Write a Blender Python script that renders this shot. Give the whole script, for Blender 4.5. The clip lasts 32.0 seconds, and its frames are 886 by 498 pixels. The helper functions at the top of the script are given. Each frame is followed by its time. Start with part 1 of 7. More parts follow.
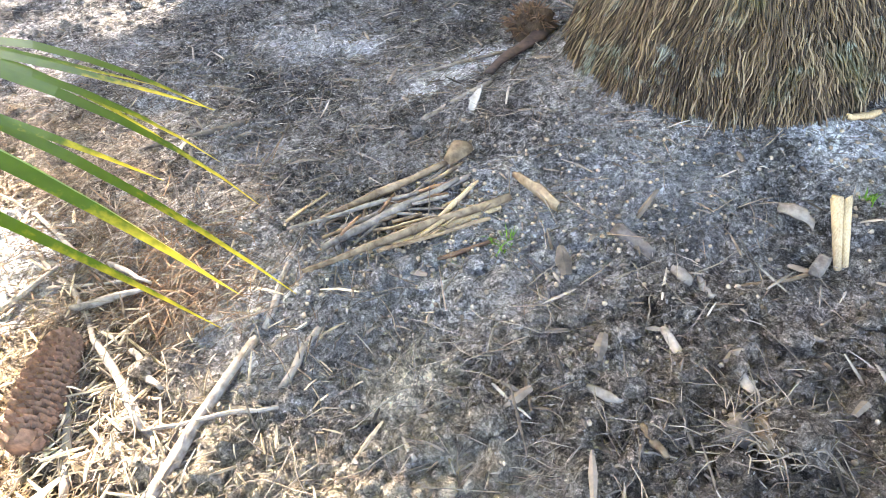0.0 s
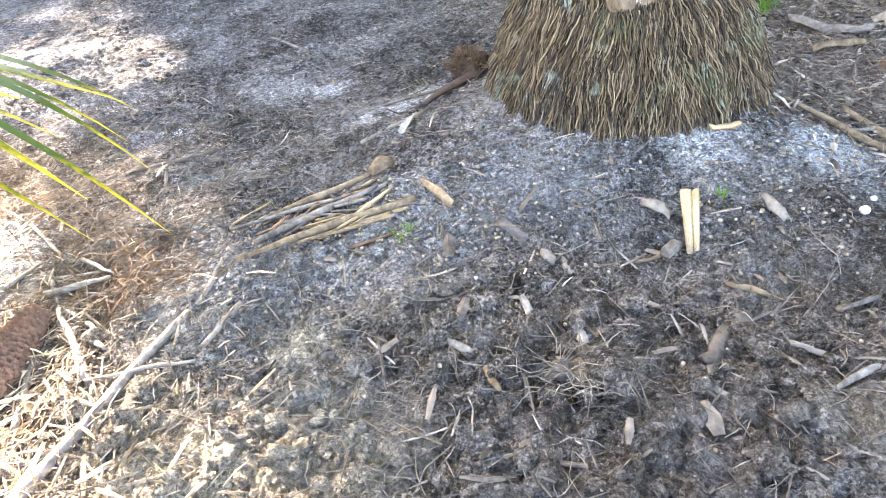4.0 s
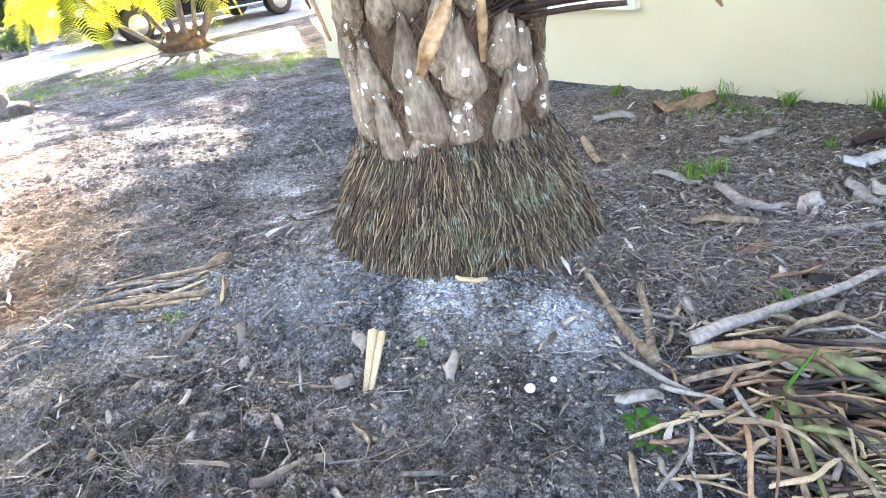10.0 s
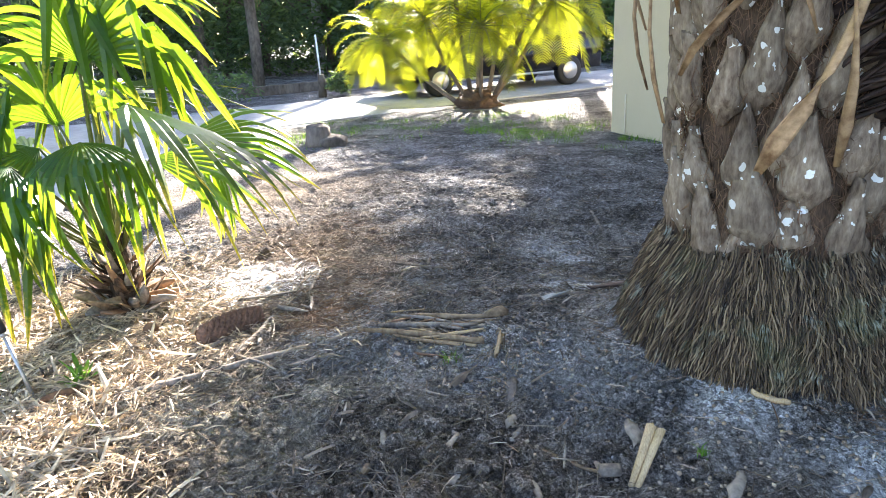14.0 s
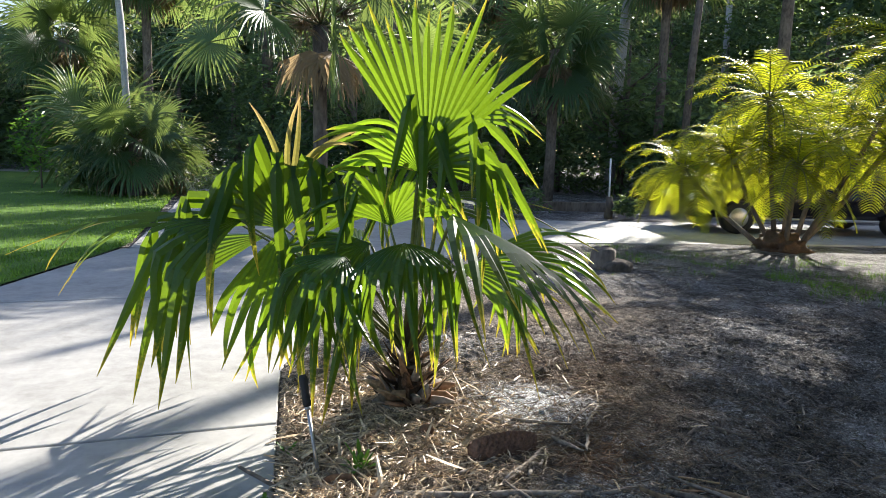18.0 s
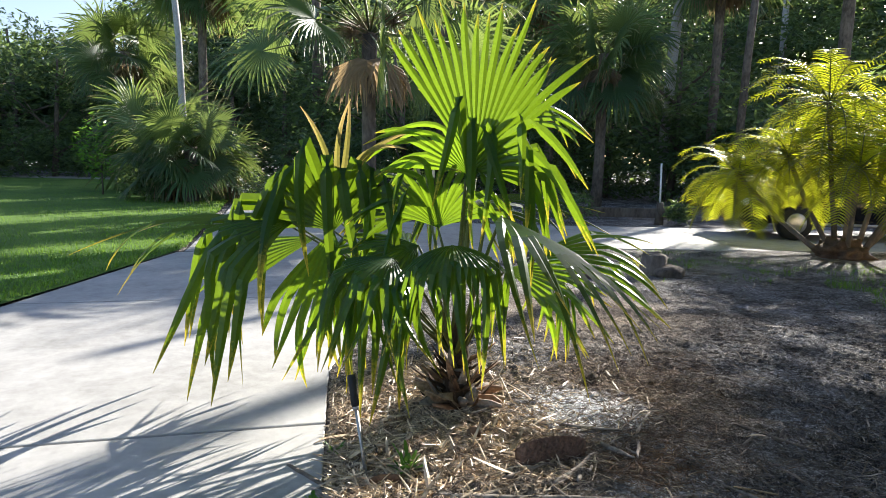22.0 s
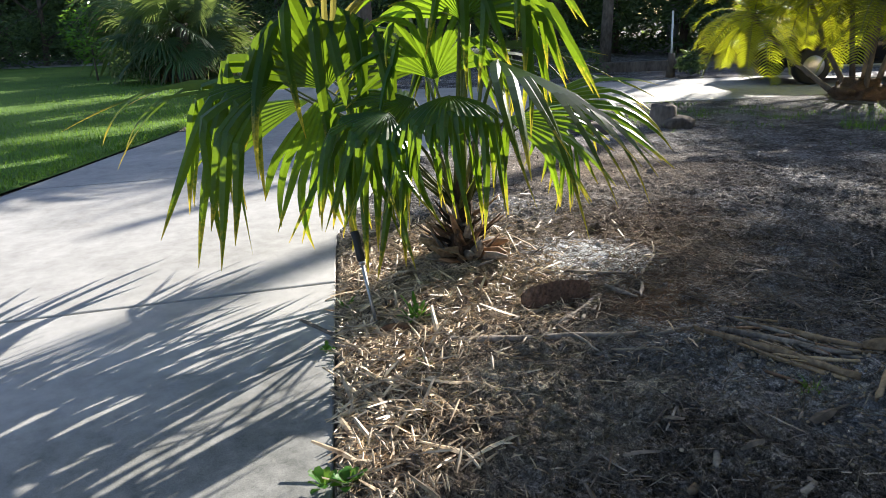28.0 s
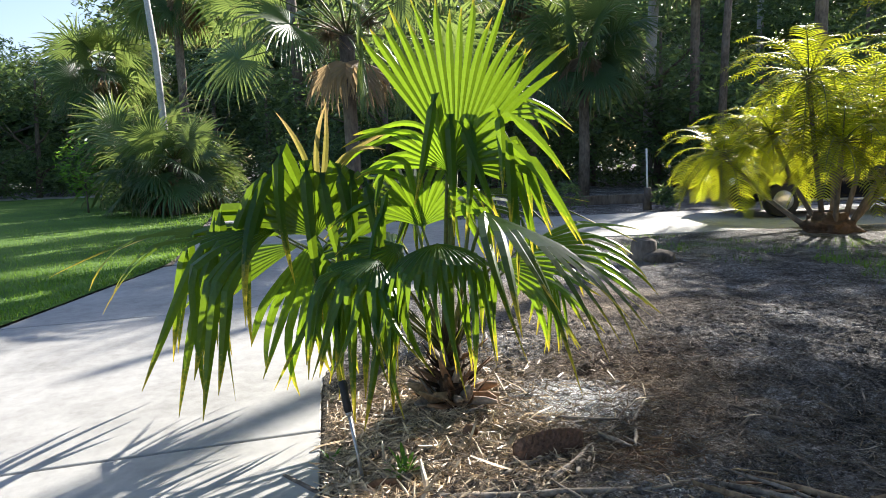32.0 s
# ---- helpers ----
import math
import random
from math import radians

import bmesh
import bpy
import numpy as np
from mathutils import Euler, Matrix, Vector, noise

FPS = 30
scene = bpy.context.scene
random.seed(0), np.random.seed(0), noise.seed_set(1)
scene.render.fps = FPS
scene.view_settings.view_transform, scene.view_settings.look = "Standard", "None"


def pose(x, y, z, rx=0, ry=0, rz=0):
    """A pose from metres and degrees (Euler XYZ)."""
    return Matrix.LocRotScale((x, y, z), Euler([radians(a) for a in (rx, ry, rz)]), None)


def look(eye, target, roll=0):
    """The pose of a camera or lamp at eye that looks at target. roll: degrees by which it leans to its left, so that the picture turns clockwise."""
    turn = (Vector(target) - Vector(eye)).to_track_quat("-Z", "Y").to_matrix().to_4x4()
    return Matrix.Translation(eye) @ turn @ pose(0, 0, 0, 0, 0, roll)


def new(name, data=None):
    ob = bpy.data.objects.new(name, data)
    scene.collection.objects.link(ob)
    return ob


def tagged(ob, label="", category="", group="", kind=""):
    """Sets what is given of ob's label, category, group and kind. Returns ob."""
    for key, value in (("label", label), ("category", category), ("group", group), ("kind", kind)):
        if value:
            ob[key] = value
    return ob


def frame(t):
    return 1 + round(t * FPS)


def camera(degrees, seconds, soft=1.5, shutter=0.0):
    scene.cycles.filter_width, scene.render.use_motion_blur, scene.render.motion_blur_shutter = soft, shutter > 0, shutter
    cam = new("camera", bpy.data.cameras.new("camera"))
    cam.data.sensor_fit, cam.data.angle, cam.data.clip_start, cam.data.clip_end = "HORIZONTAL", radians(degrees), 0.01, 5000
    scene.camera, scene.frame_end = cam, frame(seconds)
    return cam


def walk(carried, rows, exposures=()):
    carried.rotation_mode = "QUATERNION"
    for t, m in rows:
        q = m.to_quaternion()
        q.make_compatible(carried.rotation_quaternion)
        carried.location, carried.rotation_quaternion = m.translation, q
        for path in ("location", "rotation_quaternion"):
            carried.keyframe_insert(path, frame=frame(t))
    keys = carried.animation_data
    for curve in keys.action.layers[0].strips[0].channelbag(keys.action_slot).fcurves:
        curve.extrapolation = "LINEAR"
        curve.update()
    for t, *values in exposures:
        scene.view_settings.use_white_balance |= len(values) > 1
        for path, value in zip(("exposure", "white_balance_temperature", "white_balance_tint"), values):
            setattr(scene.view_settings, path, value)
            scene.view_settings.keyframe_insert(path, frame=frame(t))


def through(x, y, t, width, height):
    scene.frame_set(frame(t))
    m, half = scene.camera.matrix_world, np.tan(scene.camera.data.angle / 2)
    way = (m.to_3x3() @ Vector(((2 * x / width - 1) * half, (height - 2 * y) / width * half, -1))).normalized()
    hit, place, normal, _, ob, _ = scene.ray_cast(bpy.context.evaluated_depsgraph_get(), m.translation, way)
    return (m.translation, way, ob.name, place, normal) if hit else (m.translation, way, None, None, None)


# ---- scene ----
cam = camera(66.4, 32.0, 0.7, 0.0)
PATH = [
    (0, (0.85, 0.447, 1.337), (0.657, 1.924, 0.002), -6.1),
    (0.5, (0.951, 0.339, 1.333), (0.725, 1.85, 0.042), -7.4),
    (1, (0.931, 0.29, 1.332), (0.681, 1.78, 0.021), -10.9),
    (1.5, (0.913, 0.287, 1.366), (0.712, 1.781, 0.052), -14.1),
    (2, (0.916, 0.279, 1.369), (0.802, 1.804, 0.08), -13.4),
    (2.5, (0.992, 0.291, 1.373), (0.881, 1.84, 0.112), -13.2),
    (4.5, (1.421, 0.049, 1.296), (1.083, 1.649, 0.145), -7.4),
    (5, (1.588, 0.073, 1.292), (1.331, 1.706, 0.166), -8.7),
    (5.5, (1.793, 0.135, 1.292), (1.527, 1.824, 0.255), -4),
    (6, (1.861, 0.2, 1.296), (1.606, 1.94, 0.343), -7),
    (6.5, (1.951, 0.248, 1.292), (1.795, 2, 0.34), -11),
    (7, (2.234, 0.207, 1.301), (1.992, 1.96, 0.369), -7.5),
    (7.5, (2.429, 0.223, 1.296), (2.154, 1.972, 0.366), -6.4),
    (8, (2.641, 0.292, 1.309), (2.226, 2.049, 0.447), -4),
    (8.5, (2.797, 0.35, 1.318), (2.213, 2.083, 0.508), -5.9),
    (9, (2.953, 0.421, 1.308), (2.21, 2.05, 0.417), -3),
    (9.5, (2.964, 0.44, 1.307), (2.147, 2.026, 0.403), -6.3),
    (10, (2.92, 0.438, 1.307), (1.992, 1.989, 0.452), -7.5),
    (10.5, (2.899, 0.429, 1.335), (1.892, 1.992, 0.599), -6.1),
    (11, (2.891, 0.404, 1.343), (1.879, 1.989, 0.661), -5.1),
    (11.5, (2.882, 0.401, 1.341), (1.827, 1.97, 0.689), -5.4),
    (12, (2.865, 0.399, 1.343), (1.739, 1.93, 0.72), -5.3),
    (12.5, (2.847, 0.39, 1.336), (1.656, 1.878, 0.728), -5.4),
    (13, (2.828, 0.39, 1.334), (1.606, 1.843, 0.705), -4.6),
    (13.5, (2.811, 0.392, 1.328), (1.554, 1.813, 0.697), -4.2),
    (14, (2.747, 0.327, 1.341), (1.262, 1.516, 0.723), -3),
    (14.5, (2.617, 0.294, 1.362), (0.878, 1.102, 0.79), -3.5),
    (15, (2.553, 0.289, 1.408), (0.689, 0.851, 0.949), -3.5),
    (15.5, (2.567, 0.311, 1.437), (0.65, 0.771, 1.099), 0.5),
    (17.5, (2.578, 0.272, 1.391), (0.666, 0.809, 1.132), 1.6),
    (18, (2.526, 0.246, 1.385), (0.625, 0.808, 1.1), 2),
    (18.5, (2.5, 0.236, 1.384), (0.586, 0.757, 1.102), 2.1),
    (19, (2.508, 0.235, 1.38), (0.584, 0.731, 1.122), 1.9),
    (19.5, (2.524, 0.239, 1.37), (0.592, 0.697, 1.103), 1.4),
    (20, (2.543, 0.243, 1.364), (0.607, 0.659, 1.058), -0.1),
    (20.5, (2.524, 0.243, 1.364), (0.59, 0.67, 1.053), 0.7),
    (21, (2.504, 0.234, 1.367), (0.567, 0.664, 1.08), 1.6),
    (21.5, (2.51, 0.236, 1.366), (0.572, 0.675, 1.107), 1.9),
    (22, (2.519, 0.241, 1.36), (0.581, 0.67, 1.09), 1.7),
    (22.5, (2.517, 0.243, 1.359), (0.583, 0.685, 1.086), 1.6),
    (23, (2.524, 0.24, 1.368), (0.591, 0.694, 1.099), 2.1),
    (23.5, (2.514, 0.246, 1.364), (0.585, 0.712, 1.09), 1.4),
    (24, (2.538, 0.253, 1.349), (0.61, 0.719, 1.068), 0),
    (24.5, (2.527, 0.259, 1.338), (0.598, 0.701, 1.017), -1.1),
    (26.5, (2.56, 0.277, 1.341), (0.638, 0.705, 0.963), -1),
    (27, (2.568, 0.286, 1.335), (0.653, 0.715, 0.926), -0.5),
    (27.5, (2.54, 0.288, 1.287), (0.656, 0.716, 0.746), 0.2),
    (28, (2.526, 0.293, 1.263), (0.66, 0.672, 0.626), -1.8),
    (28.5, (2.5, 0.298, 1.264), (0.647, 0.654, 0.578), -2.8),
    (29, (2.515, 0.304, 1.286), (0.653, 0.648, 0.617), -3.7),
    (29.5, (2.525, 0.304, 1.28), (0.665, 0.662, 0.614), -3.1),
    (30, (2.524, 0.304, 1.279), (0.663, 0.67, 0.616), -3.3),
    (30.5, (2.513, 0.302, 1.297), (0.646, 0.684, 0.665), -3.3),
    (31, (2.505, 0.304, 1.343), (0.602, 0.707, 0.85), -0.8),
    (31.5, (2.471, 0.282, 1.347), (0.543, 0.72, 1.017), -0.8),
    (32, (2.499, 0.282, 1.361), (0.567, 0.733, 1.084), -1.7),
]
EXPOSURE = [(0, 4.5, 6800, 22), (3, 4.6, 6750, 23), (5, 4.85, 6650, 26), (6.5, 4.7, 6600, 26), (8.5, 4.55, 6600, 26), (10, 4.6, 6450, 26), (11, 4.1, 6350, 25), (12, 3.8, 6300, 25), (13.5, 3.4, 6150, 22), (14.1, 3.25, 6150, 20), (15, 2.0, 6050, 18), (18, 1.65, 6000, 17), (27, 1.65, 6000, 17), (28.5, 1.45, 6000, 18), (30.5, 1.45, 6000, 18), (32, 1.65, 6000, 17)]
walk(cam, [(t, look(eye, target, roll)) for t, eye, target, roll in PATH], EXPOSURE)

SUN_AZ, SUN_EL = 42.0, 25.0  # degrees: to the left of +y, above the ground
sun_way = Vector((-math.sin(radians(SUN_AZ)) * math.cos(radians(SUN_EL)), math.cos(radians(SUN_AZ)) * math.cos(radians(SUN_EL)), math.sin(radians(SUN_EL))))
world = bpy.data.worlds.new("sky")
scene.world = world
world.use_nodes = True
wn = world.node_tree.nodes
sky = wn.new("ShaderNodeTexSky")
sky.sky_type, sky.sun_disc = "NISHITA", False
sky.sun_elevation, sky.sun_rotation = radians(SUN_EL), radians(-SUN_AZ)
sky.air_density, sky.dust_density = 1.0, 1.5
world.node_tree.links.new(sky.outputs[0], wn["Background"].inputs["Color"])
wn["Background"].inputs["Strength"].default_value = 0.074
sun = new("sun", bpy.data.lights.new("sun", "SUN"))
sun.data.energy, sun.data.angle, sun.data.color = 5.0, radians(0.5), (1.0, 0.935, 0.76)
sun.matrix_world = look(sun_way * 60, (0, 0, 0))
# ---- small builders ----
ORIGIN = {}


def thing(name, at, label, category, group="", kind=""):
    """An empty at the base of a thing, to carry its parts."""
    ob = new(name)
    ob.location = at
    ob.empty_display_size = 0.1
    ORIGIN[ob.name] = Vector(at)
    return tagged(ob, label, category, group, kind)


def mesh_of(name, V, F, material, smooth=True, tip=None):
    me = bpy.data.meshes.new(name)
    me.from_pydata([tuple(v) for v in V], [], F)
    for m in material if isinstance(material, (list, tuple)) else (material,):
        me.materials.append(m)
    if smooth:
        me.polygons.foreach_set("use_smooth", [True] * len(me.polygons))
    if tip is not None:
        a = me.attributes.new("tip", "FLOAT", "POINT")
        a.data.foreach_set("value", [float(t) for t in tip])
    me.update()
    return me


def part(name, VF, material, parent, label="", smooth=True, tip=None):
    """One mesh, given in world coordinates, under a thing or a part of one."""
    V, F = VF
    o = ORIGIN[parent.name]
    V = np.asarray(V, float) - np.array(o)
    ob = new(name, mesh_of(name, V, F, material, smooth, tip))
    ob.parent = parent
    ORIGIN[ob.name] = o
    return tagged(ob, label)


def single(name, VF, material, at, label, category, group="", kind="", smooth=True, tip=None):
    """A thing that is one mesh, given in world coordinates."""
    V, F = VF
    ob = new(name, mesh_of(name, np.asarray(V, float) - np.array(at, float), F, material, smooth, tip))
    ob.location = at
    ORIGIN[ob.name] = Vector(at)
    return tagged(ob, label, category, group, kind)


def merge(parts):
    V, F = [], []
    for v, f in parts:
        n = len(V)
        V.extend(v)
        F.extend([tuple(i + n for i in q) for q in f])
    return V, F


def tube(P, radii, n=8, flat=1.0, up=(0, 0, 1), cap=True, jag=0.0, rng=random):
    """A tube through the points P; flat squeezes it along its second axis; jag makes uneven ends."""
    P = [Vector(p) for p in P]
    V, F = [], []
    side = None
    for i, p in enumerate(P):
        d = (P[min(i + 1, len(P) - 1)] - P[max(i - 1, 0)]).normalized()
        if side is None:
            u = Vector(up)
            side = d.cross(u)
            if side.length < 0.05:
                side = d.cross(Vector((1, 0, 0)))
        side = (side - d * side.dot(d)).normalized()
        top = side.cross(d)
        r = radii[i] if isinstance(radii, (list, tuple)) else radii
        end = i in (0, len(P) - 1)
        for k in range(n):
            a = 2 * math.pi * k / n
            q = p + side * (math.cos(a) * r) + top * (math.sin(a) * r * flat)
            if end and jag:
                q += d * rng.uniform(-jag, jag)
            V.append(q)
    for i in range(len(P) - 1):
        for k in range(n):
            a, b = i * n + k, i * n + (k + 1) % n
            F.append((a, b, b + n, a + n))
    if cap:
        F.append(tuple(range(n - 1, -1, -1)))
        F.append(tuple(range((len(P) - 1) * n, len(P) * n)))
    return V, F


def box(c, s, rz=0.0, bevel=0.0):
    """A box by its middle, its size and its turn; bevel cuts its edges."""
    bm = bmesh.new()
    bmesh.ops.create_cube(bm, size=1.0)
    bmesh.ops.scale(bm, vec=s, verts=bm.verts)
    if bevel:
        bmesh.ops.bevel(bm, geom=list(bm.edges), offset=bevel, segments=2, profile=0.6, affect="EDGES")
    bmesh.ops.rotate(bm, cent=(0, 0, 0), matrix=Matrix.Rotation(radians(rz), 3, "Z"), verts=bm.verts)
    bmesh.ops.translate(bm, vec=c, verts=bm.verts)
    bm.verts.index_update()
    V = [v.co.copy() for v in bm.verts]
    F = [tuple(v.index for v in f.verts) for f in bm.faces]
    bm.free()
    return V, F


def lump(c, r, rng, sub=2, rough=0.25, flat=1.0, freq=1.7):
    """An uneven stone or clod."""
    bm = bmesh.new()
    bmesh.ops.create_icosphere(bm, subdivisions=sub, radius=1.0)
    o = Vector((rng.uniform(-50, 50), rng.uniform(-50, 50), rng.uniform(-50, 50)))
    V = []
    for v in bm.verts:
        k = 1 + rough * noise.noise(v.co * freq + o)
        V.append(Vector(c) + Vector((v.co.x * r * k, v.co.y * r * k, v.co.z * r * k * flat)))
    bm.verts.index_update()
    F = [tuple(v.index for v in f.verts) for f in bm.faces]
    bm.free()
    return V, F


def bend(a, b, n=6, sag=0.0, wob=0.0, rng=random):
    """Points from a to b with a bow upwards (sag) and a wobble."""
    a, b = Vector(a), Vector(b)
    L = (b - a).length
    out = []
    o = rng.uniform(0, 99)
    for i in range(n):
        t = i / (n - 1)
        p = a.lerp(b, t)
        p.z += sag * 4 * t * (1 - t)
        if wob and 0 < i < n - 1:
            p += Vector((noise.noise((o, t * 2.3, 0)), noise.noise((0, o, t * 2.3)), 0.5 * noise.noise((t * 2.3, 0, o)))) * (wob * L)
        out.append(p)
    return out


def gz(x, y):
    """Height of the ground."""
    h = -0.05 + 0.13 * math.exp(-((x - 1.3) ** 2 + (y - 2.2) ** 2) / 1.6) + 0.22 * math.exp(-((x - 1.65) ** 2 + (y - 2.75) ** 2) / 0.42)
    h -= 0.07 * math.exp(-((x - 1.66) ** 2 + (y - 1.70) ** 2) / 0.14)
    h += 0.11 * math.exp(-((x - 3.4) ** 2 + (y - 4.1) ** 2) / 1.2)
    h += 0.03 * noise.noise((x * 0.9, y * 0.9, 3.1)) * min(1.0, max(0.0, (y - 0.3) / 1.0))
    return h


def on(x, y, up=0.0):
    return Vector((x, y, gz(x, y) + up))


def relief(x, y):
    """Clods, crusts and hollows of the worked soil, on top of its broad height."""
    if not (-3 < x < 5 and 0.25 < y < 6):
        return 0.0
    turned = 0.4 + math.exp(-((x - 1.4) ** 2 / 1.6 + (y - 1.15) ** 2 / 0.5))
    r = noise.noise((x * 6, y * 6, 0.5)) * 0.018 + (abs(noise.noise((x * 11, y * 11, 1.5))) - 0.2) * 0.045 * turned
    r += max(0.0, noise.noise((x * 21, y * 21, 2.5))) * 0.040 * turned + noise.noise((x * 37, y * 37, 5.5)) * 0.012
    return r * min(1.0, (y - 0.25) * 4)


def on_soil(x, y, up=0.0):
    return Vector((x, y, gz(x, y) + relief(x, y) + up))
# ---- materials ----
def tree_of(name):
    m = bpy.data.materials.new(name)
    m.use_nodes = True
    return m, m.node_tree.nodes, m.node_tree.links


def ramp(nodes, stops):
    r = nodes.new("ShaderNodeValToRGB")
    el = r.color_ramp.elements
    while len(el) < len(stops):
        el.new(0.5)
    for e, (p, c) in zip(el, stops):
        e.position, e.color = p, (*c, 1) if len(c) == 3 else c
    return r


def tex(nodes, links, vec, scale, detail=6.0, rough=0.6, distortion=0.0):
    t = nodes.new("ShaderNodeTexNoise")
    t.inputs["Scale"].default_value = scale
    t.inputs["Detail"].default_value = detail
    t.inputs["Roughness"].default_value = rough
    t.inputs["Distortion"].default_value = distortion
    links.new(vec, t.inputs["Vector"])
    return t.outputs[0]


def mixc(nodes, links, fac, a, b, mode="MIX"):
    n = nodes.new("ShaderNodeMix")
    n.data_type, n.blend_type = "RGBA", mode
    for s, v in ((n.inputs[0], fac), (n.inputs[6], a), (n.inputs[7], b)):
        if isinstance(v, (int, float)):
            s.default_value = v
        elif isinstance(v, tuple):
            s.default_value = (*v, 1) if len(v) == 3 else v
        else:
            links.new(v, s)
    return n.outputs[2]


def maths(nodes, links, op, a, b=0.0):
    n = nodes.new("ShaderNodeMath")
    n.operation = op
    for s, v in zip(n.inputs, (a, b)):
        if isinstance(v, (int, float)):
            s.default_value = v
        else:
            links.new(v, s)
    return n.outputs[0]


def surface(name, dark, light, fine=40.0, broad=4.0, rough=0.85, bump=0.4, dist=0.004, stretch=(1, 1, 1), metal=0.0, spots=None, vary=0.25, mid=None, island=False):
    """A surface of two colours, mixed by fine grain and broad stains, that differs a little from thing to thing."""
    m, n, k = tree_of(name)
    b = n["Principled BSDF"]
    co = n.new("ShaderNodeTexCoord").outputs["Object"]
    mp = n.new("ShaderNodeMapping")
    mp.inputs["Scale"].default_value = stretch
    k.new(co, mp.inputs["Vector"])
    v = mp.outputs[0]
    f, w = tex(n, k, v, fine), tex(n, k, co, broad, 3.0)
    g = maths(n, k, "ADD", maths(n, k, "MULTIPLY", f, 0.6), maths(n, k, "MULTIPLY", w, 0.4))
    stops = [(0.36, dark), (0.64, light)] if mid is None else [(0.34, dark), (0.5, mid), (0.66, light)]
    r = ramp(n, stops)
    k.new(g, r.inputs[0])
    c = r.outputs[0]
    if spots:
        colour, scale, size = spots
        vo = n.new("ShaderNodeTexVoronoi")
        vo.inputs["Scale"].default_value = scale
        wob = n.new("ShaderNodeVectorMath")
        wob.operation = "ADD"
        k.new(co, wob.inputs[0])
        nz = n.new("ShaderNodeTexNoise")
        nz.inputs["Scale"].default_value = scale * 1.5
        k.new(co, nz.inputs["Vector"])
        sc = n.new("ShaderNodeVectorMath")
        sc.operation = "SCALE"
        sc.inputs["Scale"].default_value = 0.9 / scale
        k.new(nz.outputs[1], sc.inputs[0])
        k.new(sc.outputs[0], wob.inputs[1])
        k.new(wob.outputs[0], vo.inputs["Vector"])
        sp = n.new("ShaderNodeSeparateColor")
        k.new(vo.outputs["Color"], sp.inputs[0])
        pick = maths(n, k, "GREATER_THAN", maths(n, k, "ADD", sp.outputs[0], maths(n, k, "MULTIPLY", w, 2.6)), 2.06)
        near = maths(n, k, "LESS_THAN", vo.outputs["Distance"], maths(n, k, "MULTIPLY", sp.outputs[1], size))
        c = mixc(n, k, maths(n, k, "MULTIPLY", pick, near), c, colour)
    if vary:
        if island:
            rnd = n.new("ShaderNodeNewGeometry").outputs["Random Per Island"]
        else:
            rnd = n.new("ShaderNodeObjectInfo").outputs["Random"]
        hs = n.new("ShaderNodeHueSaturation")
        k.new(maths(n, k, "ADD", maths(n, k, "MULTIPLY", rnd, 2 * vary), 1 - vary), hs.inputs["Value"])
        k.new(c, hs.inputs["Color"])
        c = hs.outputs[0]
    k.new(c, b.inputs["Base Color"])
    b.inputs["Roughness"].default_value = rough
    b.inputs["Metallic"].default_value = metal
    b.inputs["Specular IOR Level"].default_value = 0.3
    if bump:
        bp = n.new("ShaderNodeBump")
        bp.inputs["Strength"].default_value = bump
        bp.inputs["Distance"].default_value = dist
        k.new(f, bp.inputs["Height"])
        k.new(bp.outputs[0], b.inputs["Normal"])
    return m


def leaf(name, green, lit, tipped=None, rough=0.42, through=0.5, vary=0.3, streak=60.0, island=False):
    """A leaf that lets light through; the attribute "tip" tells how far it has dried."""
    m, n, k = tree_of(name)
    b = n["Principled BSDF"]
    co = n.new("ShaderNodeTexCoord").outputs["Object"]
    w = tex(n, k, co, streak, 3.0)
    rnd = n.new("ShaderNodeNewGeometry").outputs["Random Per Island"] if island else n.new("ShaderNodeObjectInfo").outputs["Random"]

    def shade(c):
        a = mixc(n, k, w, tuple(x * 0.75 for x in c), tuple(x * 1.2 for x in c))
        hs = n.new("ShaderNodeHueSaturation")
        k.new(maths(n, k, "ADD", maths(n, k, "MULTIPLY", rnd, 2 * vary), 1 - vary), hs.inputs["Value"])
        k.new(a, hs.inputs["Color"])
        return hs.outputs[0]

    c1, c2 = shade(green), shade(lit)
    if tipped:
        at = n.new("ShaderNodeAttribute")
        at.attribute_name = "tip"
        edge = maths(n, k, "ADD", at.outputs["Fac"], maths(n, k, "MULTIPLY", maths(n, k, "SUBTRACT", w, 0.5), 0.5))
        r = ramp(n, [(0.46, (0, 0, 0)), (0.80, (1, 1, 1))])
        k.new(edge, r.inputs[0])
        c1 = mixc(n, k, r.outputs[0], c1, tipped)
        c2 = mixc(n, k, r.outputs[0], c2, tuple(min(1, x * 1.3) for x in tipped))
    k.new(c1, b.inputs["Base Color"])
    b.inputs["Roughness"].default_value = rough
    b.inputs["Specular IOR Level"].default_value = 0.35
    t = n.new("ShaderNodeBsdfTranslucent")
    k.new(c2, t.inputs["Color"])
    mx = n.new("ShaderNodeMixShader")
    mx.inputs[0].default_value = through
    k.new(b.outputs[0], mx.inputs[1])
    k.new(t.outputs[0], mx.inputs[2])
    k.new(mx.outputs[0], n["Material Output"].inputs["Surface"])
    return m


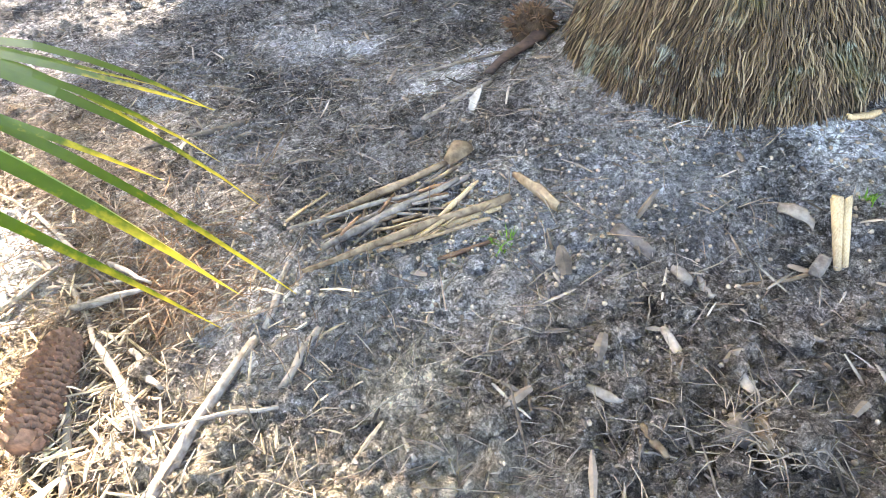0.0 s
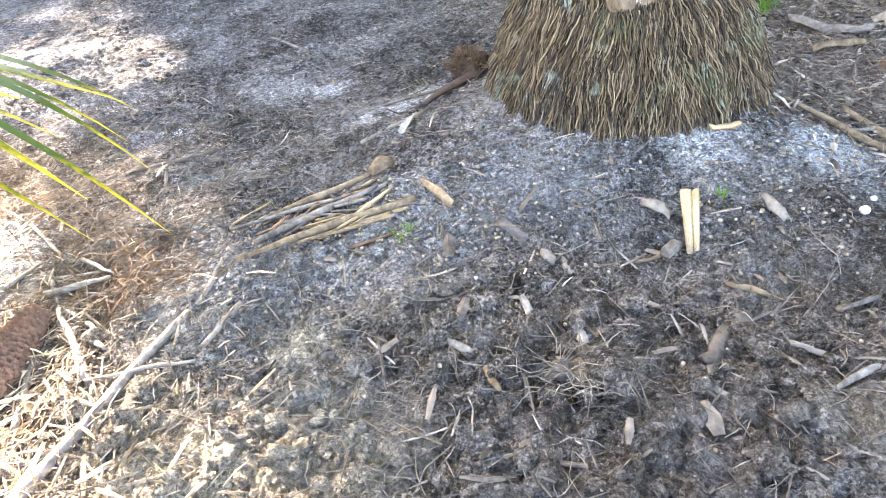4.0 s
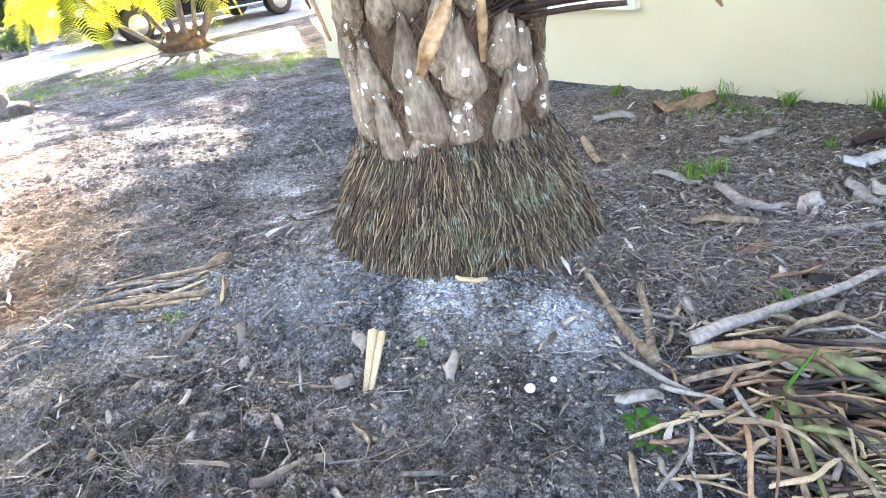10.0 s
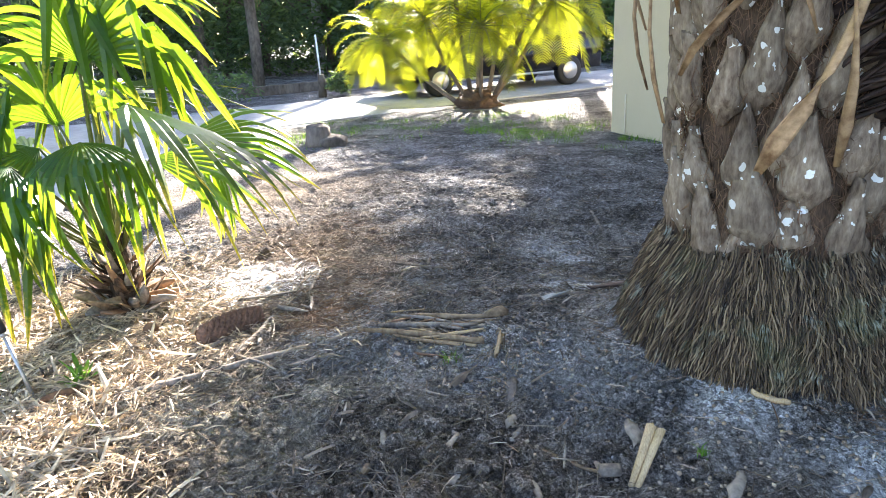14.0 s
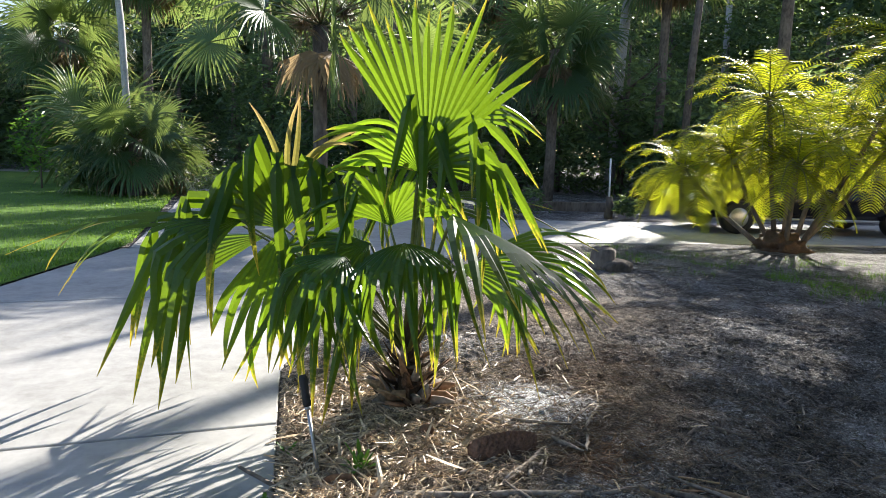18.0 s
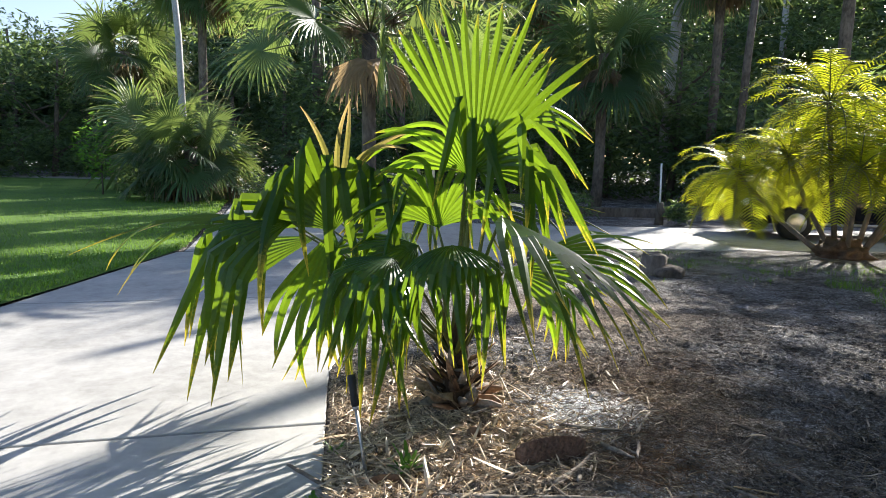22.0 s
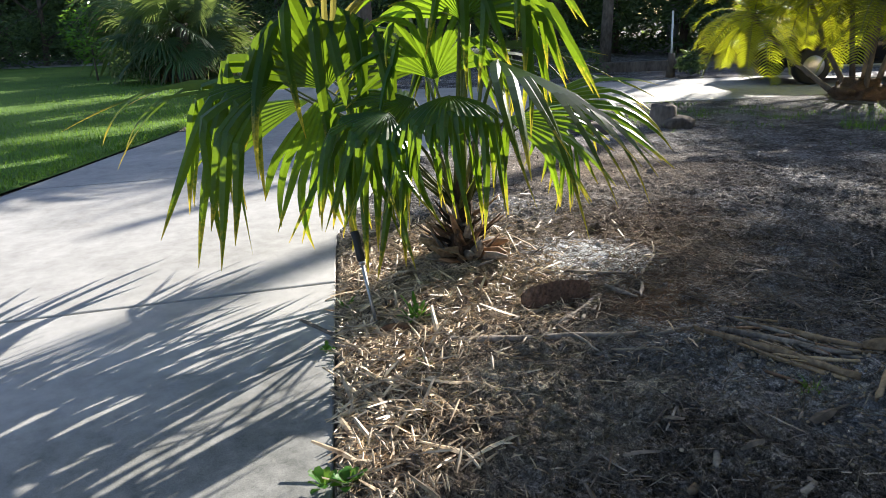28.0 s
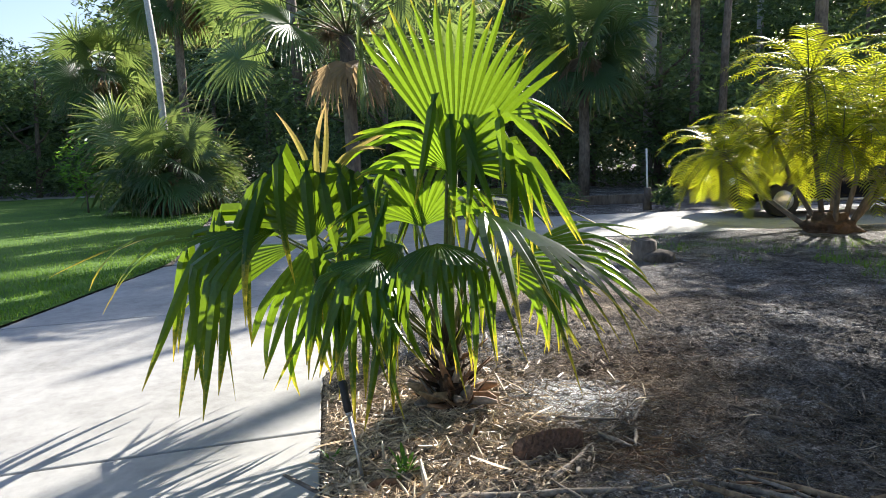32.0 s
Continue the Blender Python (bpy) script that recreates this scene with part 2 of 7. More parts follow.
def around(n, k, pos, x, y, inner, outer, ragged=0.25, scale=6.0):
    """A patch with a ragged edge round a place: 1 inside inner, 0 outside outer."""
    d = n.new("ShaderNodeVectorMath")
    d.operation = "DISTANCE"
    mul = n.new("ShaderNodeVectorMath")
    mul.operation = "MULTIPLY"
    mul.inputs[1].default_value = (1, 1, 0)
    k.new(pos, mul.inputs[0])
    k.new(mul.outputs[0], d.inputs[0])
    d.inputs[1].default_value = (x, y, 0)
    nz = tex(n, k, pos, scale, 8.0, 0.7)
    e = maths(n, k, "ADD", d.outputs["Value"], maths(n, k, "MULTIPLY", maths(n, k, "SUBTRACT", nz, 0.5), ragged * 4))
    mr = n.new("ShaderNodeMapRange")
    mr.inputs["From Min"].default_value, mr.inputs["From Max"].default_value = outer, inner
    k.new(e, mr.inputs["Value"])
    return mr.outputs[0]


def soil():
    m, n, k = tree_of("sandy_soil")
    b = n["Principled BSDF"]
    pos = n.new("ShaderNodeNewGeometry").outputs["Position"]
    fine, mid, broad = tex(n, k, pos, 170, 8, 0.9), tex(n, k, pos, 23, 12, 0.85, 0.8), tex(n, k, pos, 1.9, 6, 0.7)
    g = maths(n, k, "ADD", maths(n, k, "MULTIPLY", fine, 0.36), maths(n, k, "ADD", maths(n, k, "MULTIPLY", mid, 0.40), maths(n, k, "MULTIPLY", broad, 0.24)))
    r = ramp(n, [(0.445, (0.028, 0.025, 0.022)), (0.478, (0.105, 0.096, 0.088)), (0.512, (0.25, 0.237, 0.222)), (0.56, (0.55, 0.535, 0.52))])
    k.new(g, r.inputs[0])
    c = r.outputs[0]
    dust = ramp(n, [(0.51, (0, 0, 0)), (0.61, (0.7, 0.7, 0.7))])
    k.new(tex(n, k, pos, 5.0, 10, 0.75, 0.7), dust.inputs[0])
    powder = ramp(n, [(0.42, (0.13, 0.125, 0.125)), (0.56, (0.50, 0.49, 0.485))])
    k.new(g, powder.inputs[0])
    c = mixc(n, k, dust.outputs[0], c, powder.outputs[0])
    # brown mulch round the fan palm, by the drive and by the house
    brown = ramp(n, [(0.42, (0.12, 0.088, 0.062)), (0.51, (0.34, 0.265, 0.19)), (0.60, (0.60, 0.495, 0.365))])
    k.new(g, brown.inputs[0])
    for x, y, i, o in ((-0.9, 1.0, 0.6, 1.3), (0.5, 0.5, 0.35, 0.95), (-1.1, 2.3, 0.25, 0.9), (3.3, 3.4, 0.6, 1.5), (2.0, 5.0, 0.5, 1.5), (-3.2, 3.0, 0.3, 1.6)):
        c = mixc(n, k, around(n, k, pos, x, y, i, o), c, brown.outputs[0])
    for x, y, i, o in ((1.5, 1.1, 0.3, 1.0), (2.2, 1.45, 0.2, 0.8), (1.0, 1.6, 0.1, 0.5)):
        c = mixc(n, k, maths(n, k, "MULTIPLY", around(n, k, pos, x, y, i, o), 0.45), c, brown.outputs[0])
    # reddish needle litter between the two palms
    rust = ramp(n, [(0.42, (0.045, 0.028, 0.018)), (0.52, (0.15, 0.098, 0.064)), (0.62, (0.33, 0.235, 0.165))])
    k.new(g, rust.inputs[0])
    for x, y, i, o in ((-1.55, 2.36, 0.25, 0.6), (-1.7, 2.85, 0.15, 0.5), (-0.7, 2.2, 0.1, 0.45)):
        c = mixc(n, k, maths(n, k, "MULTIPLY", around(n, k, pos, x, y, i, o), 0.55), c, rust.outputs[0])
    # thin grass beyond
    green = ramp(n, [(0.4, (0.07, 0.085, 0.025)), (0.6, (0.24, 0.23, 0.10))])
    k.new(g, green.inputs[0])
    for x, y, i, o in ((-3.6, 7.6, 0.3, 1.4), (-6.2, 5.6, 0.3, 2.0)):
        c = mixc(n, k, maths(n, k, "MULTIPLY", around(n, k, pos, x, y, i, o), 0.35), c, green.outputs[0])
    # pale ash and sand
    pale = ramp(n, [(0.4, (0.60, 0.61, 0.62)), (0.55, (0.90, 0.90, 0.90))])
    k.new(g, pale.inputs[0])
    for x, y, i, o, f in ((1.82, 2.26, 0.05, 0.17, 0.9), (2.27, 2.30, 0.08, 0.22, 0.95), (0.78, 3.06, 0.03, 0.15, 1.0), (0.66, 2.93, 0.02, 0.12, 1.0), (0.52, 2.82, 0.02, 0.10, 0.9), (0.2, 3.35, 0.02, 0.14, 0.9), (1.45, 2.12, 0.05, 0.3, 0.25), (-0.95, 1.82, 0.24, 0.46, 1.0), (-0.05, 3.45, 0.0, 0.3, 0.6), (0.9, 1.9, 0.0, 0.4, 0.35), (0.3, 1.7, 0.0, 0.45, 0.35), (1.2, 2.1, 0.1, 0.4, 0.25)):
        c = mixc(n, k, maths(n, k, "MULTIPLY", around(n, k, pos, x, y, i, o, 0.12, 22.0), f), c, pale.outputs[0])
    speck = ramp(n, [(0.36, (0.22, 0.21, 0.20)), (0.5, (0.85, 0.84, 0.83)), (0.63, (1.0, 1.0, 1.0))])
    k.new(tex(n, k, pos, 75, 7, 0.78), speck.inputs[0])
    c = mixc(n, k, 0.9, c, speck.outputs[0], "MULTIPLY")
    # sandy patches, their colour raised to hold some of the sunlight falling there
    sunlit_sand = ramp(n, [(0.42, (0.24, 0.19, 0.13)), (0.56, (0.70, 0.60, 0.45))])
    k.new(g, sunlit_sand.inputs[0])
    for x, y, i, o, f in ((0.38, 0.98, 0.1, 0.34, 0.95), (0.62, 1.42, 0.02, 0.17, 0.9), (0.75, 1.05, 0.05, 0.3, 0.7), (0.1, 1.25, 0.0, 0.25, 0.6), (2.05, 1.15, 0.0, 0.2, 0.5)):
        c = mixc(n, k, maths(n, k, "MULTIPLY", around(n, k, pos, x, y, i, o, 0.12, 18.0), f), c, sunlit_sand.outputs[0])
    # crumbs and grains, each with a tone of its own
    warp = n.new("ShaderNodeVectorMath")
    warp.operation = "MULTIPLY_ADD"
    wnz = n.new("ShaderNodeTexNoise")
    wnz.inputs["Scale"].default_value, wnz.inputs["Detail"].default_value = 90.0, 4.0
    k.new(pos, wnz.inputs["Vector"])
    k.new(wnz.outputs[1], warp.inputs[0])
    warp.inputs[1].default_value = (0.012, 0.012, 0.012)
    k.new(pos, warp.inputs[2])
    grains = []
    crust = n.new("ShaderNodeMapRange")
    crust.inputs["From Min"].default_value, crust.inputs["From Max"].default_value = 0.42, 0.58
    crust.inputs["To Min"].default_value, crust.inputs["To Max"].default_value = 0.6, 1.0
    k.new(tex(n, k, pos, 3.3, 6, 0.6), crust.inputs["Value"])
    for scale, lo, hi in ((48.0, 0.55, 1.45), (125.0, 0.4, 1.7), (300.0, 0.6, 1.45)):
        vo = n.new("ShaderNodeTexVoronoi")
        vo.inputs["Scale"].default_value = scale
        k.new(warp.outputs[0], vo.inputs["Vector"])
        sp = n.new("ShaderNodeSeparateColor")
        k.new(vo.outputs["Color"], sp.inputs[0])
        tone = n.new("ShaderNodeMapRange")
        tone.inputs["To Min"].default_value, tone.inputs["To Max"].default_value = lo, hi
        k.new(sp.outputs[0], tone.inputs["Value"])
        c = mixc(n, k, crust.outputs[0], c, tone.outputs[0], "MULTIPLY")
        grains.append((vo.outputs["Distance"], sp.outputs[1]))
    light = maths(n, k, "MULTIPLY", maths(n, k, "GREATER_THAN", grains[1][1], 0.98), maths(n, k, "LESS_THAN", grains[1][0], 0.42))
    c = mixc(n, k, light, c, (0.50, 0.47, 0.43))
    k.new(c, b.inputs["Base Color"])
    b.inputs["Roughness"].default_value = 0.95
    b.inputs["Specular IOR Level"].default_value = 0.15
    bp = n.new("ShaderNodeBump")
    bp.inputs["Strength"].default_value, bp.inputs["Distance"].default_value = 1.0, 0.036
    crumb = n.new("ShaderNodeTexVoronoi")
    crumb.inputs["Scale"].default_value = 55.0
    k.new(pos, crumb.inputs["Vector"])
    rel = maths(n, k, "SUBTRACT", mid, maths(n, k, "MULTIPLY", crumb.outputs["Distance"], 0.35))
    rel = maths(n, k, "ADD", rel, maths(n, k, "MULTIPLY", grains[0][1], 0.30))
    rel = maths(n, k, "ADD", rel, maths(n, k, "MULTIPLY", grains[1][1], 0.16))
    k.new(maths(n, k, "ADD", maths(n, k, "MULTIPLY", fine, 0.6), rel), bp.inputs["Height"])
    k.new(bp.outputs[0], b.inputs["Normal"])
    return m


M_SOIL = soil()
def concrete():
    m, n, k = tree_of("concrete")
    b = n["Principled BSDF"]
    pos = n.new("ShaderNodeNewGeometry").outputs["Position"]
    fine, mid, broad = tex(n, k, pos, 260, 4, 0.7), tex(n, k, pos, 9, 8, 0.7), tex(n, k, pos, 0.9, 5, 0.6)
    g = maths(n, k, "ADD", maths(n, k, "MULTIPLY", fine, 0.3), maths(n, k, "ADD", maths(n, k, "MULTIPLY", mid, 0.35), maths(n, k, "MULTIPLY", broad, 0.35)))
    r = ramp(n, [(0.38, (0.24, 0.235, 0.215)), (0.5, (0.36, 0.352, 0.328)), (0.62, (0.47, 0.458, 0.43))])
    k.new(g, r.inputs[0])
    # mildew grime; the strong near patches also carry palm-leaf shade in their colour
    grime_shade = ramp(n, [(0.42, (0.07, 0.075, 0.065)), (0.6, (0.30, 0.295, 0.27))])
    k.new(g, grime_shade.inputs[0])
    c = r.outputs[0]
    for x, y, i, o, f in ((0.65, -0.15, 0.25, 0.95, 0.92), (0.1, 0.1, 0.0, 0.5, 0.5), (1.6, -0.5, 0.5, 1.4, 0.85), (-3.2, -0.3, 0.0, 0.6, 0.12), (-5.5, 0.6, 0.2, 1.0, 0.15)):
        c = mixc(n, k, maths(n, k, "MULTIPLY", around(n, k, pos, x, y, i, o, 0.2, 7.0), f), c, grime_shade.outputs[0])
    k.new(c, b.inputs["Base Color"])
    b.inputs["Roughness"].default_value = 0.85
    bp = n.new("ShaderNodeBump")
    bp.inputs["Strength"].default_value, bp.inputs["Distance"].default_value = 0.35, 0.003
    k.new(fine, bp.inputs["Height"])
    k.new(bp.outputs[0], b.inputs["Normal"])
    return m


M_CONC = concrete()
M_STUCCO = surface("cream_stucco", (0.54, 0.445, 0.265), (0.64, 0.54, 0.34), 160, 1.2, 0.9, 0.35, 0.003, vary=0.03)
M_TRIM = surface("cream_trim", (0.66, 0.58, 0.42), (0.76, 0.68, 0.50), 120, 2, 0.8, 0.2, 0.002, vary=0.03)
M_ROOF = surface("grey_shingle", (0.12, 0.11, 0.10), (0.26, 0.24, 0.22), 40, 2, 0.95)
M_BOOT = surface("palm_boot", (0.075, 0.048, 0.030), (0.36, 0.285, 0.20), 34, 7.0, 0.88, 0.8, 0.006, (1.7, 1.7, 0.55), spots=((0.74, 0.73, 0.66), 34, 0.56), vary=0.25, mid=(0.205, 0.152, 0.103))
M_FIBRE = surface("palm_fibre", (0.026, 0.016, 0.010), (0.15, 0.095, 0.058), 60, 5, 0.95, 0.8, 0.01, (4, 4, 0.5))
def root_skin():
    """Tan and brown roots, with moss and pale lichen in patches."""
    m, n, k = tree_of("palm_root")
    b = n["Principled BSDF"]
    geo = n.new("ShaderNodeNewGeometry")
    pos = geo.outputs["Position"]
    r = ramp(n, [(0.20, (0.022, 0.014, 0.008)), (0.52, (0.10, 0.066, 0.036)), (0.76, (0.22, 0.155, 0.088)), (0.95, (0.42, 0.33, 0.20))])
    k.new(maths(n, k, "ADD", maths(n, k, "MULTIPLY", geo.outputs["Random Per Island"], 0.7), maths(n, k, "MULTIPLY", tex(n, k, pos, 70), 0.3)), r.inputs[0])
    c = r.outputs[0]
    for scale, lo, hi, col, amount in ((4.5, 0.53, 0.66, (0.10, 0.115, 0.05), 0.5), (9.0, 0.57, 0.68, (0.40, 0.43, 0.36), 0.6)):
        e = ramp(n, [(lo, (0, 0, 0)), (hi, (amount, amount, amount))])
        k.new(tex(n, k, pos, scale, 7, 0.7), e.inputs[0])
        c = mixc(n, k, e.outputs[0], c, col)
    k.new(c, b.inputs["Base Color"])
    b.inputs["Roughness"].default_value = 0.9
    return m


M_ROOT = root_skin()
M_DARK = surface("dark_stalk", (0.012, 0.008, 0.006), (0.070, 0.042, 0.032), 40, 5, 0.6, 0.4, 0.003, vary=0.4)
M_STRAW = surface("dry_palm_stalk", (0.09, 0.055, 0.031), (0.36, 0.265, 0.16), 35, 5, 0.75, 0.5, 0.003, vary=0.3)
M_WOOD = surface("split_wood", (0.30, 0.20, 0.10), (0.60, 0.46, 0.27), 45, 6, 0.8, 0.5, 0.003, (6, 6, 0.6), vary=0.15)
M_GREYWOOD = surface("weathered_wood", (0.10, 0.082, 0.066), (0.34, 0.29, 0.235), 45, 6, 0.9, 0.6, 0.004, vary=0.3)
M_BROWNLEAF = surface("brown_leaf_base", (0.10, 0.05, 0.028), (0.33, 0.195, 0.105), 30, 4, 0.6, 0.4, 0.003, vary=0.35)
M_CONE = surface("pine_cone_scale", (0.055, 0.032, 0.022), (0.20, 0.12, 0.08), 60, 8, 0.8, 0.5, 0.003, vary=0.2, island=True)
M_CHIP = surface("litter_chip", (0.04, 0.031, 0.024), (0.235, 0.185, 0.14), 18, 7, 0.9, 0.3, 0.002, vary=0.65, island=True)
M_STRAWCHIP = surface("straw_mulch", (0.13, 0.078, 0.04), (0.84, 0.67, 0.44), 18, 7, 0.45, 0.3, 0.002, vary=0.5, island=True)
M_CLOD = surface("soil_clod", (0.028, 0.023, 0.020), (0.15, 0.13, 0.115), 40, 7, 0.95, 0.6, 0.004, vary=0.4, island=True)
M_SEED = surface("palm_seed", (0.17, 0.115, 0.07), (0.46, 0.38, 0.28), 40, 8, 0.7, 0.2, 0.001, vary=0.35, island=True)
M_TWIG = surface("twig", (0.05, 0.036, 0.027), (0.25, 0.185, 0.13), 40, 5, 0.9, 0.3, 0.002, vary=0.5, island=True)
M_ROOTLET = surface("dry_rootlet", (0.08, 0.062, 0.046), (0.33, 0.27, 0.205), 40, 5, 0.9, 0.3, 0.002, vary=0.5, island=True)
M_RUST = surface("rusty_fibre", (0.07, 0.038, 0.02), (0.25, 0.15, 0.08), 40, 5, 0.95, 0.3, 0.002, vary=0.5, island=True)
M_HANG = surface("hanging_leaf_stalk", (0.16, 0.085, 0.038), (0.52, 0.34, 0.18), 30, 5, 0.7, 0.5, 0.003, vary=0.25)
M_PALECHIP = surface("pale_chip", (0.12, 0.095, 0.07), (0.45, 0.385, 0.31), 18, 7, 0.9, 0.3, 0.002, vary=0.55, island=True)
M_FAN = leaf("fan_leaf", (0.018, 0.070, 0.012), (0.25, 0.40, 0.010), (0.60, 0.46, 0.04), 0.33, 0.35, 0.4)
M_PURPLE = surface("purple_leaf_base", (0.04, 0.027, 0.032), (0.11, 0.08, 0.09), 30, 4, 0.45, 0.3, 0.003, vary=0.3)
M_BLEACH = surface("bleached_chip", (0.26, 0.24, 0.215), (0.46, 0.44, 0.40), 30, 6, 0.85, 0.4, 0.003, vary=0.15)
M_FANDRY = leaf("fan_leaf_dry", (0.10, 0.10, 0.03), (0.30, 0.27, 0.05), (0.40, 0.28, 0.10), 0.5, 0.4, 0.2)
M_PETIOLE = surface("green_petiole", (0.06, 0.085, 0.02), (0.16, 0.17, 0.05), 30, 4, 0.5, 0.2, 0.002)
M_FEATHER = leaf("feather_leaf", (0.07, 0.12, 0.014), (0.54, 0.58, 0.013), (0.66, 0.52, 0.04), 0.5, 0.5, 0.5)
M_BARK = surface("bark", (0.07, 0.055, 0.042), (0.22, 0.18, 0.14), 14, 2, 0.95, 0.8, 0.02, (1, 1, 0.4))
M_PALEBARK = surface("pale_bark", (0.30, 0.29, 0.27), (0.52, 0.51, 0.48), 14, 2, 0.9, 0.4, 0.008)
M_FOREST = leaf("forest_leaf", (0.05, 0.095, 0.05), (0.27, 0.38, 0.09), None, 0.55, 0.35, 0.45, 20.0, True)
M_SABAL = leaf("sabal_leaf", (0.055, 0.11, 0.05), (0.27, 0.36, 0.075), (0.34, 0.27, 0.13), 0.45, 0.35, 0.3)
M_DEADFAN = leaf("dead_fan", (0.20, 0.15, 0.09), (0.42, 0.30, 0.15), None, 0.7, 0.35, 0.3)
M_GRASS = leaf("grass_blade", (0.06, 0.165, 0.02), (0.28, 0.46, 0.035), None, 0.5, 0.4, 0.35, 20.0, True)
M_WEED = leaf("weed_leaf", (0.05, 0.17, 0.02), (0.25, 0.45, 0.04), None, 0.45, 0.4, 0.2)
M_CUTGREEN = surface("cut_green_stalk", (0.055, 0.048, 0.022), (0.20, 0.205, 0.075), 30, 4, 0.45, 0.2, 0.002)
M_BLACK = surface("black_rubber", (0.012, 0.012, 0.012), (0.03, 0.03, 0.03), 60, 5, 0.6, 0.1, 0.001, vary=0.1)
M_STEEL = surface("dull_steel", (0.25, 0.25, 0.25), (0.45, 0.45, 0.45), 80, 9, 0.4, 0.1, 0.001, metal=0.8, vary=0.1)
M_WIRE = surface("galvanised_wire", (0.11, 0.12, 0.125), (0.24, 0.26, 0.265), 80, 9, 0.55, 0.1, 0.001, metal=0.4, vary=0.1)
M_FIN = surface("condenser_fins", (0.06, 0.075, 0.07), (0.24, 0.275, 0.265), 25, 3, 0.6, 0.3, 0.002, (6, 6, 0.35), metal=0.4, vary=0.1)
M_ACGREY = surface("grey_enamel", (0.10, 0.105, 0.11), (0.19, 0.195, 0.2), 40, 3, 0.5, 0.1, 0.001, vary=0.05)
M_CARPAINT = surface("black_car_paint", (0.006, 0.006, 0.008), (0.012, 0.012, 0.016), 3, 1, 0.12, 0.0, vary=0.0)
M_RIM = surface("alloy_rim", (0.35, 0.35, 0.36), (0.5, 0.5, 0.5), 30, 4, 0.3, 0.0, metal=0.9, vary=0.0)
M_WHITE = surface("white_paint", (0.62, 0.61, 0.57), (0.80, 0.79, 0.75), 30, 4, 0.6, 0.1, 0.001, vary=0.05)
M_STONE = surface("grey_stone", (0.20, 0.18, 0.15), (0.40, 0.36, 0.30), 12, 3, 0.9, 0.6, 0.01)
M_LAWN = surface("lawn_soil", (0.04, 0.095, 0.012), (0.13, 0.23, 0.03), 30, 0.6, 0.95, 0.8, 0.02, vary=0.0)
# ---- ground, drive, lawn ----
def drive_edge(x):
    """The near edge of the concrete, from its bend by the fan palm to this side of the camera."""
    d = -1.8 - x
    return 0.283 - 0.065 * (x - 0.84) if d < 0 else 0.455 + 0.25 * d + 0.07 * d * d


def lawn_edge(x):
    return -2.228 - 0.275 * (x + 4.2) if x > -7.6 else -1.293 + 0.03 * (x + 7.6)


def strip_edge(y):
    """The near edge of the concrete on which the car stands."""
    return -7.8 + 0.1 * (y - 4)


PAVE = -0.045  # top of the concrete


def spaced(a, b, lo, hi, step, grow=1.28, top=60.0):
    """Grid lines: even from lo to hi, then wider and wider out to a and b."""
    s = list(np.arange(lo, hi + step / 2, step))
    d, x = step, hi
    while x < b:
        d = min(d * grow, top)
        x += d
        s.append(min(x, b))
    d, x, low = step, lo, []
    while x > a:
        d = min(d * grow, top)
        x -= d
        low.append(max(x, a))
    return low[::-1] + s


gx, gy = spaced(-400, 400, -2.6, 4.3, 0.015), spaced(-400, 400, 0.25, 5.2, 0.015)
GV, GF = [], []
for y in gy:
    for x in gx:
        z = -0.085
        if abs(x) < 40 and abs(y) < 40:
            z = gz(x, y) + relief(x, y)
            if y < drive_edge(max(x, -7.4)) + 0.004 or x < strip_edge(y) + 0.03:
                z = min(z, -0.085)
        GV.append((x, y, z))
nx = len(gx)
for j in range(len(gy) - 1):
    for i in range(nx - 1):
        a = j * nx + i
        GF.append((a, a + 1, a + nx + 1, a + nx))
ground = single("ground", (GV, GF), M_SOIL, (0, 0, 0), "grey sandy soil with ash patches, litter and brown mulch", "ground", kind="structure")


def slab(outline, name, parent, material=M_CONC, top=PAVE, depth=0.12, edge=0.008):
    """A flat slab with a rounded rim on an outline that runs anticlockwise."""
    bm = bmesh.new()
    vs = [bm.verts.new((x, y, top)) for x, y in outline]
    f = bm.faces.new(vs)
    r = bmesh.ops.extrude_face_region(bm, geom=[f])
    low = [g for g in r["geom"] if isinstance(g, bmesh.types.BMVert)]
    bmesh.ops.translate(bm, vec=(0, 0, -depth), verts=low)
    bmesh.ops.recalc_face_normals(bm, faces=bm.faces)
    bm.normal_update()
    rim = [e for e in bm.edges if all(v.co.z > top - 0.001 for v in e.verts)]
    bmesh.ops.bevel(bm, geom=rim, offset=edge, segments=2, profile=0.5, affect="EDGES")
    bm.verts.index_update()
    V = [v.co.copy() for v in bm.verts]
    F = [tuple(v.index for v in q.verts) for q in bm.faces]
    bm.free()
    return part(name, (V, F), material, parent, smooth=False)


drive = thing("driveway", (0, 0, 0), "pale concrete driveway in cast bays with dark joints", "driveway", kind="structure")
# bays of the near drive, cut by joints that run across it
joints = [6.5, 2.4, -0.95, -4.2, -7.4]


def skew(x, y):
    """Joints lean a little from the straight across."""
    return x - 0.055 * (y - 0.7)


def near_bay(x1, x0):
    n = 10
    right = [(x1 + (x0 - x1) * i / n) for i in range(n + 1)]
    up = [(skew(x, drive_edge(x)), drive_edge(x)) for x in right]
    down = [(skew(x, lawn_edge(x)), lawn_edge(x)) for x in reversed(right)]
    return up + down


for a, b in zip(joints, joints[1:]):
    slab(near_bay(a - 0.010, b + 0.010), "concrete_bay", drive)
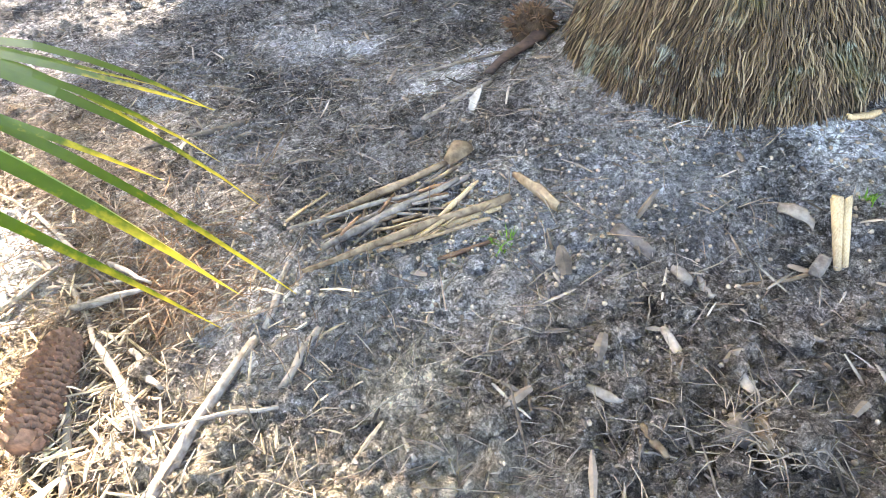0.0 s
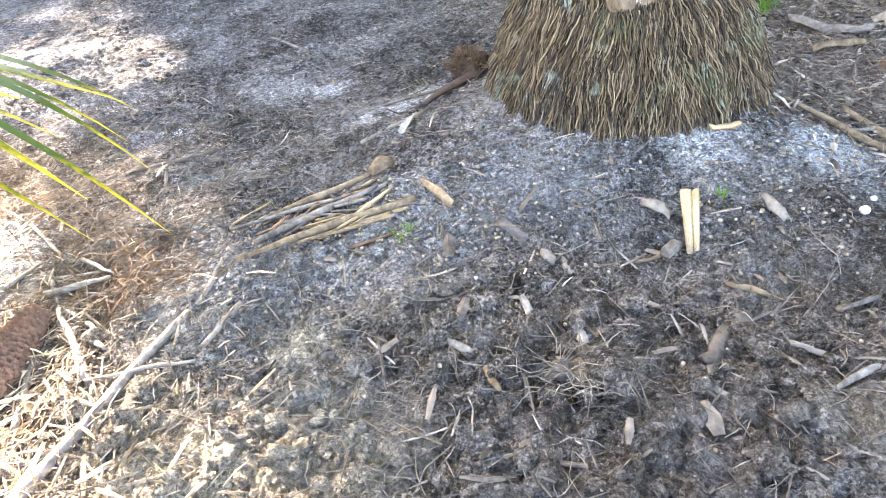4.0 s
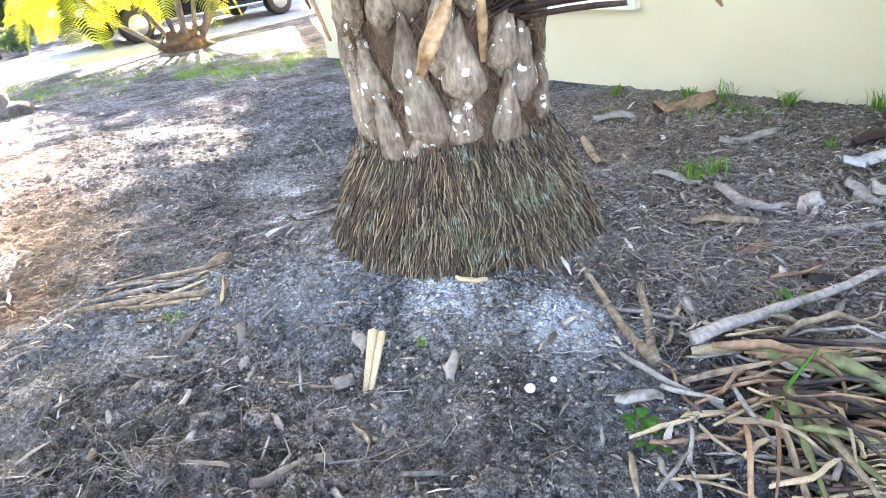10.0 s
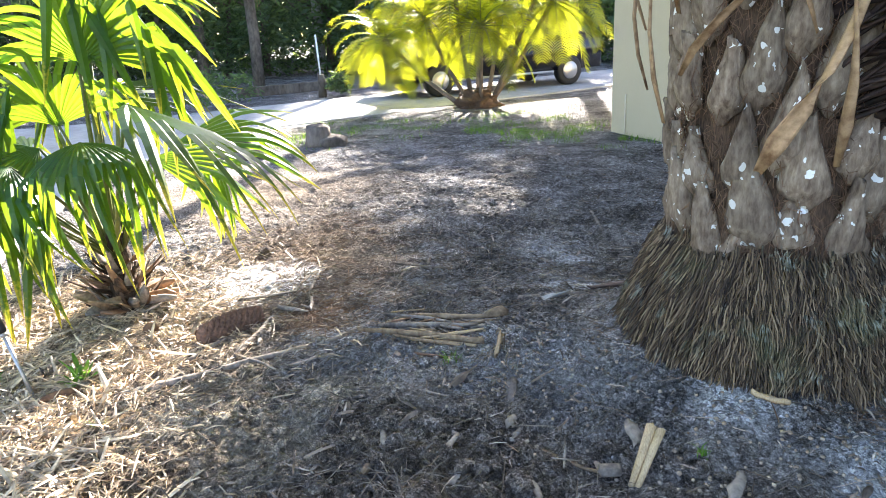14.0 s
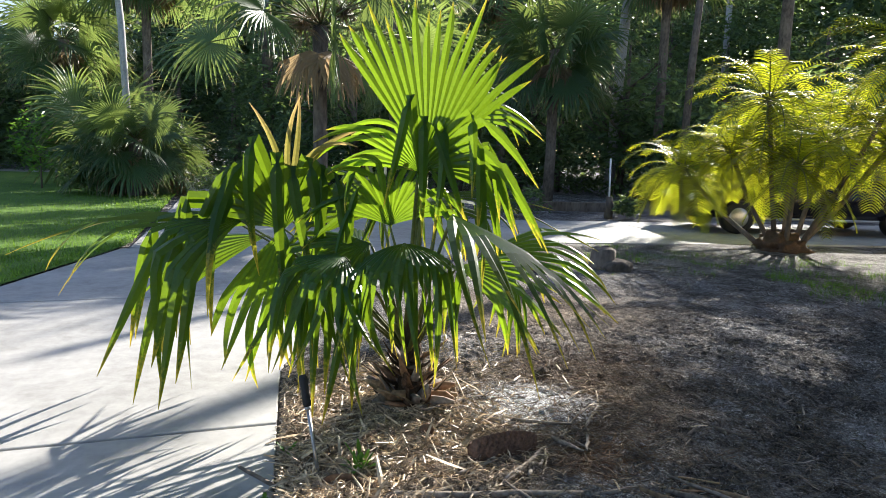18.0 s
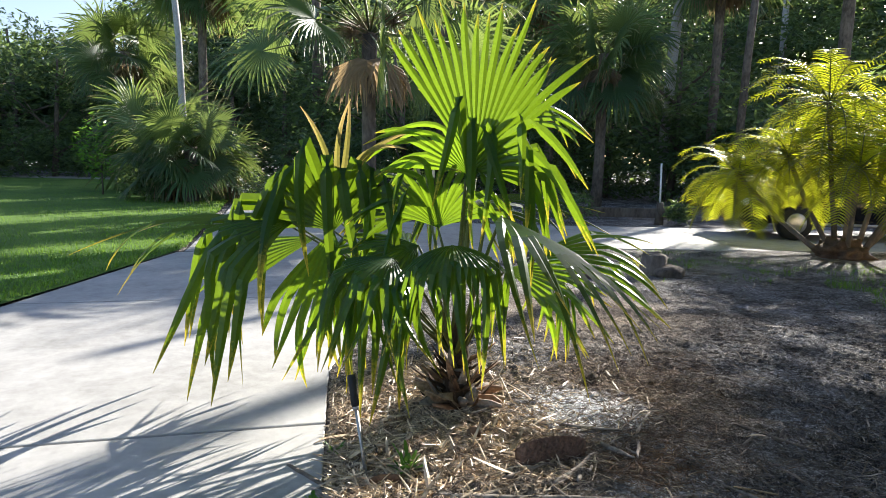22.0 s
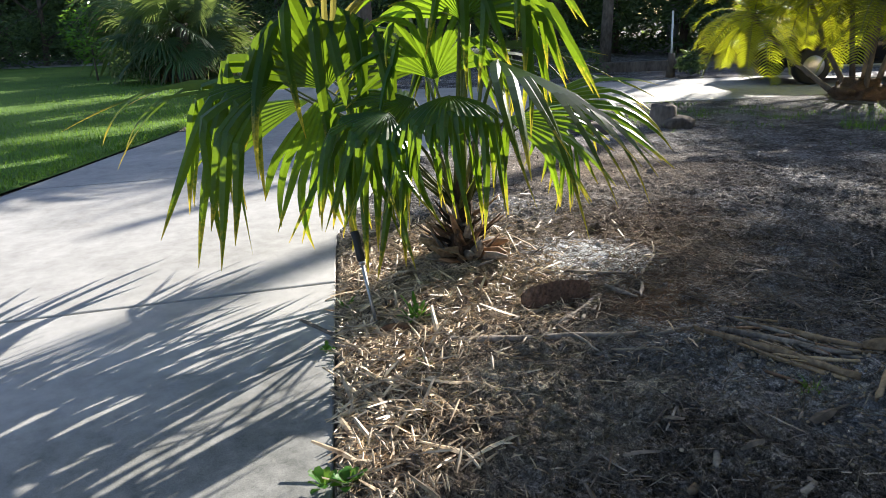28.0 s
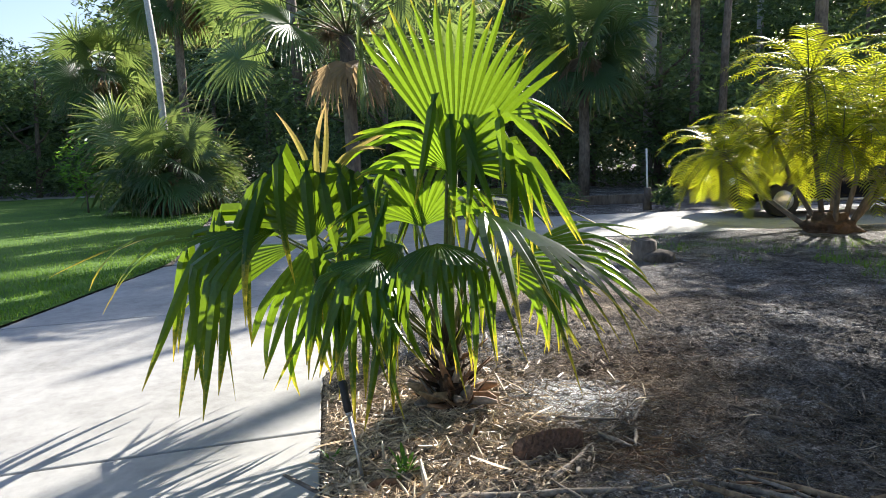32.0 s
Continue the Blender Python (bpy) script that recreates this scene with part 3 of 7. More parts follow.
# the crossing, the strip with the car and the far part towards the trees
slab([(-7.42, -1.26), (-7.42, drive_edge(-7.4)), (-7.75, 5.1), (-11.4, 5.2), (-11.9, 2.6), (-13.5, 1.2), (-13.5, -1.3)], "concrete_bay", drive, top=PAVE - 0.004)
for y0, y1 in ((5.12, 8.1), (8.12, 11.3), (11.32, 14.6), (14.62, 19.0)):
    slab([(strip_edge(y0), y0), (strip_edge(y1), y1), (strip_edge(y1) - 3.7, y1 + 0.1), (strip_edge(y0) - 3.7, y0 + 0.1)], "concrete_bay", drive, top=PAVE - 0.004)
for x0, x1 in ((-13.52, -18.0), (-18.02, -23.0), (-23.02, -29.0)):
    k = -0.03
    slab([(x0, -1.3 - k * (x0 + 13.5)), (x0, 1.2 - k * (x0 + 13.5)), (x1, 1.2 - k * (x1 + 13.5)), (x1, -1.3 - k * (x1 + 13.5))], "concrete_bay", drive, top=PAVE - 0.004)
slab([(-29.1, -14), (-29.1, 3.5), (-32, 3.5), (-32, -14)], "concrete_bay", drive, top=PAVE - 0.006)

# lawn: a sheet that stands a little proud, and its blades
LV, LF = [], []
lx = list(np.arange(6.0, -29.0, -0.5))
for x in lx:
    e = lawn_edge(x) - 0.004
    for t in (0.0, 0.03, 0.1, 0.3, 0.8, 2.0, 4.0, 8.0, 14.0, 30.0):
        LV.append((x - 0.3 * t * 0.2, e - t, PAVE + 0.005 + 0.03 * min(1, t / 0.1) + 0.02 * noise.noise((x * 0.7, t, 4))))
for i in range(len(lx) - 1):
    for j in range(9):
        a = i * 10 + j
        LF.append((a, a + 10, a + 11, a + 1))
lawn = single("lawn", (LV, LF), M_LAWN, (0, 0, 0), "mown green lawn beside the concrete drive", "lawn", kind="structure")
rng = random.Random(5)
BV, BF = [], []
while len(BF) < 26000:
    x = rng.uniform(-26, -2.0)
    e = lawn_edge(x)
    t = min(rng.expovariate(0.45), 12) - 0.03
    if rng.random() > 1.3 * math.exp(-max(0, -x - 4) / 8):
        continue
    y, h = e - t, rng.uniform(0.03, 0.065) * (1.3 if t < 0.1 else 1)
    a = rng.uniform(0, 6.3)
    w = rng.uniform(0.004, 0.008)
    l = Vector((rng.uniform(-1, 1), rng.uniform(-1, 1), 0)) * h * 0.6
    p = Vector((x, y, PAVE + 0.025))
    s = Vector((math.cos(a), math.sin(a), 0)) * w
    n0 = len(BV)
    BV += [p - s, p + s, p + Vector((0, 0, h)) + l]
    BF.append((n0, n0 + 1, n0 + 2))
single("lawn_grass", (BV, BF), M_GRASS, (0, 0, 0), "short green blades of lawn grass", "grass", kind="stuff", smooth=False)

# ---- the house ----
HC, HD = Vector((-2.77, 7.675, 0)), Vector((0.934, -0.357, 0)).normalized()  # corner by the drive, way along the wall
HN = Vector((-HD.y, HD.x, 0))  # into the house
HANG = math.degrees(math.atan2(HD.y, HD.x))
WALL_H, WALL_T, WALL_L = 3.0, 0.2, 13.0
WIN0, WIN1, WINZ = 3.45, 4.66, 0.67  # the window along the wall and its sill's height


def wall_box(a, b, z0, z1, d0=0.0, d1=WALL_T):
    c = HC + HD * ((a + b) / 2) + HN * ((d0 + d1) / 2)
    return box((c.x, c.y, (z0 + z1) / 2), (b - a, d1 - d0, z1 - z0), HANG)


house = thing("house", HC, "single-storey house with cream stucco walls", "house")
part("wall", merge([wall_box(0, WIN0, -0.25, WALL_H), wall_box(WIN1, WALL_L, -0.25, WALL_H), wall_box(WIN0, WIN1, -0.2, WINZ), wall_box(WIN0, WIN1, WINZ + 1.1, WALL_H)]), M_STUCCO, house, "cream stucco wall", smooth=False)
c = HC + HN * 4.6
part("wall", box((c.x + HD.x * 0.1, c.y + HD.y * 0.1, 1.4), (0.2, 8.8, 3.2), HANG), M_STUCCO, house, smooth=False)
c = HC + HD * (WALL_L - 0.1) + HN * 4.6
part("wall", box((c.x, c.y, 1.4), (0.2, 8.8, 3.2), HANG), M_STUCCO, house, smooth=False)
c = HC + HD * WALL_L / 2 + HN * 8.9
part("wall", box((c.x, c.y, 1.4), (WALL_L - 0.4, 0.2, 3.2), HANG), M_STUCCO, house, smooth=False)
# hipped roof with deep eaves
o = 0.75
A, B, C_, D = (HC + HD * u + HN * v for u, v in ((-o, -o), (WALL_L + o, -o), (WALL_L + o, 9 + o), (-o, 9 + o)))
r1, r2 = HC + HD * 4.4 + HN * 4.5, HC + HD * (WALL_L - 4.4) + HN * 4.5
RV = [Vector((p.x, p.y, WALL_H - 0.02)) for p in (A, B, C_, D)] + [Vector((p.x, p.y, WALL_H + 0.16)) for p in (A, B, C_, D)] + [Vector((p.x, p.y, WALL_H + 2.0)) for p in (r1, r2)]
part("roof", (RV, [(3, 2, 1, 0), (0, 1, 5, 4), (1, 2, 6, 5), (2, 3, 7, 6), (3, 0, 4, 7), (4, 5, 9, 8), (6, 7, 8, 9), (5, 6, 9), (7, 4, 8)]), M_ROOF, house, "grey shingled hip roof", smooth=False)
win = part("window_frame", merge([wall_box(WIN0, WIN0 + 0.05, WINZ, WINZ + 1.1, 0.05, 0.12), wall_box(WIN1 - 0.05, WIN1, WINZ, WINZ + 1.1, 0.05, 0.12), wall_box(WIN0 + 0.05, WIN1 - 0.05, WINZ, WINZ + 0.20, 0.05, 0.12), wall_box(WIN0 + 0.05, WIN1 - 0.05, WINZ + 1.05, WINZ + 1.1, 0.05, 0.12)]), M_WHITE, house, "white window frame", smooth=False)
mg, ng, kg = tree_of("window_glass")
ng["Principled BSDF"].inputs["Base Color"].default_value = (0.02, 0.025, 0.03, 1)
ng["Principled BSDF"].inputs["Roughness"].default_value = 0.05
part("pane", wall_box(WIN0 + 0.05, WIN1 - 0.05, WINZ + 0.20, WINZ + 1.05, 0.08, 0.09), mg, win, "dark reflecting glass", smooth=False)
part("window_sill", wall_box(WIN0 - 0.06, WIN1 + 0.06, WINZ - 0.11, WINZ, -0.07, 0.10), M_TRIM, house, "cream projecting sill", smooth=False)
# a thin conduit that climbs the wall near the corner
p0 = HC + HD * 0.33 - HN * 0.014
part("conduit", tube([Vector((p0.x, p0.y, -0.05)), Vector((p0.x, p0.y, 0.45))], 0.009, 6), M_TRIM, house, "thin painted conduit")

# ---- the condenser in its wire cage ----
AC = Vector((3.86, 4.08, 0.0))
ACR = 14.0


def rounded(cx, cy, hx, hy, r, turn, n=5):
    out = []
    for sx, sy, a0 in ((1, 1, 0), (-1, 1, 90), (-1, -1, 180), (1, -1, 270)):
        for i in range(n + 1):
            a = radians(a0 + 90 * i / n)
            x, y = sx * (hx - r) + r * math.cos(a), sy * (hy - r) + r * math.sin(a)
            t = radians(turn)
            out.append((cx + x * math.cos(t) - y * math.sin(t), cy + x * math.sin(t) + y * math.cos(t)))
    return out


def prism(outline, z0, z1, inset=0.0):
    n = len(outline)
    V = [(x, y, z0) for x, y in outline] + [(x, y, z1) for x, y in outline]
    F = [(i, (i + 1) % n, n + (i + 1) % n, n + i) for i in range(n)] + [tuple(range(n - 1, -1, -1)), tuple(range(n, 2 * n))]
    return V, F


ac = thing("air_conditioner", (AC.x, AC.y, gz(AC.x, AC.y) - 0.02), "grey outdoor air conditioner in a wire mesh guard by the house", "air conditioner")
zb = gz(AC.x, AC.y) - 0.02
part("base_pad", prism(rounded(AC.x, AC.y, 0.44, 0.44, 0.08, ACR), zb - 0.02, zb + 0.035), M_BLACK, ac, "dark plastic pad", smooth=False)
part("coil", prism(rounded(AC.x, AC.y, 0.39, 0.39, 0.10, ACR), zb + 0.05, zb + 0.84), M_FIN, ac, "dark finned coil")
part("top_cover", prism(rounded(AC.x, AC.y, 0.42, 0.42, 0.11, ACR), zb + 0.84, zb + 0.90), M_WHITE, ac, "pale top cover", smooth=False)
part("fan_grille", merge([tube([(AC.x + r * math.cos(a), AC.y + r * math.sin(a), zb + 0.915) for a in np.linspace(0, 6.283, 25)], 0.004, 5) for r in (0.1, 0.16, 0.22, 0.28, 0.33)]), M_BLACK, ac)
ring = rounded(AC.x, AC.y, 0.415, 0.415, 0.11, ACR, 6)
ring2 = ring + ring[:1]
for i in range(1, 31):
    z = zb + 0.03 + i * 0.0275
    part("guard_wire", tube([(x, y, z) for x, y in ring2], 0.0015, 4), M_WIRE, ac)
per = []
for (x0, y0), (x1, y1) in zip(ring2, ring2[1:]):
    L = math.hypot(x1 - x0, y1 - y0)
    m = max(1, round(L / 0.055))
    per += [(x0 + (x1 - x0) * j / m, y0 + (y1 - y0) * j / m) for j in range(m)]
for x, y in per:
    part("upright_wire", tube([(x, y, zb + 0.03), (x, y, zb + 0.86)], 0.0016, 4), M_WIRE, ac)
# loose welded mesh that leans away from the corner
LX = Vector((3.36, 3.94, 0))
lw = []
d = Vector((0.1, 0.42, 0))
for i in range(9):
    b = LX + d * (i / 8)
    lw.append(tube([(b.x, b.y, gz(b.x, b.y)), (b.x + 0.05, b.y + 0.02, 0.95)], 0.0008, 4))
for i in range(44):
    t = i / 43
    lw.append(tube([(LX.x + 0.05 * t, LX.y + 0.02 * t, 0.06 + 0.88 * t), (LX.x + d.x + 0.05 * t, LX.y + d.y + 0.02 * t, 0.06 + 0.88 * t)], 0.0008, 4))
single("wire_mesh_panel", merge(lw), M_WIRE, (LX.x, LX.y, gz(LX.x, LX.y)), "loose welded wire mesh panel leaning by the air conditioner", "wire mesh")
# ---- palms ----
def fan_blade(hub, way, normal, length, rng, spread=250, n=34, fused=0.45, droop=1.0, dry=0.0, fold=0.28, rows=7, broad=1.0):
    """A pleated fan of n segments, fused near the hub, whose free tips hang."""
    way, normal = Vector(way).normalized(), Vector(normal)
    side = way.cross(normal).normalized()
    normal = side.cross(way).normalized()
    V, F, T = [], [], []
    for s in range(n):
        a = radians(spread) * ((s + 0.5) / n - 0.5)
        d0 = (way * math.cos(a) + side * math.sin(a)).normalized()
        L = length * (0.72 + 0.28 * math.cos(a * 0.75)) * rng.uniform(0.82, 1.12)
        wmax = 2 * length * fused * math.tan(radians(spread) / n / 2) * 1.04
        p, d = Vector(hub), d0.copy()
        free = fused * length * rng.uniform(0.85, 1.55)
        kink = rng.uniform(0.3, 1.25) * droop
        drift = Vector((rng.gauss(0, 0.10), rng.gauss(0, 0.10), 0)) * min(1.0, droop)
        r0, bent = len(V), False
        for i in range(rows + 1):
            t = i / rows
            along = t * L
            ext = max(0.0, (along - free) / max(0.01, L - free))
            wid = wmax * broad * min(1.0, along / (fused * length)) * (1 - max(0, ext) ** 2.2) * 0.5 + 0.0012
            cross = d.cross(normal)
            if cross.length < 1e-3:
                cross = side
            cross.normalize()
            nn = cross.cross(d)
            lift = nn * (fold * wid * 1.6)
            V += [p - cross * wid, p + lift, p + cross * wid]
            e = ext ** 1.5 * rng.uniform(0.7, 1.05) + dry
            edge = 0.22 + dry if ext > 0.02 else dry * 0.9
            T += [max(edge, e), e * 0.8, max(edge, e)]
            step = L / rows
            if ext > 0 and not bent:
                bent = True
                d = (d + Vector((0, 0, -1)) * (kink * 0.8 * min(1.0, droop / 2))).normalized()
            if ext > 0:
                d = (d + drift + Vector((0, 0, -1)) * (kink * 3.4 / rows * (0.75 - 0.2 * ext))).normalized()
            else:
                d = (d + Vector((0, 0, -1)) * (0.035 * droop)).normalized()
            p = p + d * step
        for i in range(rows):
            a0 = r0 + i * 3
            F += [(a0, a0 + 1, a0 + 4, a0 + 3), (a0 + 1, a0 + 2, a0 + 5, a0 + 4)]
    return (V, F), T


def arc(a, b, lift, n=8):
    a, b = Vector(a), Vector(b)
    return [a.lerp(b, i / (n - 1)) + Vector((0, 0, lift * math.sin(math.pi * i / (n - 1)))) for i in range(n)]


# the fan palm by the drive
rng = random.Random(11)
FP = Vector((-1.08, 1.14, gz(-1.08, 1.14)))

def ribbon(P, w, rng, twist=0.6, thick=0.004, curl=0.5):
    """A dry strip, curled across, along the points P."""
    n = len(P)
    V, F = [], []
    P = [Vector(p) for p in P]
    t0 = rng.uniform(0, 3)
    for i, p in enumerate(P):
        d = (P[min(i + 1, n - 1)] - P[max(i - 1, 0)]).normalized()
        s = d.cross(Vector((0.3, 0.2, 1))).normalized()
        u = s.cross(d)
        a = t0 + twist * i / n
        s2, u2 = s * math.cos(a) + u * math.sin(a), u * math.cos(a) - s * math.sin(a)
        ww = w[i] if isinstance(w, (list, tuple)) else w
        for q in (-1, -0.5, 0, 0.5, 1):
            V.append(p + s2 * (q * ww / 2) + u2 * (curl * ww * 0.5 * q * q))
        for q in (1, 0.5, 0, -0.5, -1):
            V.append(p + s2 * (q * ww / 2) + u2 * (curl * ww * 0.5 * q * q - thick))
    for i in range(n - 1):
        for j in range(10):
            a, b = i * 10 + j, i * 10 + (j + 1) % 10
            F.append((a, b, b + 10, a + 10))
    F += [tuple(range(9, -1, -1)), tuple(range((n - 1) * 10, n * 10))]
    return V, F


# across: to the right as seen from the place by the house wall; deep: away from there
ACROSS, DEEP = Vector((0.226, 0.974, 0)), Vector((-0.974, 0.226, 0))
fan = thing("fan_palm", FP, "young fan palm with drooping split green leaves and yellowed tips", "palm")
part("stem", tube([FP + Vector((0, 0, -0.05)), FP + Vector((0.01, 0, 0.12)), FP + Vector((0, 0.01, 0.3)), FP + Vector((0, 0, 0.5))], [0.085, 0.075, 0.06, 0.04], 14), M_FIBRE, fan, "short fibrous brown stem")
for i in range(54):
    a, z = rng.uniform(0, 6.283), rng.uniform(-0.02, 0.30)
    d = Vector((math.cos(a), math.sin(a), 0))
    L = rng.uniform(0.10, 0.26)
    b = FP + d * 0.06 + Vector((0, 0, z - 0.02))
    e = b + d * L * rng.uniform(0.4, 0.8) + Vector((rng.gauss(0, 0.02), rng.gauss(0, 0.02), L * rng.uniform(0.2, 0.95)))
    part("dry_boot", tube([b, b.lerp(e, 0.5) - Vector((0, 0, 0.015)), e], [0.036, 0.024, 0.010], 6, 0.35, jag=0.02, rng=rng), rng.choice((M_BROWNLEAF, M_FIBRE, M_GREYWOOD)), fan)
for i in range(22):
    a = i * 0.2856 + rng.uniform(-0.1, 0.1)
    d, across = Vector((math.cos(a), math.sin(a), 0)), Vector((-math.sin(a), math.cos(a), 0))
    L, rise = rng.uniform(0.13, 0.24), rng.uniform(0.02, 0.16)
    b = FP + d * 0.05 + Vector((0, 0, 0.03))
    P = [b, b + d * L * 0.4 + Vector((0, 0, rise * 0.3)), b + d * L * 0.75 + across * rng.gauss(0, 0.012) + Vector((0, 0, rise * 0.75)), b + d * L + across * rng.gauss(0, 0.03) + Vector((0, 0, rise))]
    part("dry_boot", ribbon(P, [0.055, 0.07, 0.055, 0.02], rng, 0.5, 0.008, 0.7), rng.choice((M_BROWNLEAF, M_GREYWOOD, M_STRAW)), fan)
# across, deep, hub height; way of the blade (across, deep, up); length; droop; spread; dryness
FAN = [
    (0.06, 0.10, 1.36, (0.10, 0.1, 1.0), (0.15, -1, 0.15), 0.92, 0.28, 84, 0.0),
    (0.03, 0.12, 1.32, (-0.85, 0.1, 0.75), (-0.1, -1, 0.3), 0.72, 0.8, 64, 0.0),
    (0.22, 0.35, 1.62, (0.9, 0.2, 0.5), (0.2, -0.8, 0.6), 0.64, 1.0, 70, 0.0),
    (-0.13, -0.15, 1.04, (0.0, -0.25, 1.0), (0, -1, -0.1), 0.62, 1.6, 130, 0.0),
    (0.01, -0.25, 1.32, (0.45, -0.2, 0.8), (0.3, -1, 0.3), 0.95, 2.6, 75, 0.0),
    (0.06, -0.18, 1.34, (0.8, -0.1, 0.4), (0.3, -1, 0.4), 0.80, 2.2, 60, 0.0),
    (0.39, 0.0, 0.88, (1, -0.1, 0.22), (0, -0.5, 1), 0.80, 0.75, 70, 0.05),
    (0.17, -0.62, 1.15, (0.42, -0.87, -0.16), (0.35, 0.1, 1), 1.02, 0.46, 72, 0.06),
    (0.24, -0.20, 0.84, (0.85, -0.35, -0.05), (0.1, -0.75, 0.8), 0.66, 0.9, 70, 0.05),
    (0.04, 0.30, 1.17, (1, 0.1, 0.1), (0, -0.4, 1), 0.85, 0.5, 24, 0.05),
    (-0.05, -0.40, 0.98, (0.1, -0.9, 0.0), (0, -0.3, 1), 0.78, 3.0, 150, 0.0),
    (-0.23, -0.20, 0.95, (-0.7, -0.45, -0.15), (-0.1, -0.7, 0.8), 0.95, 2.0, 120, 0.0),
    (-0.69, -0.10, 1.00, (-0.3, -0.2, 1.0), (-0.1, -1, 0.2), 1.25, 3.2, 110, 0.04),
    (-0.69, -0.10, 1.00, (-0.2, -0.3, -1.0), (0, -1, 0.1), 0.85, 0.6, 70, 0.0),
    (-0.95, 0.0, 1.01, (-1, -0.05, 0.14), (0, -0.3, 1), 1.2, 0.8, 26, 0.14),
    (-0.90, -0.15, 1.04, (-0.75, -0.45, 0.15), (-0.1, -0.5, 1), 1.15, 3.2, 90, 0.0),
    (-0.86, 0.30, 0.91, (-0.9, 0.1, -0.25), (0, -0.6, 0.9), 1.05, 0.7, 55, 0.0),
    (-0.69, 0.10, 1.03, (0.05, 0.1, 1.0), (0, -1, 0.2), 0.72, 0.9, 34, 0.3),
    (-0.19, 0.35, 1.06, (-0.6, 0.2, 0.45), (0, -0.8, 0.6), 0.70, 1.0, 110, 0.0),
    (-0.33, 0.50, 0.83, (-0.8, 0.4, 0.05), (0, -0.5, 1), 0.80, 1.2, 130, 0.0),
    (0.38, 0.20, 0.76, (0.7, 0.4, 0.0), (0, -0.5, 1), 0.70, 2.0, 100, 0.0),
    (0.05, 0.45, 1.10, (0.2, 0.9, 0.5), (0, -0.6, 0.8), 0.80, 1.6, 150, 0.0),
    (-0.35, -0.35, 0.90, (-0.5, -0.8, -0.1), (0, -0.5, 1), 0.75, 2.0, 120, 0.0),
]


def ad(v):
    return ACROSS * v[0] + DEEP * v[1] + Vector((0, 0, v[2]))


for ac_, dp, z, way, nor, L, droop, spread, dry in FAN:
    hub = FP + ad((ac_, dp, z))
    a0 = FP + Vector((rng.uniform(-0.03, 0.03), rng.uniform(-0.03, 0.03), 0.3))
    mid = a0.lerp(hub, 0.5) + Vector((0, 0, 0.10 * (1 - min(1, z - 0.6))))
    st = part("petiole", tube([a0, a0.lerp(mid, 0.5) * 1.0, mid, mid.lerp(hub, 0.55) + Vector((0, 0, 0.015)), hub], [0.017, 0.014, 0.012, 0.010, 0.008], 6, 0.6), M_PETIOLE, fan)
    vf, tp = fan_blade(hub, ad(way), ad(nor), L, rng, spread, max(5, round(spread / (4.6 if droop < 0.3 else 7.5))), 0.52 if droop < 0.3 else 0.36 if droop < 2 else 0.27, droop * 1.2, dry, rows=12, broad=1.35 if droop >= 2 else 1.0)
    part("leaf_blade", vf, M_FANDRY if dry > 0.2 else M_FAN, fan, "yellowing dry leaf" if dry > 0.2 else "", smooth=False, tip=tp)

# the thick palm by the house: root skirt, boots, fibre, hanging stalks
rng = random.Random(21)
DP = Vector((1.63, 2.80, gz(1.63, 2.80)))
palm = thing("date_palm", DP, "thick-trunked palm with grey leaf bases over a skirt of roots", "palm")
Z0 = 0.11


def skirt_r(z):
    return 0.375 + 0.185 * max(0.0, 1 - (z - Z0) / 0.47) ** 0.9


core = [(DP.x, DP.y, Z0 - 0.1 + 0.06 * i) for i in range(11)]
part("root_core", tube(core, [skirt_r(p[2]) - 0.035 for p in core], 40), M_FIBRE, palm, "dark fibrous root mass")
bunches = [[] for _ in range(12)]
for i in range(15000):
    a = rng.uniform(0, 2 * math.pi)
    tier = rng.random() ** 0.8
    top = Z0 + 0.03 + 0.45 * tier + rng.gauss(0, 0.02)
    L = rng.uniform(0.05, 0.13)
    # neighbours hang the same way, in locks
    lean = 0.30 * noise.noise((a * 4.0, top * 5.0, 1.0)) + 0.22 * noise.noise((a * 13.0, top * 12.0, 6.0)) + rng.gauss(0, 0.09)
    out = 0.026 * noise.noise((a * 9.0, top * 14.0, 3.0)) + rng.uniform(-0.016, 0.010)
    ph, pts, n = rng.uniform(0, 6.3), [], 5
    for j in range(n):
        t = j / (n - 1)
        z = max(top - L * t, Z0 - 0.05)
        r = skirt_r(z) + out + 0.016 * t * t + 0.005 * math.sin(j * 1.6 + ph)
        b = a + lean * L * 3.0 * t + 0.009 * math.sin(j * 1.9 + ph)
        pts.append((DP.x + r * math.cos(b), DP.y + r * math.sin(b), z))
    w = rng.uniform(0.0013, 0.0030) if i % 4 else rng.uniform(0.0022, 0.0036)
    if i % 4 == 0:
        pts = [(DP.x + (x - DP.x) * 1.02, DP.y + (y - DP.y) * 1.02, z) for x, y, z in pts]
    bunches[int(a / (2 * math.pi) * 12) % 12].append(tube(pts, [w, w * 1.1, w, w * 0.95, w * 0.6], 4, cap=False))
for b in bunches:
    tagged(part("root_mat", merge(b), M_ROOT, palm, "thin tan aerial roots"), kind="stuff")
tr = [(DP.x, DP.y, Z0 + 0.36 + 0.18 * i) for i in range(18)]
part("trunk_core", tube(tr, [0.37, 0.345, 0.33, 0.325, 0.325] + [0.32] * 13, 28), M_FIBRE, palm, "brown fibre-covered trunk")
fib = []
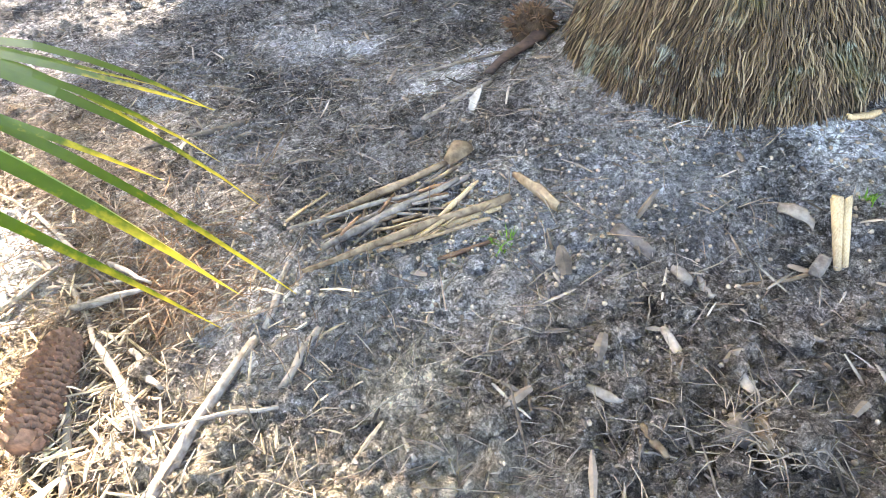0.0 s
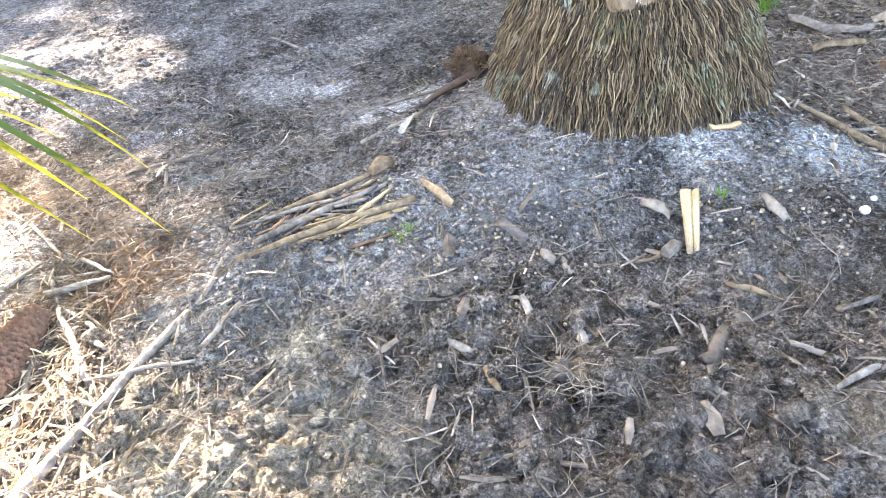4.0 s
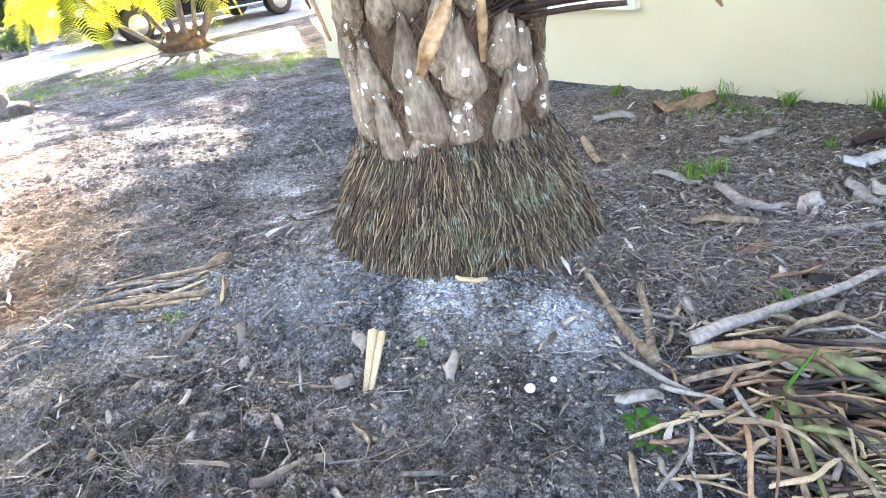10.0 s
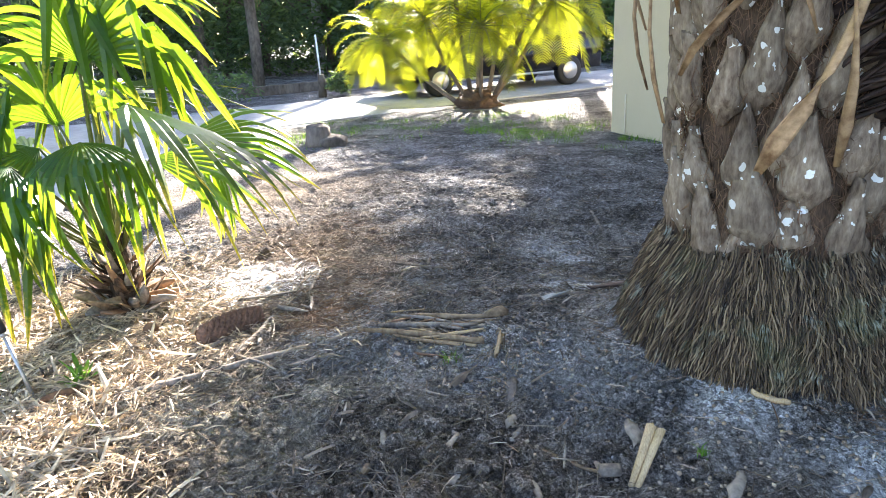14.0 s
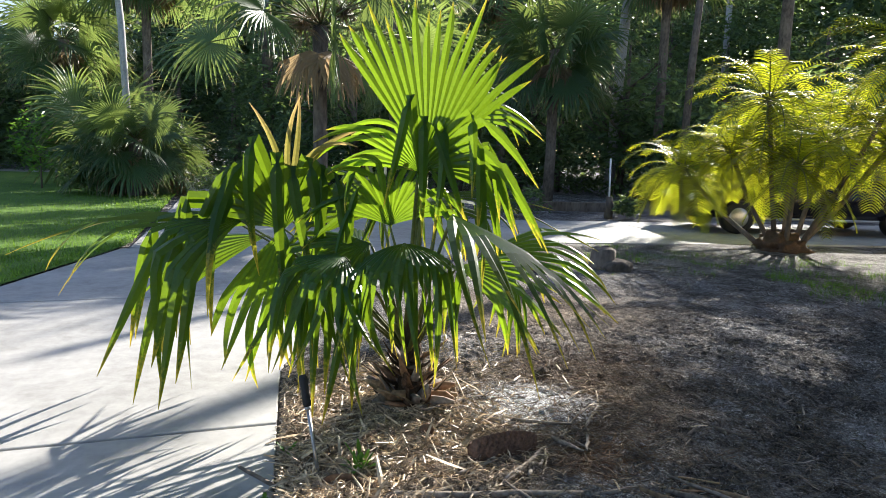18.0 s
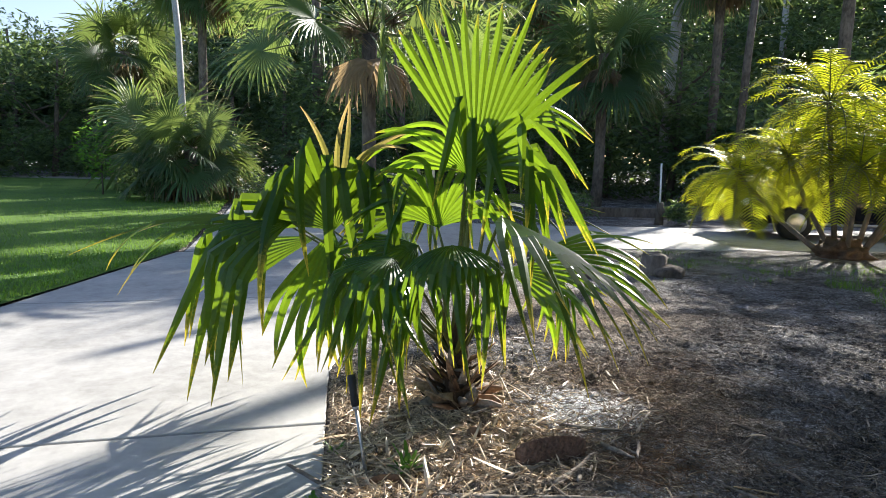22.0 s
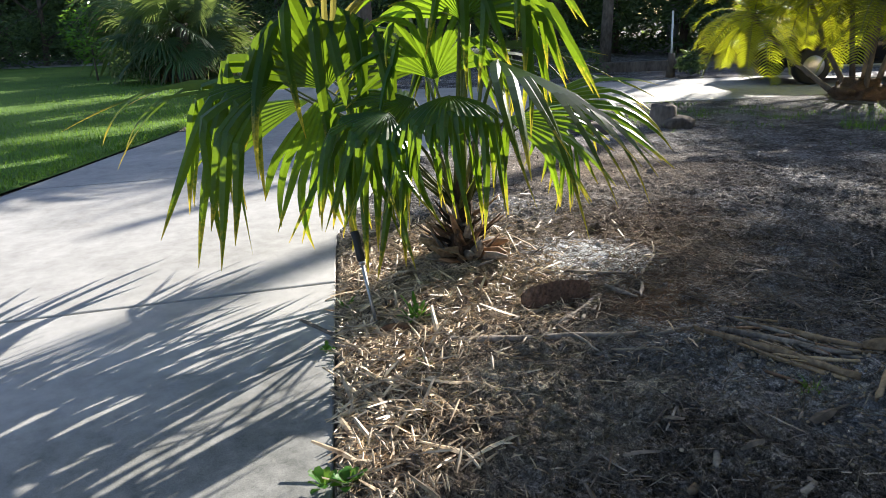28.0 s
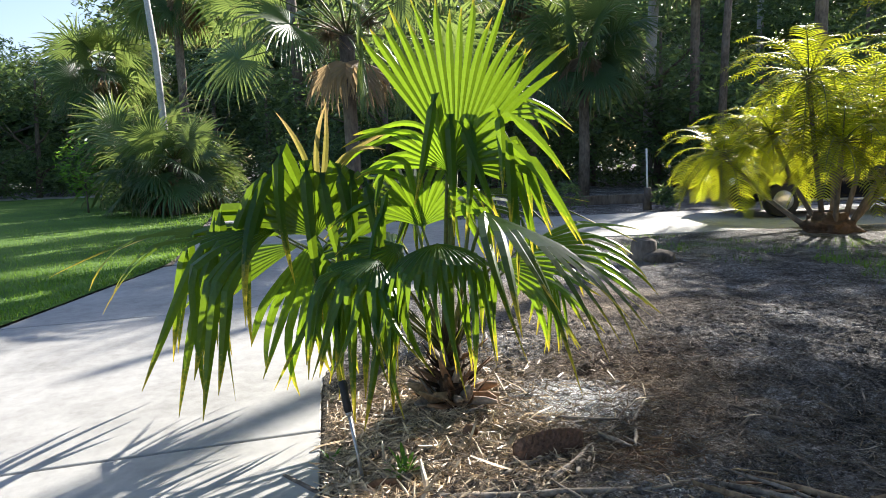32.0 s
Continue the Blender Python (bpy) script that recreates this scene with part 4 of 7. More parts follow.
for i in range(3200):
    a, z = rng.uniform(0, 6.283), rng.uniform(Z0 + 0.4, Z0 + 1.9)
    r = 0.335
    pts = []
    for j in range(5):
        a += rng.uniform(-0.08, 0.08)
        z += rng.uniform(-0.02, 0.06)
        pts.append((DP.x + (r + rng.uniform(0, 0.055)) * math.cos(a), DP.y + (r + rng.uniform(0, 0.055)) * math.sin(a), z))
    fib.append(tube(pts, 0.0014, 3, cap=False))
tagged(part("trunk_fibre", merge(fib), M_BROWNLEAF, palm, "loose brown fibres"), kind="stuff")


def boot(ang, z, w, h, rng, tilt=0.1, base=0.325):
    """A leaf base: a shield, round at its foot and narrow at its cut top, that stands out from the trunk."""
    ro, ta, up = Vector((math.cos(ang), math.sin(ang), 0)), Vector((-math.sin(ang), math.cos(ang), 0)), Vector((0, 0, 1))
    V, F = [], []
    nr, nc = 12, 9
    taper, power = rng.uniform(0.74, 0.92), rng.uniform(0.95, 1.35)
    lean, flare, cut = rng.uniform(-0.05, 0.05), rng.uniform(-0.02, 0.16), rng.uniform(-0.03, 0.03)
    for layer in (1, 0):
        for i in range(nr):
            t = i / (nr - 1)
            if t < 0.24:
                ww = w * (0.42 + 0.58 * math.sqrt(max(0.0, 1 - (1 - t / 0.24) ** 2)))
            else:
                ww = w * (1 - taper * ((t - 0.24) / 0.76) ** power) * (1 + 0.12 * noise.noise((t * 6, ang * 5, z)))
            for j in range(nc):
                s = j / (nc - 1) * 2 - 1
                bulge = 0.05 * (1 - s ** 4) ** 0.8 * (0.35 + 0.65 * math.sin(math.pi * min(1, t * 0.9 + 0.16)) ** 0.7) * min(1.0, 0.25 + t * 5)
                outw = base + 0.02 + tilt * t * h + flare * max(0.0, t - 0.75) + (bulge if layer else -0.01)
                outw += 0.016 * noise.noise((s * 2 + ang * 7, t * 4, z * 3)) + 0.005 * noise.noise((s * 7 + ang * 7, t * 3, z * 3))
                V.append(DP * 1 + ro * outw + ta * (s * ww / 2 + lean * t) + up * (z - DP.z + t * h + (cut * s + rng.uniform(-0.006, 0.006) if t > 0.99 else 0) - (0.03 * (1 - s * s) if t < 0.05 else 0)))
    m = nr * nc
    for i in range(nr - 1):
        for j in range(nc - 1):
            a = i * nc + j
            F.append((a, a + 1, a + nc + 1, a + nc))
            F.append((m + a, m + a + nc, m + a + nc + 1, m + a + 1))
    for i in range(nr - 1):
        for a, b in ((i * nc, (i + 1) * nc), ((i + 1) * nc + nc - 1, i * nc + nc - 1)):
            F.append((a, b, b + m, a + m))
    for j in range(nc - 1):
        F.append((j + 1, j, j + m, j + 1 + m))
        a = (nr - 1) * nc + j
        F.append((a, a + 1, a + 1 + m, a + m))
    return V, F


def add_boot(ang, z, w, h, tilt, base):
    part("leaf_base", boot(radians(ang), z, w, h, rng, tilt, base), M_BOOT, palm)


# the leaf bases on the open side: angle, foot, top, width
for ang, z0, z1, w in ((-99, 0.52, 0.79, 0.125), (-74, 0.61, 0.93, 0.170), (-85, 0.785, 1.05, 0.135), (-65, 0.865, 1.17, 0.150), (-51, 0.755, 1.02, 0.165), (-28, 0.555, 0.82, 0.130), (-28, 0.835, 1.08, 0.135), (-12, 0.69, 0.96, 0.135), (-108, 0.745, 0.97, 0.125), (-122, 0.60, 0.87, 0.130), (-79, 1.06, 1.37, 0.140), (-97, 1.02, 1.26, 0.130), (-44, 1.05, 1.33, 0.125), (-61, 1.22, 1.50, 0.14), (-27, 1.13, 1.40, 0.13), (-88, 1.38, 1.66, 0.14), (-110, 1.27, 1.55, 0.13), (-70, 1.50, 1.80, 0.14), (-45, 1.42, 1.72, 0.14), (-125, 1.02, 1.28, 0.13), (-102, 1.62, 1.92, 0.14), (-128, 1.48, 1.78, 0.13)):
    add_boot(ang, z0, w, (z1 - z0) * 1.04, rng.uniform(0.02, 0.10), 0.322)
# stubs between them, sunk into the fibre
for ang, z0, z1, w in ((-54, 0.58, 0.80, 0.150), (-88, 0.54, 0.68, 0.10), (-14, 0.53, 0.68, 0.10)):
    add_boot(ang, z0, w, z1 - z0, 0.0, 0.300)
# the rest of the trunk, round the back and above
for row in range(12):
    z = Z0 + 0.42 + row * 0.22
    for i in range(9):
        deg = -103 + 40 * i + (20 if row % 2 else 0) + rng.uniform(-8, 8)
        if z < 1.62 and -140 < deg < 6:
            continue
        add_boot(deg, z + rng.uniform(-0.05, 0.05), rng.uniform(0.12, 0.155), rng.uniform(0.24, 0.32), rng.uniform(0.0, 0.12), 0.318)




def polar(ang, r, z):
    a = radians(ang)
    return Vector((DP.x + r * math.cos(a), DP.y + r * math.sin(a), z))


# old stalks hanging down the side that faces away from the house
for ang, z1, L, w, da in ((-44, 1.38, 0.50, 0.055, -28), (-50, 1.52, 0.62, 0.034, 3), (-140, 1.90, 0.60, 0.03, -3), (-118, 1.75, 0.75, 0.03, 4), (-58, 1.58, 0.42, 0.026, -48), (-38, 1.72, 0.46, 0.05, 2), (-126, 1.72, 0.62, 0.028, -6), (-30, 1.75, 0.55, 0.035, 2), (-66, 1.80, 0.30, 0.04, 3), (-48, 1.8, 0.36, 0.05, -3), (-20, 1.7, 0.5, 0.03, 6), (-72, 1.62, 0.34, 0.025, 14), (-100, 1.85, 0.5, 0.028, -8), (-10, 1.62, 0.42, 0.034, -4)):
    P = [polar(ang + da * t, 0.47 + 0.07 * math.sin(t * 3), z1 - L * t) for t in (0, 0.2, 0.4, 0.6, 0.8, 1.0)]
    part("hanging_stalk", ribbon(P, [w * 0.6, w * 0.7, w * 0.8, w, w * 1.1, w * 0.5], rng), M_HANG, palm, "dry brown hanging leaf stalk")
# the bundle of dark cut stalks that juts out over the mulch
for i in range(190):
    a0 = rng.uniform(-62, -8)
    st = polar(a0, 0.27, rng.uniform(0.96, 1.6))
    el = rng.uniform(0.12, 1.15)
    d = Vector((0.90, rng.uniform(-0.22, 0.30), el)).normalized()
    L = rng.uniform(0.26, 0.60)
    P = [st + d * (L * t) + Vector((0, 0, -0.08 * t * t * L)) for t in (0, 0.2, 0.4, 0.6, 0.8, 1)]
    w = rng.uniform(0.014, 0.036)
    stalk = part("cut_stalk", ribbon(P, [w * 1.3, w * 1.2, w, w * 0.9, w * 0.8, w * 0.55], rng, 0.9, 0.005, 0.45), M_DARK, palm)
    if i % 2:
        e = P[-2]
        dn = rng.uniform(-0.1, 0.65)
        Q = [e, e + d * 0.10, e + d * 0.20 + Vector((0.01, 0, -0.05 * dn)), e + d * 0.27 + Vector((0.03, 0, -0.16 * dn)), e + d * 0.31 + Vector((0.05, 0, -0.28 * dn)), e + d * 0.33 + Vector((0.05, 0, -0.36 * dn))]
        part("split_end", ribbon(Q, [0.012, 0.018, 0.024, 0.03, 0.026, 0.008], rng, 1.4, 0.003, 0.9), rng.choice((M_BROWNLEAF, M_PURPLE, M_DARK, M_BROWNLEAF, M_DARK, M_BROWNLEAF)), stalk, "curled dry leaf base")


def feather(base, way, length, rng, n=46, width=0.34, droop=0.9, leafw=0.014, vee=0.35, rows=14, lift=(0, 0, 1)):
    """A feather leaf: a bowed rib with narrow leaflets on both sides. Returns rib and leaflets."""
    P, d = [Vector(base)], Vector(way).normalized()
    for i in range(rows):
        P.append(P[-1] + d * (length / rows))
        d = (d + Vector((0, 0, -1)) * (droop * (0.4 + i / rows) / rows)).normalized()
    rib = tube(P, [0.011 * (1 - 0.8 * i / rows) + 0.002 for i in range(rows + 1)], 5, 0.7)
    V, F, T = [], [], []
    for i in range(n):
        t = 0.14 + 0.86 * i / n
        k = t * rows
        j = min(rows - 1, int(k))
        p = P[j].lerp(P[j + 1], k - j)
        d = (P[j + 1] - P[j]).normalized()
        s = d.cross(Vector(lift))
        if s.length < 0.05:
            s = d.cross(Vector((1, 0, 0)))
        s.normalize()
        u = s.cross(d)
        L = width * math.sin(math.pi * (0.12 + 0.80 * (t - 0.14) / 0.86)) ** 0.7 * rng.uniform(0.9, 1.08)
        for sg in (-1, 1):
            w = (s * sg + d * 0.55 + u * vee * rng.uniform(0.3, 1.2)).normalized()
            q = p.copy()
            r0 = len(V)
            for m in range(4):
                wd = leafw * (1.0, 1.1, 0.8, 0.1)[m] / 2
                V += [q - d * wd, q + d * wd]
                T += [m / 3 * 0.6] * 2
                q = q + w * (L / 3)
                w = (w + Vector((0, 0, -0.22))).normalized()
            for m in range(3):
                a = r0 + m * 2
                F.append((a, a + 1, a + 3, a + 2))
    return rib, (V, F), T


# crown of the thick palm, high above the path
top = Vector((DP.x, DP.y, Z0 + 3.35))
for i in range(30):
    a = i * 2.39996
    el = 0.15 + 0.9 * (i / 30)
    rib, lf, tp = feather(top + Vector((math.cos(a), math.sin(a), 0)) * 0.2, (math.cos(a), math.sin(a), el * 1.1), rng.uniform(2.2, 2.8), rng, 50, 0.42, 1.3, 0.026)
    fr = part("frond", rib, M_PETIOLE, palm)
    part("frond_blade", lf, M_FEATHER, fr, smooth=False, tip=tp)

# the slender clump of feather palms by the far drive
rng = random.Random(31)
RP = Vector((-6.65, 8.83, -0.05))
clump = thing("feather_palm_clump", RP, "clump of slender palms with sunlit yellow-green feathery fronds", "palm")
part("root_mound", lump((RP.x, RP.y, -0.02), 0.40, rng, 4, 0.6, 0.6, 3.5), M_FIBRE, clump, "brown root mound")
for (dx, dy, tx, ty, tz, nf) in ((-0.15, -0.2, -1.6, -0.85, 1.25, 34), (-0.1, -0.05, -1.0, -0.35, 1.6, 34), (0.0, -0.1, -0.3, -0.25, 2.45, 36), (0.1, 0.15, 0.3, 0.4, 1.8, 32), (0.05, 0.25, 0.95, 1.0, 1.75, 34), (0.15, 0.2, 1.3, 0.9, 3.0, 36), (0.1, 0.0, 0.5, -0.3, 1.4, 28), (-0.05, 0.1, -0.5, 0.5, 2.1, 30)):
    b, e = RP + Vector((dx, dy, 0)), RP + Vector((tx, ty, tz))
    mid = b.lerp(e, 0.5) + Vector((0.05, -0.05, -0.08))
    P = [b, b.lerp(mid, 0.5), mid, mid.lerp(e, 0.5), e]
    stem = part("stem", tube(P, [0.05, 0.04, 0.035, 0.038, 0.045], 10), M_BARK, clump, "slender ringed stem")
    for i in range(nf):
        a = i * 2.39996 + tx
        el = -0.75 + 2.3 * (i / nf) + rng.gauss(0, 0.2)
        rib, lf, tp = feather(e, (math.cos(a + rng.gauss(0, 0.15)), math.sin(a), el), rng.uniform(0.95, 1.5) * (1.2 if tz > 2 else 1.0), rng, 25, 0.28, rng.uniform(1.5, 3.0), 0.021, 0.3)
        fr = part("frond", rib, M_PETIOLE, stem)
        part("frond_blade", lf, M_FEATHER, clump, smooth=False, tip=tp)
# ---- trees and the far side of the drive ----
def sabal(name, at, height, rng, crown=1.2, leaves=22, lean=(0, 0), dead=6, bark=M_BARK, thick=0.16, label="tall fan palm with a rough brown trunk at the wood's edge", reach=0.65, low=-0.7, seeds=0):
    at = Vector(at)
    ob = thing(name, at, label, "palm", "palms at the edge of the wood")
    e = at + Vector((lean[0], lean[1], height))
    part("trunk", tube([at - Vector((0, 0, 0.1)), at.lerp(e, 0.33) + Vector((0.03, 0.02, 0)), at.lerp(e, 0.66), e], [thick * 1.15, thick, thick * 0.95, thick * 1.1], 12), bark, ob)
    for i in range(leaves):
        a = i * 2.39996
        el = low + (1.05 - low) * (i / leaves)
        d = Vector((math.cos(a), math.sin(a), el)).normalized()
        hub = e + d * crown * reach + Vector((0, 0, -0.12 * crown * (1 - el)))
        st = part("petiole", tube([e, e.lerp(hub, 0.5) + Vector((0, 0, 0.06)), hub], [0.02, 0.015, 0.01], 5), M_PETIOLE, ob)
        vf, tp = fan_blade(hub, d + Vector((0, 0, -0.2)), Vector((rng.gauss(0, 0.9), rng.gauss(0, 0.9), rng.uniform(0.1, 0.9))), crown * rng.uniform(0.75, 0.95), rng, 290, 44, 0.32, 0.7, 0.0, rows=6)
        part("leaf_blade", vf, M_SABAL, ob, smooth=False, tip=tp)
    for i in range(dead):
        a = i * 1.7 + 0.4
        d = Vector((math.cos(a), math.sin(a), -1.6)).normalized()
        hub = e + Vector((math.cos(a), math.sin(a), 0)) * 0.3 - Vector((0, 0, 0.45))
        vf, tp = fan_blade(hub, d, Vector((math.cos(a), math.sin(a), 0.3)), crown * 0.8, rng, 150, 16, 0.4, 1.2, 0.0, rows=5)
        part("dead_leaf", vf, M_DEADFAN, ob, "dead brown hanging leaf", smooth=False, tip=tp)
    for i in range(seeds):
        a = i * 2.1 + 1.2
        o = e + Vector((math.cos(a), math.sin(a), 0)) * 0.42 + Vector((0, 0, rng.uniform(-0.1, 0.25)))
        sprays = []
        for j in range(170):
            v = Vector((rng.gauss(0, 1), rng.gauss(0, 1), rng.gauss(0.2, 0.8))).normalized() * rng.uniform(0.2, 0.48)
            sprays.append(tube([o, o + v * 0.55 + Vector((0, 0, 0.03)), o + v - Vector((0, 0, 0.05))], [0.005, 0.004, 0.002], 3, cap=False))
        tagged(part("seed_spray", merge(sprays), M_DEADFAN, ob, "dry tan seed stalks"), kind="stuff")
    return ob


def leaf_cloud(c, size, n, rng, quad=0.12, holes=0.0):
    """Many small leaves scattered through an uneven volume."""
    V, F = [], []
    o = rng.uniform(0, 99)
    while len(F) < n:
        v = Vector((rng.gauss(0, 1), rng.gauss(0, 1), rng.gauss(0, 1))).normalized()
        r = (0.45 + 0.55 * rng.random() ** 0.5) * (1 + 0.45 * noise.noise(v * 1.6 + Vector((o, 0, 0))))
        p = Vector(c) + Vector((v.x * size[0] * r, v.y * size[1] * r, v.z * size[2] * r))
        if noise.noise(p * 0.9 + Vector((o, o, 0))) < -0.12 + holes:
            continue
        if p.z < 0.05:
            continue
        a, b = Vector((rng.uniform(-1, 1), rng.uniform(-1, 1), rng.uniform(-0.6, 0.6))).normalized(), Vector((rng.uniform(-1, 1), rng.uniform(-1, 1), rng.uniform(-1, 0.2)))
        b = (b - a * a.dot(b)).normalized()
        q = quad * rng.uniform(0.6, 1.4)
        k = len(V)
        V += [p, p + a * q + b * q * 0.28, p + a * q * 2, p + a * q - b * q * 0.28]
        F.append((k, k + 1, k + 2, k + 3))
    return V, F


def tree(at, height, spread, rng, leaves=2600, name="tree", quad=0.16, bark=M_BARK, low=0.35):
    at = Vector(at)
    ob = thing(name, at, "tall dark green broadleaf tree in the wood behind the drive", "tree", "trees of the wood")
    e = at + Vector((rng.uniform(-0.5, 0.5), rng.uniform(-0.5, 0.5), height * 0.8))
    limbs = [tube([at - Vector((0, 0, 0.1)), at.lerp(e, 0.4) + Vector((0.12, 0.05, 0)), e], [height * 0.022, height * 0.016, height * 0.006], 9)]
    for i in range(7):
        t = rng.uniform(low, 0.85)
        b = at.lerp(e, t)
        a = rng.uniform(0, 6.283)
        x = b + Vector((math.cos(a), math.sin(a), rng.uniform(0.2, 0.8))) * spread * rng.uniform(0.5, 0.95)
        limbs.append(tube([b, b.lerp(x, 0.5) + Vector((0, 0, -0.1)), x], [height * 0.009, height * 0.006, height * 0.002], 6))
    part("trunk", merge(limbs), bark, ob)
    clouds = []
    for i in range(5):
        a = rng.uniform(0, 6.283)
        c = at + Vector((math.cos(a) * spread * 0.5, math.sin(a) * spread * 0.5, height * rng.uniform(low + 0.12, 0.95)))
        clouds.append(leaf_cloud(c, (spread * 0.75, spread * 0.75, height * 0.17), leaves // 5, rng, quad))
    part("crown", merge(clouds), M_FOREST, ob, smooth=False)
    return ob


rng = random.Random(41)
EYE0 = Vector((2.49, 0.24, -0.06))


def seen(yaw, dist):
    """A place so many metres off, in the direction yaw from where the camera lingers."""
    a = radians(yaw)
    return EYE0 + Vector((-math.sin(a), math.cos(a), 0)) * dist


sabal("sabal_palm", seen(84.0, 12.5), 3.55, rng, 1.25, 24, dead=5, thick=0.13, label="fan palm with dry tan seed stalks and dark radiating leaves", reach=1.5, low=-0.25, seeds=3)
sabal("sabal_palm", seen(64.9, 22.0), 4.7, rng, 1.8, 26, dead=8)
sabal("sabal_palm", seen(56.5, 26.0), 8.6, rng, 1.9, 26, dead=26)
sabal("sabal_palm", seen(52.0, 40.0), 12.5, rng, 2.0, 24, dead=18, bark=M_PALEBARK)
sabal("sabal_palm", seen(69.0, 25.0), 7.4, rng, 1.7, 22, dead=8)
sabal("sabal_palm", seen(100.0, 24.0), 1.9, rng, 1.7, 26, dead=8)
sabal("sabal_palm", seen(97.0, 27.0), 7.6, rng, 1.8, 22, dead=8)
sabal("sabal_palm", seen(102.5, 29.0), 5.0, rng, 1.8, 22, dead=8)
for yaw, dist, h, size in ((98.0, 19.3, 1.5, 1.2), (99.6, 19.8, 1.2, 1.2), (96.2, 20.4, 1.0, 1.1)):
    sabal("sabal_palm", seen(yaw, dist), h, rng, size, 20, dead=2)
# a pale bare trunk and others
for yaw, dist, h, r, m, ln in ((98.3, 20.5, 9, 0.09, M_PALEBARK, -0.6), (54.5, 22.0, 9, 0.11, M_BARK, 0.2), (78, 26, 12, 0.2, M_BARK, 0.3), (88, 30, 13, 0.22, M_BARK, -0.4), (71, 30, 13, 0.2, M_BARK, 0.0), (60, 28, 12, 0.2, M_PALEBARK, 0.4), (48, 27, 12, 0.2, M_BARK, 0)):
    p = seen(yaw, dist)
    t = thing("bare_trunk", p, "slim pale bare trunk" if m is M_PALEBARK else "straight dark pine trunk", "tree trunk", "bare trunks")
    part("trunk", tube([p - Vector((0, 0, 0.1)), p + Vector((ln * 0.3, ln * 0.3, h * 0.5)), p + Vector((ln, ln, h))], [r * 1.1, r, r * 0.7], 10), m, t)
# the wood: a deep belt of trees with brush below
for yaw in range(24, 122, 4):
    for dist, h in ((27 + rng.uniform(-2, 4), rng.uniform(5.5, 7.5)), (38 + rng.uniform(-3, 5), rng.uniform(8, 11))):
        if yaw > 90:
            dist += 9
            h *= 1.25
        if yaw > 100:
            h *= 0.72
        if 30 < yaw < 54:
            h = h * 0.6 if dist < 33 else min(h, 9.5)
        tree(seen(yaw + rng.uniform(-1.5, 1.5), dist), h, rng.uniform(2.2, 3.4), rng, 2600, quad=0.17, low=0.12)


def shade_tree(at, height, clouds, rng):
    """An added tall tree with a bare trunk and a high unseen crown that shades the soil; clouds: offset across the
    sun's way, height, half width, half height.
    """
    at = Vector(at)
    ob = thing("tree", at, "added bare-trunked tree with an unseen high crown that shades the soil", "tree", "trees of the wood")
    ac_way = Vector((0.743, 0.669, 0))
    limbs = [tube([at - Vector((0, 0, 0.1)), at + Vector((0.1, 0, height * 0.5)), at + Vector((0, 0.1, height))], [0.24, 0.19, 0.08], 10)]
    crown = []
    for u, z, w, h in clouds:
        c = at + ac_way * u + Vector((0, 0, z))
        limbs.append(tube([at + Vector((0, 0, z - h - 0.6)), at.lerp(c, 0.5) + Vector((0, 0, z * 0.5 - 0.5)), c], [0.09, 0.06, 0.02], 6))
        crown.append(leaf_cloud(c, (w, w, h), 6500 if w >= 1 else 850, rng, 0.18, -0.08))
    part("trunk", merge(limbs), M_BARK, ob)
    part("crown", merge(crown), M_FOREST, ob, smooth=False)
    return ob


# crowns added above the view, laid out to set the soil's shade edge
shade_tree((-12.5, 18.35, -0.06), 14.0, ((-0.6, 10.6, 1.15, 2.0), (-1.17, 9.8, 0.98, 1.9), (0.05, 8.7, 1.0, 1.6), (0.5, 10.2, 1.3, 2.1), (-0.1, 12.8, 1.3, 1.8), (1.5, 11.0, 1.3, 2.3)), rng)
shade_tree((-10.0, 20.6, -0.06), 14.5, ((-1.0, 10.8, 1.4, 2.2), (0.4, 11.0, 1.6, 2.3), (1.6, 11.5, 1.6, 2.2), (0.0, 13.6, 1.5, 1.7)), rng)
brush = []
for yaw in range(22, 124, 3):
    p = seen(yaw + rng.uniform(-1, 1), rng.uniform(25, 31) + (9 if yaw > 90 else 0))
    brush.append(leaf_cloud((p.x, p.y, 0.8), (2.0, 2.0, rng.uniform(1.0, 2.2)), 1300, rng, 0.13))
single("undergrowth", merge(brush), M_FOREST, (0, 0, 0), "dense dark green undergrowth below the trees", "undergrowth", kind="stuff", smooth=False)
far = []
for yaw in range(18, 130, 4):
    p = seen(yaw, 50)
    far.append(leaf_cloud((p.x, p.y, 7.5 if yaw < 99 else 3.2), (4.5, 4.5, 8.0 if yaw < 99 else 3.6), 4200, rng, 0.45, -0.3))
single("far_woods", merge(far), M_FOREST, (0, 0, 0), "distant dark wood", "woods", kind="stuff", smooth=False)

# timber edging, white post with its stump, low shrubs across the drive
pa, pb = seen(66.5, 17.5), seen(57.5, 18.5)
single("timber_edging", box(((pa.x + pb.x) / 2, (pa.y + pb.y) / 2, 0.09), ((pb - pa).length, 0.14, 0.24), math.degrees(math.atan2((pb - pa).y, (pb - pa).x)), 0.02), M_BARK, ((pa.x + pb.x) / 2, (pa.y + pb.y) / 2, 0), "dark weathered timber edging beside the drive", "edging", smooth=False)
p = seen(59.8, 16.8)
post = thing("marker_post", p, "thin white post standing in a dark wooden base", "post")
part("pole", tube([p + Vector((0, 0, 0.2)), p + Vector((-0.02, -0.03, 1.42))], 0.022, 8), M_WHITE, post, "white pole")
